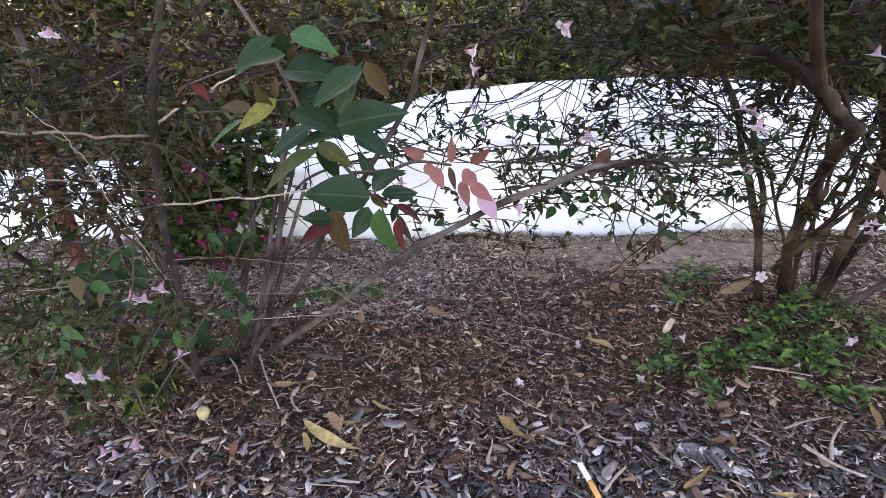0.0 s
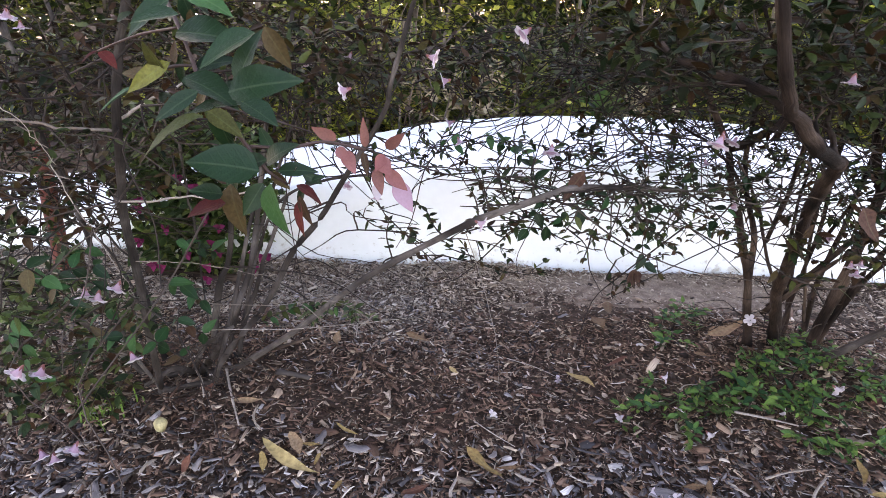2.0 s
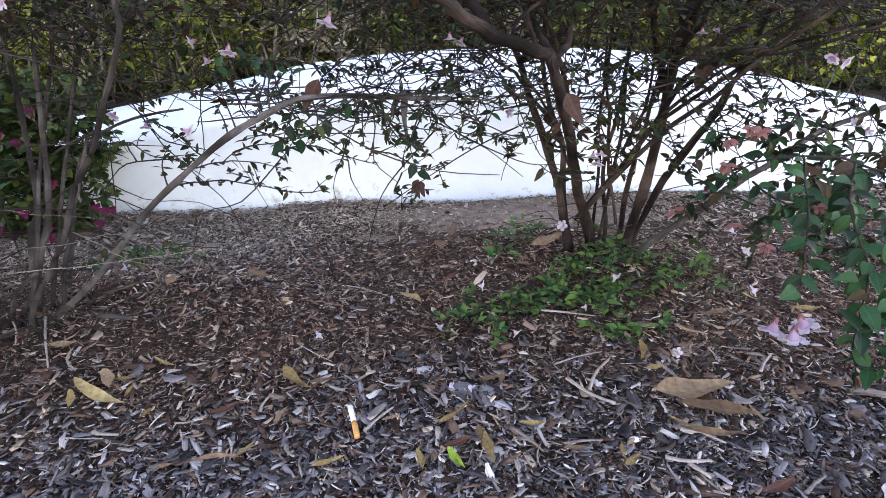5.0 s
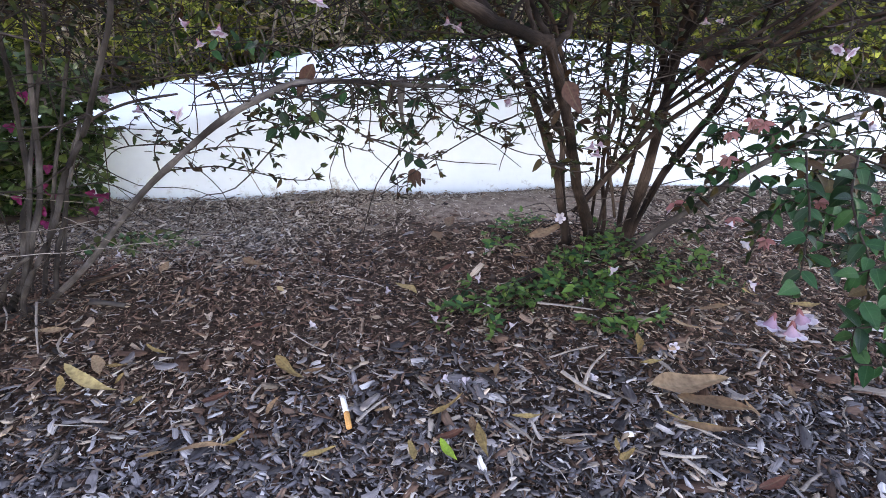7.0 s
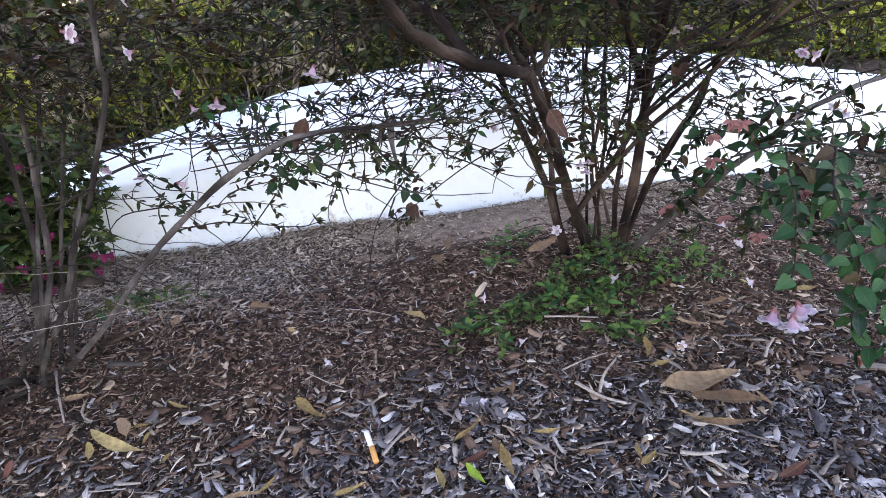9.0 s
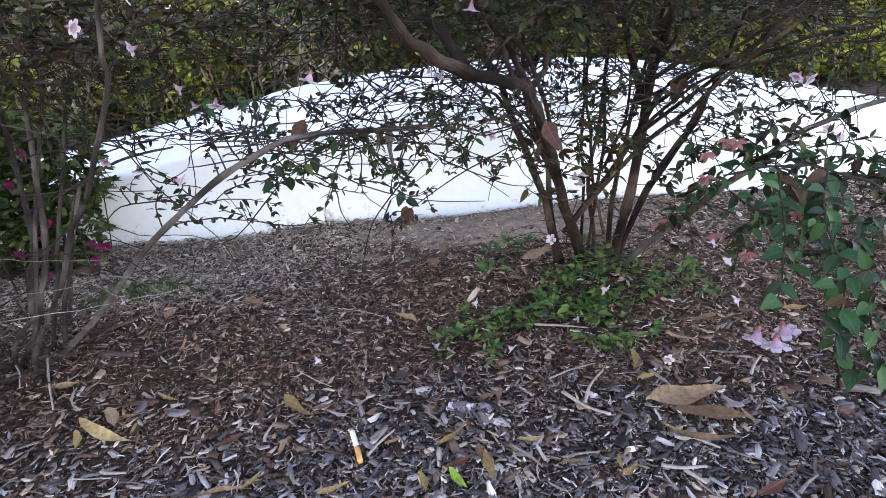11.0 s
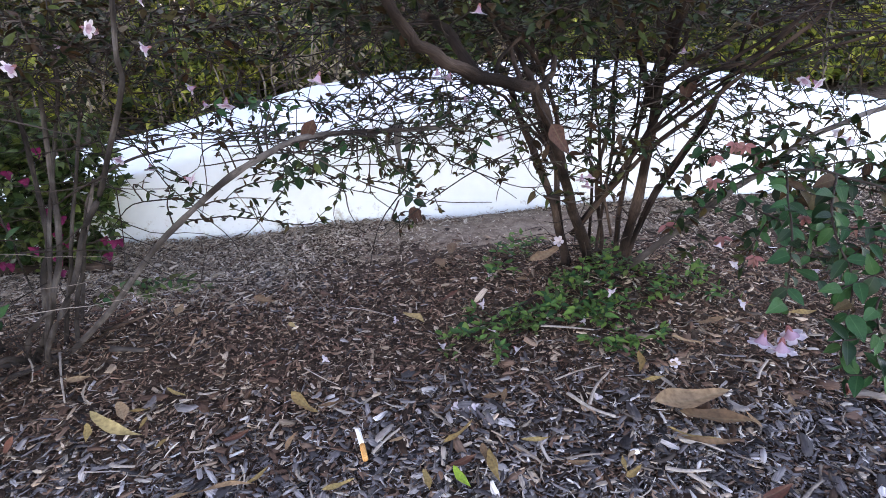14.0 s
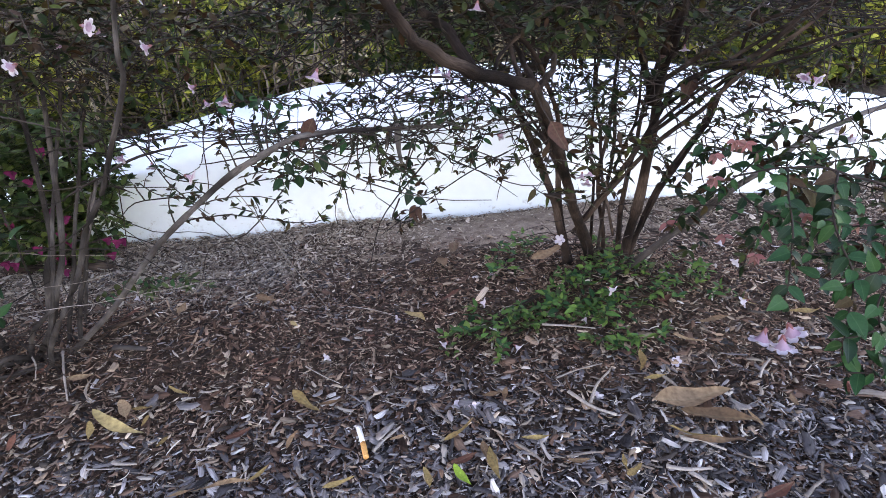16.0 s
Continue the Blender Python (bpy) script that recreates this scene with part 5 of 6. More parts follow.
leafy_axis(left, [(0.15, 0.8, 0.432), (0.132, 0.81, 0.382), (0.142, 0.82, 0.335)], 0.02, [LEAF_DARK, LEAF_DARK, LEAF_SINGLE], 0.02, 0.001)
leafy_axis(left, [(0.217, 0.84, 0.433), (0.243, 0.85, 0.461), (0.286, 0.86, 0.449)], 0.02, [LEAF_DARK, LEAF_DARK, LEAF_SINGLE], 0.02, 0.001)
leafy_axis(left, [(0.25, 0.84, 0.423), (0.234, 0.85, 0.388), (0.227, 0.86, 0.368)], 0.02, [LEAF_DARK, LEAF_DARK, LEAF_SINGLE], 0.02, 0.001)
leafy_axis(left, [(-0.146, 0.86, 0.474), (-0.11, 0.87, 0.478), (-0.071, 0.88, 0.489), (-0.022, 0.89, 0.461)], 0.02, [LEAF_DARK, LEAF_DARK, LEAF_SINGLE], 0.02, 0.001)
leafy_axis(left, [(0.201, 0.84, 0.426), (0.187, 0.85, 0.465), (0.157, 0.86, 0.48)], 0.02, [LEAF_DARK, LEAF_DARK, LEAF_SINGLE], 0.02, 0.001)
left.fill((-0.33, 1.04, 0.125), (0.1, 0.03, 0.022), 26, 0.019, [LEAF_OLIVE, LEAF_GREEN], W_GREEN, 0.2, spacing=0.012)
right.finish()
left.finish()

# ---- the leafy shoot close in front of the arching shrub ----
near_bush = Bush("abelia_shoot", "hanging abelia shoot with large green and red leaves and pink buds", "shoot")
NEAR = near_bush.root
near_bush.stem([(-0.33, 0.5, 0.71), (-0.286, 0.415, 0.662), (-0.268, 0.385, 0.646), (-0.253, 0.365, 0.63), (-0.244, 0.355, 0.615), (-0.238, 0.35, 0.601), (-0.224, 0.345, 0.588), (-0.211, 0.34, 0.574), (-0.203, 0.345, 0.566)], 0.0014, 0.0009, TWIG_RED, sides=6, wobble=0.0)
near_bush.stem([(-0.22, 0.343, 0.583), (-0.202, 0.35, 0.582), (-0.189, 0.36, 0.583), (-0.171, 0.37, 0.578)], 0.001, 0.0008, TWIG_RED, sides=6, wobble=0.0)
near_bush.stem([(-0.244, 0.355, 0.615), (-0.254, 0.355, 0.614), (-0.27, 0.36, 0.608)], 0.001, 0.0007, TWIG_RED, sides=6, wobble=0.0)
near_bush.stem([(-0.253, 0.365, 0.63), (-0.279, 0.38, 0.625), (-0.305, 0.39, 0.616)], 0.001, 0.0007, TWIG_RED, sides=6, wobble=0.0)
for k, (base, tip, leaf_mat, wide) in enumerate((
    ((-0.21, 0.335, 0.631), (-0.232, 0.327, 0.619), LEAF_DARK, 0.5),
    ((-0.223, 0.335, 0.607), (-0.193, 0.327, 0.617), LEAF_DARK, 0.45),
    ((-0.22, 0.345, 0.601), (-0.243, 0.337, 0.602), LEAF_DARK, 0.4),
    ((-0.214, 0.325, 0.605), (-0.198, 0.317, 0.599), LEAF_DARK, 0.5),
    ((-0.209, 0.325, 0.577), (-0.236, 0.317, 0.584), LEAF_DARK, 0.55),
    ((-0.205, 0.325, 0.572), (-0.201, 0.317, 0.551), LEAF_PALE, 0.6),
    ((-0.211, 0.335, 0.569), (-0.218, 0.327, 0.556), LEAF_DARK, 0.5),
    ((-0.228, 0.335, 0.559), (-0.243, 0.327, 0.557), LEAF_RED, 0.65),
    ((-0.229, 0.345, 0.565), (-0.225, 0.337, 0.542), LEAF_RED_GREEN, 0.42),
    ((-0.229, 0.335, 0.563), (-0.24, 0.327, 0.567), LEAF_DARK, 0.5),
    ((-0.23, 0.325, 0.599), (-0.256, 0.317, 0.587), LEAF_OLIVE_SINGLE, 0.35),
    ((-0.232, 0.335, 0.599), (-0.217, 0.327, 0.593), LEAF_OLIVE_SINGLE, 0.4),
    ((-0.235, 0.335, 0.607), (-0.252, 0.327, 0.596), LEAF_DARK, 0.32),
    ((-0.198, 0.345, 0.559), (-0.197, 0.337, 0.544), LEAF_RED, 0.32),
    ((-0.199, 0.345, 0.566), (-0.186, 0.337, 0.563), LEAF_RED, 0.3),
    ((-0.202, 0.345, 0.566), (-0.198, 0.337, 0.577), LEAF_RED, 0.28),
    ((-0.198, 0.345, 0.561), (-0.192, 0.337, 0.549), LEAF_RED_GREEN, 0.25),
    ((-0.25, 0.345, 0.617), (-0.268, 0.337, 0.606), LEAF_YELLOW, 0.3),
    ((-0.253, 0.345, 0.613), (-0.258, 0.337, 0.625), LEAF_OLIVE_SINGLE, 0.4),
    ((-0.246, 0.345, 0.629), (-0.219, 0.337, 0.631), LEAF_DARK, 0.5),
    ((-0.245, 0.345, 0.611), (-0.22, 0.337, 0.606), LEAF_DARK, 0.5),
    ((-0.244, 0.345, 0.636), (-0.261, 0.337, 0.634), LEAF_DARK, 0.5),
    ((-0.251, 0.355, 0.642), (-0.27, 0.347, 0.629), LEAF_DARK, 0.4),
    ((-0.241, 0.345, 0.645), (-0.221, 0.337, 0.641), LEAF_SINGLE, 0.45),
    ((-0.268, 0.355, 0.606), (-0.286, 0.347, 0.596), LEAF_SINGLE, 0.28),
    ((-0.217, 0.335, 0.58), (-0.224, 0.327, 0.57), LEAF_DARK, 0.55),
    ((-0.209, 0.335, 0.578), (-0.197, 0.327, 0.59), LEAF_DARK, 0.45),
    ((-0.305, 0.39, 0.616), (-0.312, 0.385, 0.611), LEAF_RED, 0.45),
    ((-0.304, 0.39, 0.616), (-0.294, 0.385, 0.61), LEAF_RED, 0.45),
)):
    leaf_part(NEAR, base, tip, leaf_mat, min(1.2 * wide, 0.66), up=(0.8 * math.sin(2.3 * k), -0.62 + 0.25 * math.cos(3.7 * k), 0.7), shape=k % 3)
    if k < 27 and k % 4 != 3:
        turn, way = 1.1 * math.cos(5.1 * k) + 0.5, Vector(tip) - Vector(base)
        other = Vector((way.x * math.cos(turn) - way.z * math.sin(turn), way.y + 0.01, way.x * math.sin(turn) + way.z * math.cos(turn)))
        foot = Vector(base) + Vector((0, 0.012, 0.002))
        leaf_part(NEAR, foot, foot + 0.8 * other, LEAF_DARK if k % 3 else LEAF_RED_GREEN, 0.45, up=(-0.3, -0.75, 0.6), shape=k % 3)
for base, tip, leaf_mat, wide in (
    ((-0.181, 0.37, 0.577), (-0.175, 0.362, 0.568), SEPAL, 0.55),
    ((-0.162, 0.37, 0.576), (-0.165, 0.362, 0.57), SEPAL, 0.6),
    ((-0.164, 0.37, 0.574), (-0.158, 0.362, 0.568), SEPAL, 0.7),
    ((-0.161, 0.37, 0.568), (-0.15, 0.362, 0.561), SEPAL, 0.5),
    ((-0.161, 0.37, 0.579), (-0.152, 0.362, 0.588), SEPAL_DULL, 0.4),
    ((-0.171, 0.37, 0.579), (-0.171, 0.362, 0.594), SEPAL_DULL, 0.28),
    ((-0.185, 0.37, 0.582), (-0.195, 0.362, 0.589), SEPAL_DULL, 0.45),
    ((-0.166, 0.37, 0.569), (-0.162, 0.362, 0.558), SEPAL_DULL, 0.45),
    ((-0.185, 0.37, 0.578), (-0.177, 0.362, 0.574), SEPAL, 0.5),
    ((-0.172, 0.37, 0.577), (-0.169, 0.362, 0.567), LEAF_RED_GREEN, 0.3),
    ((-0.156, 0.37, 0.563), (-0.147, 0.362, 0.55), PETAL, 0.55),
    ((-0.165, 0.37, 0.561), (-0.164, 0.362, 0.555), PETAL_WHITE, 0.6),
):
    leaf_part(NEAR, base, tip, leaf_mat, wide, up=(0.1, -1, 0.2), name="petal" if leaf_mat in (PETAL, PETAL_WHITE) else "sepal")
near_bush.finish()

# ---- the shoots that lean in beside the spreading shrub ----
side = Bush("abelia_shoot", "leaning abelia shoots with glossy green leaves and lilac flowers", "shoot")
side.stem([(0.84, 0.64, 0.01), (0.81, 0.63, 0.2), (0.76, 0.66, 0.34), (0.7, 0.7, 0.375), (0.63, 0.72, 0.38), (0.57, 0.74, 0.365)], 0.0026, 0.0014, TWIG)


for line, size in (
    (((0.63, 0.715, 0.378), (0.6, 0.66, 0.36), (0.584, 0.62, 0.333), (0.573, 0.6, 0.306), (0.566, 0.585, 0.277), (0.557, 0.575, 0.252)), 0.03),
    (((0.69, 0.7, 0.375), (0.645, 0.64, 0.35), (0.633, 0.6, 0.323), (0.642, 0.58, 0.287), (0.631, 0.56, 0.245), (0.627, 0.55, 0.204), (0.641, 0.545, 0.164)), 0.032),
    (((0.688, 0.58, 0.298), (0.647, 0.57, 0.292), (0.615, 0.57, 0.28)), 0.03),
    (((0.591, 0.75, 0.336), (0.608, 0.72, 0.321), (0.647, 0.7, 0.309), (0.684, 0.68, 0.298)), 0.027),
    (((0.642, 0.8, 0.358), (0.678, 0.78, 0.336), (0.719, 0.76, 0.322), (0.778, 0.74, 0.308)), 0.027),
    (((0.681, 0.55, 0.238), (0.645, 0.545, 0.23), (0.606, 0.54, 0.23)), 0.031),
    (((0.737, 0.85, 0.363), (0.765, 0.83, 0.339), (0.804, 0.8, 0.319), (0.847, 0.78, 0.305)), 0.027),
    (((0.72, 0.87, 0.4), (0.656, 0.82, 0.371), (0.609, 0.84, 0.374), (0.564, 0.85, 0.384)), 0.025),
    (((0.7, 0.54, 0.19), (0.66, 0.53, 0.186), (0.615, 0.53, 0.19)), 0.032),
    (((0.612, 0.76, 0.296), (0.569, 0.78, 0.309), (0.538, 0.8, 0.295)), 0.024),
    (((0.743, 0.7, 0.258), (0.693, 0.7, 0.254), (0.638, 0.7, 0.276)), 0.027),
    (((0.77, 0.68, 0.307), (0.715, 0.68, 0.304), (0.654, 0.68, 0.325)), 0.028),
    (((0.908, 0.85, 0.323), (0.829, 0.84, 0.341), (0.757, 0.82, 0.343), (0.702, 0.8, 0.327)), 0.026),
    (((0.626, 0.9, 0.356), (0.585, 0.88, 0.337), (0.556, 0.86, 0.308)), 0.024),
    (((0.815, 0.72, 0.269), (0.758, 0.7, 0.265), (0.712, 0.68, 0.253), (0.668, 0.66, 0.242)), 0.028),
    (((0.688, 0.85, 0.375), (0.653, 0.83, 0.348), (0.615, 0.82, 0.327), (0.579, 0.8, 0.319)), 0.025),
    (((0.729, 0.8, 0.325), (0.687, 0.77, 0.303), (0.635, 0.74, 0.293), (0.609, 0.72, 0.278)), 0.027),
    (((0.714, 0.6, 0.269), (0.674, 0.57, 0.25), (0.675, 0.55, 0.215), (0.667, 0.54, 0.19)), 0.031),
    (((0.772, 0.75, 0.295), (0.706, 0.72, 0.296), (0.663, 0.7, 0.274)), 0.027),
):
    leafy_axis(side, line, size, GL, 0.019)
side.fill((0.754, 0.817, 0.296), (0.25, 0.14, 0.13), 120, 0.026, [LEAF_GREEN, LEAF_BRONZE], W_GREEN, 0.3, spacing=0.02)
for x, y, z, w in ((0.529, 0.559, 0.229, (-0.22, -0.15, -1)), (0.545, 0.545, 0.226, (0.03, -0.2, -1)), (0.564, 0.560, 0.233, (0.4, -0.15, -0.9))):
    side.flower((x, y, z), w, 1.95)
for x, y, z in ((0.523, 0.597, 0.257), (0.528, 0.675, 0.299), (0.542, 0.656, 0.280), (0.778, 0.797, 0.388), (0.757, 0.797, 0.402)):
    side.flower((x, y, z), None, 0.9, PETAL_WHITE)
for x, y, z in ((0.564, 0.78, 0.386), (0.59, 0.78, 0.403), (0.607, 0.78, 0.399), (0.562, 0.77, 0.354), (0.597, 0.7, 0.264), (0.572, 0.74, 0.278), (0.688, 0.74, 0.3), (0.515, 0.8, 0.277), (0.769, 0.85, 0.35), (0.734, 0.7, 0.297), (0.63, 0.535, 0.172)):
    for k in range(6):
        a = RNG.uniform(-0.4, 3.6)
        leaf_part(side.root, (x, y, z), (x + 0.015 * math.cos(a), y - 0.006, z - 0.015 * math.sin(a)), SEPAL if k % 2 else SEPAL_DULL, 0.45, name="sepal")
side.finish()

# ---- low new shoots round the trunk ----
low = Bush("abelia_suckers", "low bright green abelia shoots round the trunk base", "ground cover")
LOWMIX = [LEAF_FRESH, LEAF_FRESH, LEAF_FRESH, LEAF_SINGLE, LEAF_SINGLE]


def rosette(x, y, high, lean):
    """A short leaning shoot with pairs of leaves opened flat towards the light."""
    g = float(swell(x, y))
    top = np.array((x + lean[0], y + lean[1], g + high))
    c = curve_points([(x, y, g), (x + 0.3 * lean[0], y + 0.3 * lean[1], g + 0.6 * high), top], 4)
    v, f = tube(c, 0.0011, 0.0007, 5)
    part("shoot", mesh_of("shoot", v, f, TWIG, True), low.root)
    turn = RNG.uniform(0, 6.28)
    for k, (s, size) in enumerate(((0.45, 0.8), (0.72, 1.0), (0.9, 0.9), (1.0, 0.6))):
        q = c[int(s * (len(c) - 1))]
        for half in (0, math.pi):
            if RNG.random() < 0.1:
                continue
            a = turn + half + RNG.normal(0, 0.25)
            way = np.array((math.cos(a), math.sin(a), 0.15 + 0.2 * k * RNG.random()))
            leaf_part(low.root, q, q + way * 0.0215 * size * RNG.uniform(0.7, 1.2), LOWMIX[RNG.integers(len(LOWMIX))], float(RNG.choice([0.42, 0.46, 0.52])), up=(RNG.normal(0, 0.3), RNG.normal(-0.25, 0.3), 1), shape=int(RNG.integers(3)))
        turn += 1.57


PATCH = ((0.43, 0.955), (0.455, 0.92), (0.405, 0.925), (0.47, 0.97), (0.204, 0.919), (0.235, 0.923), (0.267, 0.927), (0.29, 0.91), (0.268, 0.873), (0.26, 0.834), (0.311, 0.933), (0.343, 0.937), (0.376, 0.94), (0.302, 0.891), (0.366, 0.884), (0.409, 0.907), (0.493, 1.037), (0.524, 1.058), (0.495, 0.975), (0.504, 0.94), (0.469, 0.901), (0.538, 0.971), (0.576, 1.009), (0.492, 0.891), (0.461, 0.849), (0.504, 0.83), (0.524, 0.803), (0.443, 0.987), (0.413, 0.961), (0.535, 1.122), (0.602, 0.937), (0.656, 0.978), (0.32, 1.145), (0.348, 1.161), (0.377, 1.181), (0.427, 1.225), (0.322, 1.094), (0.69, 1.0), (0.71, 0.93), (0.44, 0.87), (0.48, 0.868), (0.45, 0.83), (0.42, 0.882), (0.475, 0.81), (0.51, 0.9), (0.6, 0.97), (0.56, 0.92), (0.63, 0.94))
for k, (x, y) in enumerate(PATCH):
    rosette(x + RNG.normal(0, 0.012), y + RNG.normal(0, 0.012), RNG.uniform(0.015, 0.045), RNG.normal(0, 0.015, 2))
    if k < 4:
        rosette(x + RNG.normal(0, 0.02), y + RNG.normal(0, 0.02), RNG.uniform(0.03, 0.05), RNG.normal(0, 0.015, 2))
    for more in range(2):
        u, w = x + RNG.normal(0, 0.022), y + RNG.normal(0, 0.02)
        g, high = float(swell(u, w)), RNG.uniform(0.012, 0.035)
        path = curve_points([(u, w, g), (u + RNG.normal(0, 0.006), w + RNG.normal(0, 0.006), g + 0.6 * high), (u + RNG.normal(0, 0.018), w + RNG.normal(0, 0.014), g + high)], 2)
        low.twig(path, 0.0009, 0.0005)
        low.sprig(path, 0.02, [LEAF_FRESH_MASS, LEAF_OLIVE], ((0.8, 0.2), (0.9, 0.1)), 0.012, 0.35)
for (x0, y0), (x1, y1) in zip(PATCH[4:], PATCH[5:10]):
    v, f = tube(curve_points([(0.47, 1.02, 0.08), ((x0 + 0.47) / 2, (y0 + 1.0) / 2, float(swell((x0 + 0.47) / 2, (y0 + 1.0) / 2)) + 0.01), (x0, y0, float(swell(x0, y0)) + 0.006)], 6, 0.003, 3), 0.0016, 0.001, 6)
    part("runner", mesh_of("runner", v, f, TWIG, True), low.root)
low.finish()
for x, y, z in ((0.257, 0.94, 0.085), (0.439, 0.8, 0.17), (0.27, 0.89, 0.06), (0.3, 0.84, 0.05), (0.18, 0.9, 0.03), (0.42, 1.02, 0.16), (0.3, 1.1, 0.06)):
    flower(low.root, (x, y, z), (RNG.normal(0, 0.8), -0.45, -0.35 + RNG.normal(0, 0.3)), 0.58, PETAL_WHITE)

# ---- climber with magenta bracts against the wall ----
boug = Bush("bougainvillea", "bougainvillea with green leaves and a few magenta bracts", "climber")
boug.stem([(-0.72, 1.5, 0.0), (-0.72, 1.48, 0.2), (-0.68, 1.46, 0.3), (-0.62, 1.45, 0.38)], 0.009, 0.004)
boug.stem([(-0.74, 1.5, 0.0), (-0.78, 1.48, 0.15), (-0.82, 1.46, 0.3)], 0.008, 0.004)
boug.stem([(-0.71, 1.5, 0.0), (-0.66, 1.46, 0.1), (-0.6, 1.42, 0.15)], 0.006, 0.003)
boug.fill((-0.68, 1.43, 0.2), (0.15, 0.11, 0.2), 560, 0.03, [BOUG_LEAF], ((1,), (1,)), 0.5, spacing=0.022)
boug.fill((-0.79, 1.45, 0.3), (0.12, 0.1, 0.14), 200, 0.03, [BOUG_LEAF], ((1,), (1,)), 0.5, spacing=0.022)
boug.fill((-0.75, 1.45, 0.1), (0.14, 0.1, 0.12), 200, 0.036, [BOUG_LEAF], ((1,), (1,)), 0.5, spacing=0.024)
boug.fill((-0.74, 1.42, 0.24), (0.16, 0.1, 0.13), 320, 0.03, [BOUG_LEAF], ((1,), (1,)), 0.5, spacing=0.022)
boug.fill((-0.61, 1.45, 0.26), (0.1, 0.08, 0.13), 260, 0.027, [BOUG_LEAF], ((1,), (1,)), 0.5, spacing=0.02)
boug.finish(shape=LEAF_ROUND)


def bract(x, y, z):
    for k in range(3):
        a = k * 2.1 + RNG.uniform(0, 1)
        leaf_part(boug.root, (x, y, z), (x + 0.014 * math.cos(a), y - 0.008, z + 0.014 * math.sin(a)), BRACT, 0.75, up=(0.2, -1, 0.2), name="bract")


for x, y, z in ((-0.54, 1.36, 0.09), (-0.56, 1.36, 0.06), (-0.64, 1.33, 0.13), (-0.62, 1.33, 0.17), (-0.7, 1.33, 0.1), (-0.74, 1.33, 0.16), (-0.66, 1.33, 0.04), (-0.78, 1.33, 0.07), (-0.8, 1.34, 0.2), (-0.7, 1.33, 0.28), (-0.63, 1.34, 0.32), (-0.83, 1.35, 0.12)):
    bract(x, y, z)
    if RNG.random() < 0.7:
        bract(x + RNG.normal(0, 0.02), y, z + RNG.normal(0, 0.02))

# ---- planting behind the wall ----


def hedge(x, y, w, h, n, mat, size, label, stems=5, d=0.4):
    b = Bush("background_shrub", label, "shrub", "shrubs behind the wall")
    b.coarse = True
    g = float(swell(x, y))
    for k in range(stems):
        a = RNG.uniform(-1, 1)
        b.stem([(x + 0.3 * w * a, y, g - 0.02), (x + 0.5 * w * a, y + 0.05, g + 0.35 * h), (x + 0.8 * w * a, y + RNG.normal(0, 0.1), g + 0.85 * h)], 0.014, 0.005, TRUNK, sides=6)
    b.fill((x, y, g + 0.5 * h), (w, d, 0.5 * h), n, size, [mat], ((1,), (1,)), 1.2, spacing=0.6 * size, thin=0.002, start=0.1)
    b.finish(shape=LEAF_FAR)


for k, (x, y) in enumerate(((-2.6, 2.6), (-1.7, 2.5), (-0.95, 2.45), (-0.3, 2.9), (0.5, 3.1), (1.3, 2.8), (2.0, 2.5), (2.9, 2.6))):
    hedge(x, y, 0.66, 1.35 + 0.25 * (k % 3), 400, SUNLIT_LEAF if k in (3, 6) else HEDGE_LEAF, 0.05, "leafy green garden shrub behind the white wall")
for k, x in enumerate(np.linspace(-2.2, 2.6, 9)):
    hedge(float(x), 2.32 + 0.12 * (k % 3), 0.36, 0.4 + 0.1 * (k % 3), 240, SUNLIT_LEAF if k in (3, 7) else HEDGE_LEAF, 0.036, "low leafy plant in the raised bed", 4, 0.2)
for x, y in ((-0.44, 2.35), (-0.38, 2.50), (1.98, 2.30), (1.86, 2.50), (-0.34, 2.40), (-0.47, 2.60)):
    hedge(x, y, 0.17, 0.5, 90, SUNLIT_LEAF, 0.036, "leafy plant in the raised bed, sunlight painted as bright yellow-green", 3, 0.12)
for k, x in enumerate(np.linspace(-2.6, 3.2, 8)):
    hedge(float(x), 3.35 + 0.15 * (k % 2), 0.5, 0.7, 170, SUNLIT_LEAF if k in (2, 5) else HEDGE_LEAF, 0.055, "low leafy plant in the raised bed", 4, 0.25)
for k, x in enumerate(np.linspace(-3.6, 4.4, 7)):
    hedge(float(x), 4.0 + 0.2 * (k % 2), 0.85, 1.15, 190, HEDGE_LEAF, 0.1, "broad leafy shrub at the back of the bed", 4, 0.35)
# two tall rows added to keep the sun off; their tops are never seen
for k, x in enumerate(np.linspace(-6.5, 3, 7)):
    hedge(float(x), 6.6 + 0.3 * (k % 2), 1.2, 4.2, 560, HEDGE_LEAF, 0.23, "tall dark green shrub added beyond the garden to block the sun", 4, 0.7)
for k, x in enumerate(np.linspace(-6, 6.5, 9)):
    hedge(float(x), 5.2 + 0.5 * (k % 2), 1.3, 3.6, 520, HEDGE_LEAF, 0.21, "tall dark green shrub added beyond the garden to block the sun", 4, 0.8)


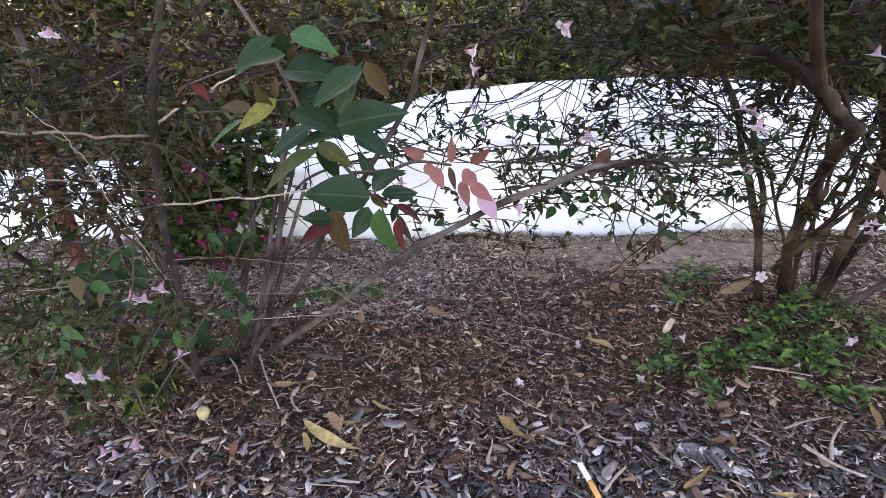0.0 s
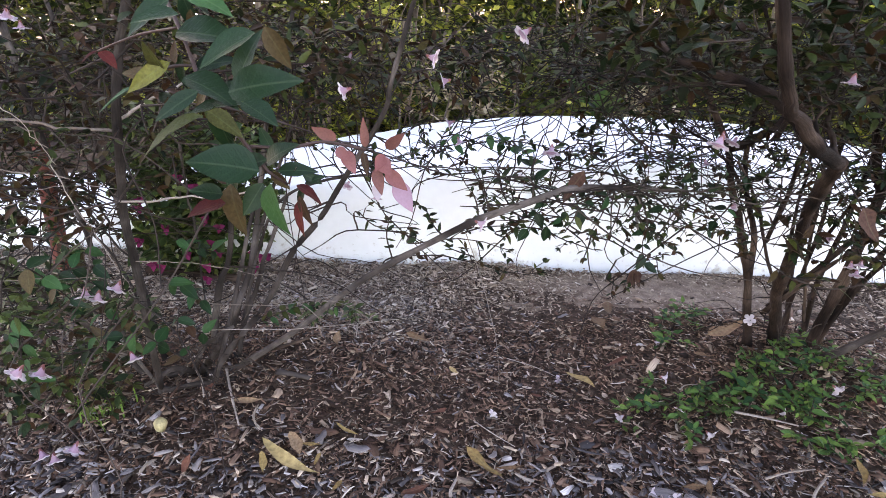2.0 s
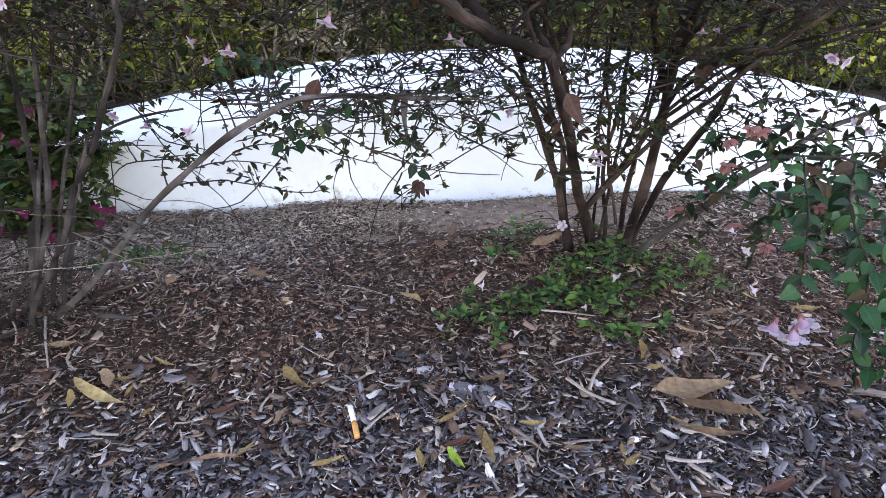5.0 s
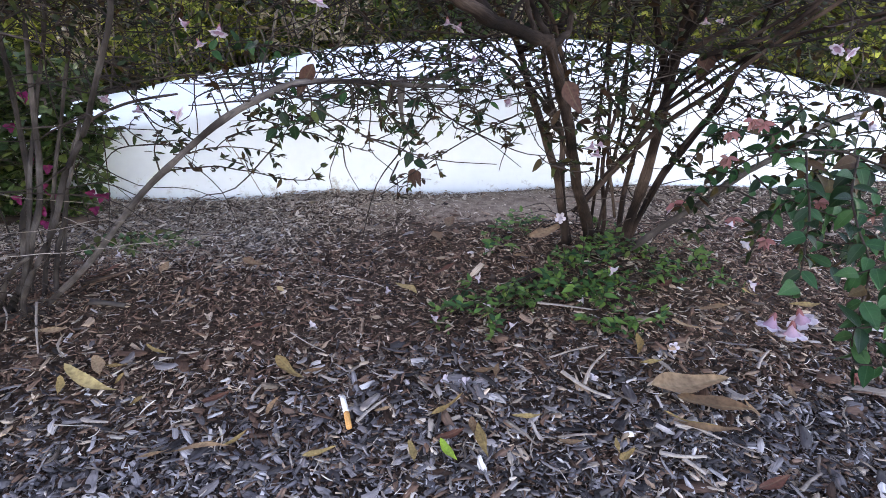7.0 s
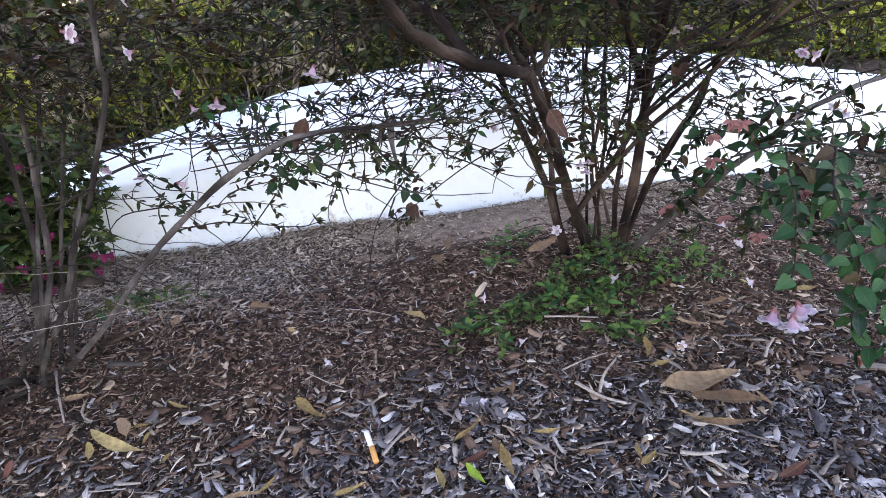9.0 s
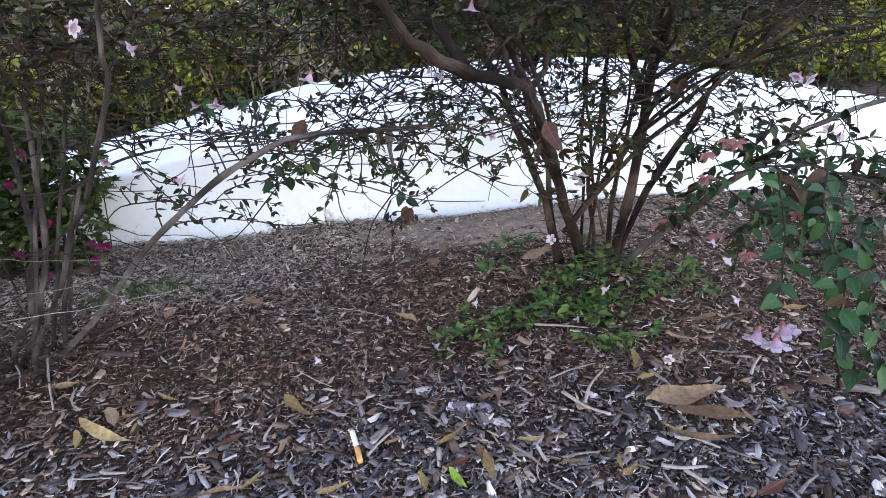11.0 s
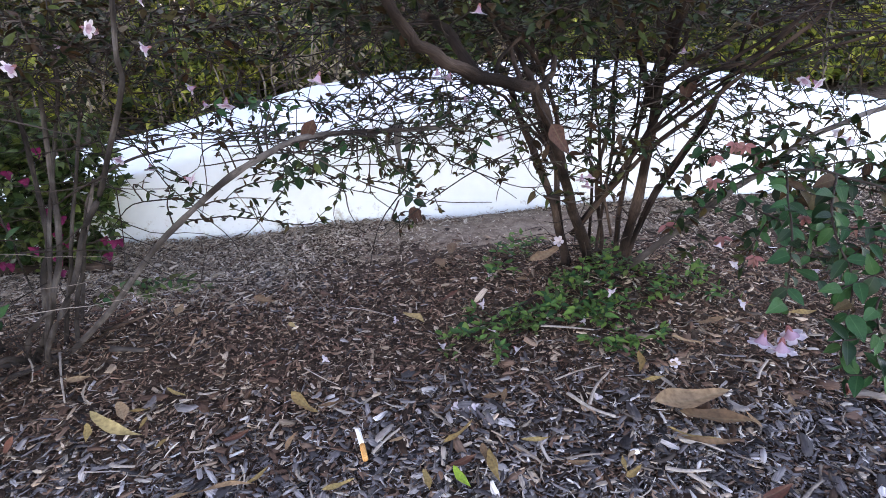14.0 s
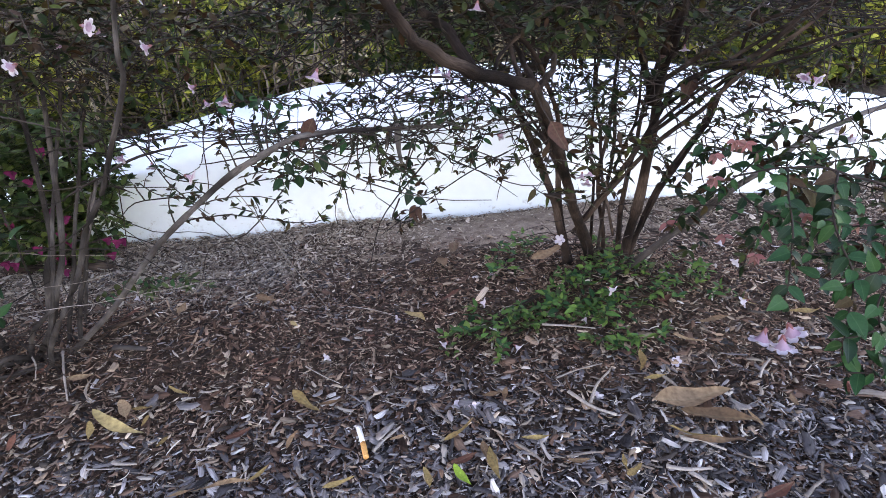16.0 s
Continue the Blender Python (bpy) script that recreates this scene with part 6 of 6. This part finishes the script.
def strap_plant(x, y, n, length):
    root = thing("strap_leaf_plant", "clump of long narrow arching green leaves", "plant", "strap leaf clumps")
    g = float(swell(x, y))
    for k in range(n):
        a = RNG.uniform(0, 6.28)
        ln = length * RNG.uniform(0.6, 1.1)
        lean = RNG.uniform(0.25, 0.8)
        pts = np.array([(x + math.cos(a) * ln * lean * s**1.6, y + math.sin(a) * ln * lean * s**1.6, g + ln * (s - 0.45 * lean * s**2.4)) for s in np.linspace(0, 1, 7)])
        side_way = np.array([-math.sin(a), math.cos(a), 0])
        w = 0.011 * (1 - np.linspace(0, 1, 7) ** 2.5) + 0.0006
        v = np.concatenate([[p - side_way * q, p + side_way * q + (0, 0, 0.002)] for p, q in zip(pts, w)])
        part("strap_leaf", mesh_of("strap_leaf", v, [(2 * i, 2 * i + 1, 2 * i + 3, 2 * i + 2) for i in range(6)], STRAP_LEAF, True), root)


for x, y in ((-0.25, 2.35), (0.1, 2.4), (0.4, 2.3), (0.75, 2.42), (-0.6, 2.3)):
    strap_plant(x, y, 22, 0.5)



def bed_cover(n, ys, height, seed):
    """A low mat of leaves over the soil of the raised bed."""
    r = np.random.default_rng(seed)
    x, y = r.uniform(-2.4, 2.9, n), r.uniform(*ys, n)
    z = swell(x, y) + height * r.random(n) * (0.55 + 0.45 * np.sin(5.1 * x + 2 * np.sin(3 * y)))
    way = np.stack([r.normal(0, 1, n), r.normal(0, 1, n), r.normal(0.2, 0.5, n)], -1)
    up = np.stack([r.normal(0, 0.4, n), r.normal(-0.2, 0.4, n), np.ones(n)], -1)
    return [(*p, *w, *u, q) for p, w, u, q in zip(np.stack([x, y, z], -1), way, up, r.uniform(0.03, 0.06, n))]


cover = thing("bed_cover", "low mat of green and yellow-green leaves over the raised bed", "ground cover", kind="stuff")
foliage(HEDGE_LEAF, bed_cover(9000, (2.06, 3.6), 0.2, 31), *LEAF_FAR, cover)
foliage(SUNLIT_LEAF, bed_cover(6000, (2.15, 3.6), 0.26, 32), *LEAF_FAR, cover)

def sunny_clump(x, y, high, wide, n, mat, label, shape, size):
    """A loose clump of narrow leaves on thin upright stalks."""
    b = Bush("bed_plant", label, "plant", "plants in the raised bed")
    b.coarse = True
    g = float(swell(x, y))
    for k in range(6):
        q, w = x + RNG.normal(0, 0.4 * wide), y + RNG.normal(0, 0.06)
        b.stem([(q, w, g - 0.01), (q + RNG.normal(0, 0.03), w, g + 0.5 * high), (q + RNG.normal(0, 0.08), w, g + high)], 0.004, 0.002, TRUNK, sides=5)
    b.fill((x, y, g + 0.5 * high), (wide, 0.1, 0.5 * high), n, size, [mat], ((1,), (1,)), 0.6, spacing=0.5 * size, thin=0.0014, start=0.1)
    b.finish(shape=shape)


SUN_PAINTED, STALKS = "plant with narrow leaves in the raised bed, sunlight painted as yellow-green", "dry straw-coloured stalks and leaves in the raised bed"
for x, y, high, wide in ((-0.5, 2.14, 0.36, 0.15), (-0.68, 2.2, 0.42, 0.13), (-0.36, 2.2, 0.48, 0.13), (0.05, 2.3, 0.4, 0.1), (1.62, 2.14, 0.2, 0.22), (1.95, 2.16, 0.26, 0.24), (1.35, 2.25, 0.24, 0.15), (0.85, 2.3, 0.34, 0.12), (-1.0, 2.2, 0.36, 0.12)):
    sunny_clump(x, y, high, wide, 130, SUNLIT_LEAF, SUN_PAINTED, LEAF_NARROW if x < 1 else LEAF_ROUND, 0.036)
for x, y, high, wide in ((-0.18, 2.16, 0.4, 0.12), (0.0, 2.2, 0.34, 0.1), (0.55, 2.2, 0.3, 0.12), (-0.85, 2.2, 0.3, 0.1)):
    sunny_clump(x, y, high, wide, 45, STRAW, STALKS, LEAF_NARROW, 0.05)

far_rng = np.random.default_rng(44)
far_rows = []
for k in range(7000):
    x, y = far_rng.uniform(-13, 13), far_rng.uniform(8.6, 9.6)
    far_rows.append((x, y, 3.2 * far_rng.random() * (0.75 + 0.25 * math.sin(1.7 * x)), *far_rng.normal(0, 1, 3), *(far_rng.normal(0, 0.4, 3) + (0, -0.5, 1)), far_rng.uniform(0.2, 0.4)))
far_hedge = thing("far_hedge", "long dark green hedge closing the garden behind", "hedge", kind="stuff")
foliage(HEDGE_LEAF, far_rows, *LEAF_FAR, far_hedge)

# ---- rusty post by the wall ----
v, f = tube(curve_points([(-1.05, 1.42, -0.02), (-1.05, 1.42, 0.2), (-1.045, 1.42, 0.3), (-1.042, 1.42, 0.36)], 4), 0.019, 0.018, 14)
thing("post", "rust-red round post in front of the white wall", "post", data=mesh_of("post", v, f, RUST, True))

# ---- strip of weathered timber at the foot of the climber ----
strip = bmesh.new()
bmesh.ops.create_cube(strip, size=1.0)
for vert in strip.verts:
    vert.co = (vert.co.x * 0.26, vert.co.y * 0.016 * (1.15 if vert.co.x > 0 else 0.8), vert.co.z * 0.034 * (0.9 if vert.co.x > 0 else 1.1))
bmesh.ops.bevel(strip, geom=list(strip.edges), offset=0.003, segments=2, affect="EDGES")
me = bpy.data.meshes.new("timber_strip")
strip.to_mesh(me)
strip.free()
me.materials.append(BARK)
ob = thing("timber_strip", "weathered brown timber strip lying at the wall foot", "timber", data=me, at=(-0.7, 1.38, 0.018))
ob.rotation_euler = (0.1, 0.02, -0.05)

# ---- things lying on the mulch ----


def lying_leaf(x0, y0, x1, y1, mat, width, label, lift=0.008, shape=0, curl=0.0):
    width = width * (0.72 if lift < 0.017 else 0.85)
    lift += 0.012
    z0, z1 = float(swell(x0, y0)) + lift, float(swell(x1, y1)) + lift
    ob = leaf_part(None, (x0, y0, z0), (x1, y1, z1 + curl), mat, width, up=(0.1 * RNG.normal(), -0.1, 1), name="fallen_leaf", shape=3 + int(1000 * abs(x0 + y1)) % 7)
    return tagged(ob, label, "leaf", "fallen leaves")


YEL, TAN, RED = "yellowed dry leaf lying on the mulch", "tan dry leaf lying on the mulch", "reddish brown dry leaf lying on the mulch"
lying_leaf(-0.077, 0.812, -0.027, 0.750, DRY_YELLOW, 0.30, YEL, 0.013, 2)
lying_leaf(-0.379, 0.794, -0.285, 0.741, DRY_YELLOW, 0.24, YEL, 0.009, 0)
lying_leaf(-0.326, 0.794, -0.287, 0.794, DRY_YELLOW, 0.20, YEL, 0.009, 0)
lying_leaf(-0.291, 0.780, -0.295, 0.754, DRY_YELLOW, 0.35, YEL, 0.011, 1)
lying_leaf(-0.342, 0.807, -0.317, 0.765, DRY_TAN, 0.55, TAN, 0.013, 2)
lying_leaf(-0.373, 0.767, -0.362, 0.733, DRY_YELLOW, 0.45, YEL, 0.011, 1)
lying_leaf(-0.253, 0.741, -0.264, 0.717, DRY_YELLOW, 0.40, YEL, 0.009, 0)
lying_leaf(-0.169, 0.723, -0.128, 0.738, DRY_RED, 0.40, RED, 0.013, 2)
lying_leaf(-0.109, 0.891, -0.134, 0.872, DRY_RED, 0.45, RED, 0.013, 2)
lying_leaf(-0.442, 0.857, -0.395, 0.860, DRY_TAN, 0.40, TAN, 0.009, 0)
lying_leaf(-0.489, 0.866, -0.480, 0.889, DRY_RED, 0.50, RED, 0.011, 1)
lying_leaf(-0.036, 0.775, 0.010, 0.776, DRY_TAN, 0.20, TAN, 0.013, 2)
lying_leaf(-0.075, 0.696, -0.057, 0.726, DRY_TAN, 0.30, TAN, 0.011, 1)
lying_leaf(0.077, 0.677, 0.102, 0.675, DRY_TAN, 0.40, TAN, 0.009, 0)
lying_leaf(-0.466, 0.721, -0.466, 0.749, DRY_RED, 0.60, RED, 0.009, 0)
lying_leaf(-0.121, 0.642, -0.095, 0.669, DRY_YELLOW, 0.30, YEL, 0.009, 0)
lying_leaf(-0.015, 0.611, 0.031, 0.614, DRY_YELLOW, 0.30, YEL, 0.009, 0)
lying_leaf(-0.230, 0.631, -0.184, 0.642, DRY_TAN, 0.14, TAN, 0.009, 0)
lying_leaf(-0.199, 0.636, -0.101, 0.633, DRY_TAN, 0.10, TAN, 0.009, 0)
lying_leaf(-0.152, 0.641, -0.120, 0.657, DRY_TAN, 0.16, TAN, 0.013, 2)
lying_leaf(0.122, 0.617, 0.127, 0.574, DRY_YELLOW, 0.35, YEL, 0.009, 0)
lying_leaf(0.153, 0.653, 0.201, 0.681, DRY_YELLOW, 0.20, YEL, 0.013, 2)
lying_leaf(0.215, 0.633, 0.219, 0.569, DRY_YELLOW, 0.28, YEL, 0.011, 1)
lying_leaf(0.207, 0.644, 0.208, 0.609, DRY_TAN, 0.40, TAN, 0.009, 0)
lying_leaf(0.157, 0.612, 0.197, 0.622, DRY_RED, 0.42, RED, 0.009, 0)
lying_leaf(0.260, 0.636, 0.303, 0.634, DRY_YELLOW, 0.25, YEL, 0.013, 2)
lying_leaf(0.220, 0.736, 0.255, 0.731, DRY_TAN, 0.35, TAN, 0.011, 1)
lying_leaf(0.261, 0.744, 0.253, 0.714, DRY_TAN, 0.40, TAN, 0.009, 0)
lying_leaf(0.314, 0.597, 0.346, 0.592, DRY_TAN, 0.40, TAN, 0.011, 1)
lying_leaf(0.385, 0.565, 0.412, 0.582, DRY_YELLOW, 0.45, YEL, 0.011, 1)
lying_leaf(0.393, 0.600, 0.389, 0.572, DRY_YELLOW, 0.30, YEL, 0.009, 0)
lying_leaf(0.487, 0.782, 0.471, 0.738, DRY_YELLOW, 0.35, YEL, 0.009, 0)
lying_leaf(0.469, 0.724, 0.511, 0.727, DRY_YELLOW, 0.25, YEL, 0.013, 2)
lying_leaf(0.474, 0.641, 0.540, 0.613, DRY_YELLOW, 0.13, YEL, 0.013, 2)
lying_leaf(0.617, 0.634, 0.606, 0.665, DRY_TAN, 0.30, TAN, 0.011, 1)
lying_leaf(0.690, 0.666, 0.693, 0.692, DRY_TAN, 0.60, TAN, 0.011, 1)
lying_leaf(0.547, 0.520, 0.596, 0.533, DRY_RED, 0.42, RED, 0.011, 1)
lying_leaf(0.113, 1.031, 0.151, 0.965, DRY_YELLOW, 0.35, YEL, 0.011, 1)
lying_leaf(0.185, 1.030, 0.233, 1.050, DRY_RED, 0.30, RED, 0.011, 1)
lying_leaf(-0.189, 1.125, -0.140, 1.100, DRY_TAN, 0.45, TAN, 0.013, 2)
lying_leaf(-0.173, 1.094, -0.154, 1.146, DRY_TAN, 0.35, TAN, 0.009, 0)
lying_leaf(0.199, 1.211, 0.208, 1.152, DRY_TAN, 0.60, TAN, 0.011, 1)
lying_leaf(0.245, 1.269, 0.229, 1.192, DRY_TAN, 0.40, TAN, 0.011, 1)
lying_leaf(0.341, 1.033, 0.372, 1.004, DRY_TAN, 0.50, TAN, 0.009, 0)
lying_leaf(0.039, 0.959, 0.057, 0.944, DRY_RED, 0.50, RED, 0.009, 0)
lying_leaf(-0.103, 1.012, -0.087, 0.990, DRY_YELLOW, 0.50, YEL, 0.013, 2)
lying_leaf(-0.170, 0.972, -0.158, 0.990, DRY_RED, 0.40, RED, 0.011, 1)
lying_leaf(0.616, 0.838, 0.676, 0.850, DRY_TAN, 0.30, TAN, 0.009, 0)
lying_leaf(0.554, 0.809, 0.602, 0.794, DRY_TAN, 0.25, TAN, 0.009, 0)
lying_leaf(-0.421, 0.995, -0.379, 1.054, DRY_RED, 0.18, RED, 0.013, 2)
lying_leaf(0.730, 0.909, 0.756, 0.895, DRY_YELLOW, 0.30, YEL, 0.011, 1)
lying_leaf(0.817, 0.891, 0.879, 0.890, DRY_YELLOW, 0.30, YEL, 0.013, 2)
lying_leaf(-0.316, 1.085, -0.308, 1.018, DRY_TAN, 0.30, TAN, 0.009, 0)
lying_leaf(0.560, 0.877, 0.589, 0.894, DRY_RED, 0.50, RED, 0.013, 2)
lying_leaf(-0.278, 0.838, -0.242, 0.820, DRY_YELLOW, 0.25, YEL, 0.009, 0)
lying_leaf(-0.547, 0.932, -0.525, 0.944, DRY_TAN, 0.30, TAN, 0.011, 1)
lying_leaf(0.467, 0.675, 0.589, 0.685, DRY_TAN, 0.42, "large tan dry leaf with brown spots", 0.018, 0)
lying_leaf(0.500, 0.660, 0.601, 0.630, DRY_TAN, 0.32, "large tan dry leaf with brown spots", 0.018, 1)
lying_leaf(0.374, 1.063, 0.460, 1.104, DRY_TAN, 0.35, "large tan dry leaf with brown spots", 0.018, 2)
lying_leaf(0.486, 0.628, 0.578, 0.612, DRY_TAN, 0.16, TAN, 0.012)
lying_leaf(0.162, 0.606, 0.180, 0.568, FALLEN_GREEN, 0.42, "fresh yellow-green leaf lying on the mulch", 0.014)

cig = thing("cigarette_end", "white cigarette end with an orange cork tip", "cigarette end")
cg = float(swell(0.036, 0.68))
v, f = tube(np.linspace((0.031, 0.717, cg + 0.02), (0.038, 0.685, cg + 0.019), 5), 0.004, 0.0038, 14, 0.02)
part("paper", mesh_of("paper", v, f, PAPER, True), cig, "white creased paper")
v, f = tube(np.linspace((0.038, 0.685, cg + 0.019), (0.043, 0.657, cg + 0.018), 5), 0.0041, 0.004, 14, 0.01)
part("filter", mesh_of("filter", v, f, CORK, True), cig, "orange cork-coloured filter")


def stick(x0, y0, x1, y1, r, mat=DRY_TWIG, bend=0.004, lift=0.018, label="thin pale dry stick lying on the mulch"):
    a, b = np.array((x0, y0, float(swell(x0, y0)) + lift)), np.array((x1, y1, float(swell(x1, y1)) + lift))
    c = curve_points([a, (a + b) / 2 + RNG.normal(0, bend, 3) * (1, 1, 0.3), b], 5)
    v, f = tube(c, r, r * 0.6, 6, 0.1, int(1000 * abs(x0)))
    v = v * (1, 1, 0.55) + (0, 0, 0.45 * a[2])
    thing("stick", label, "stick", "sticks on the mulch", data=mesh_of("stick", v, f, mat, True))


stick(0.351, 0.718, 0.406, 0.662, 0.0042)
stick(0.053, 0.666, 0.094, 0.705, 0.0030)
stick(0.377, 0.691, 0.429, 0.753, 0.0028)
stick(0.498, 0.740, 0.521, 0.697, 0.0036)
stick(0.317, 0.606, 0.370, 0.608, 0.0026)
stick(0.447, 0.582, 0.506, 0.572, 0.0042)
stick(0.474, 0.571, 0.493, 0.547, 0.0038)
stick(0.252, 0.634, 0.285, 0.592, 0.0028)
stick(0.340, 0.747, 0.419, 0.764, 0.0020)
stick(-0.319, 0.702, -0.284, 0.694, 0.0040)
stick(-0.227, 0.830, -0.198, 0.831, 0.0030)
stick(-0.055, 0.661, -0.040, 0.636, 0.0030)
stick(-0.100, 0.729, -0.090, 0.765, 0.0028)
stick(0.142, 0.732, 0.170, 0.689, 0.0028)
stick(0.601, 0.515, 0.643, 0.538, 0.0030)
stick(0.666, 0.729, 0.711, 0.773, 0.0026)
stick(0.350, 0.876, 0.433, 0.842, 0.0030)
stick(-0.477, 0.931, -0.415, 0.802, 0.0022)
stick(-0.523, 0.921, -0.486, 0.855, 0.0018)
stick(-0.063, 0.876, -0.002, 0.822, 0.0012)
stick(0.009, 1.080, 0.099, 1.020, 0.0012)
stick(-0.283, 1.083, -0.312, 1.275, 0.0012)
stick(-0.351, 0.688, -0.301, 0.686, 0.0016)
stick(0.488, 0.626, 0.541, 0.599, 0.0030)
stick(0.556, 0.597, 0.591, 0.572, 0.0020)
stick(0.287, 0.941, 0.321, 0.952, 0.0014)
stick(-0.395, 0.93, -0.337, 0.924, 0.0075, BARK_GREY, label="short thick grey piece of branch on the mulch")
stick(-0.43, 0.985, -0.365, 1.045, 0.0055, BARK, label="dark brown broken stick on the mulch")

for x, y in ((0.395, 0.708), (0.181, 0.732), (0.208, 0.723), (0.423, 0.868), (0.543, 0.766), (0.099, 1.020), (-0.435, 1.148), (1.011, 1.073), (-0.031, 0.903)):
    ob = flower(None, (x, y, float(swell(x, y)) + 0.012), (RNG.normal(), RNG.normal(), 0.25), 0.5, PETAL_WHITE, False, "fallen_flower")
    tagged(ob, "small white fallen flower on the mulch", "flower", "fallen flowers")

pod = bmesh.new()
bmesh.ops.create_uvsphere(pod, u_segments=16, v_segments=10, radius=0.0095)
for vert in pod.verts:
    vert.co.z *= 1.25
    vert.co.x *= 1 + 0.1 * math.sin(4 * vert.co.z / 0.012)
me = bpy.data.meshes.new("seed_pod")
pod.to_mesh(me)
pod.free()
me.materials.append(NUT)
thing("seed_pod", "small pale yellow-green seed pod on the mulch", "seed pod", data=me, at=(-0.53, 0.8, float(swell(-0.53, 0.8)) + 0.016))

tuft = thing("grass_tuft", "small bright green grass tuft in the mulch", "grass")
for k in range(46):
    x, y = -0.64 + RNG.normal(0, 0.022), 0.842 + RNG.normal(0, 0.018)
    a, ln = RNG.uniform(0, 6.28), RNG.uniform(0.025, 0.06)
    g0 = float(swell(x, y))
    pts = np.array([(x + math.cos(a) * ln * 0.6 * s * s, y + math.sin(a) * ln * 0.6 * s * s, g0 + ln * (s - 0.3 * s * s)) for s in (0, 0.35, 0.7, 1)])
    sw = np.array([-math.sin(a), math.cos(a), 0])
    v = np.concatenate([[p - sw * q, p + sw * q] for p, q in zip(pts, (0.0014, 0.0013, 0.0009, 0.0001))])
    part("blade", mesh_of("blade", v, [(2 * i, 2 * i + 1, 2 * i + 3, 2 * i + 2) for i in range(3)], GRASS, True), tuft)
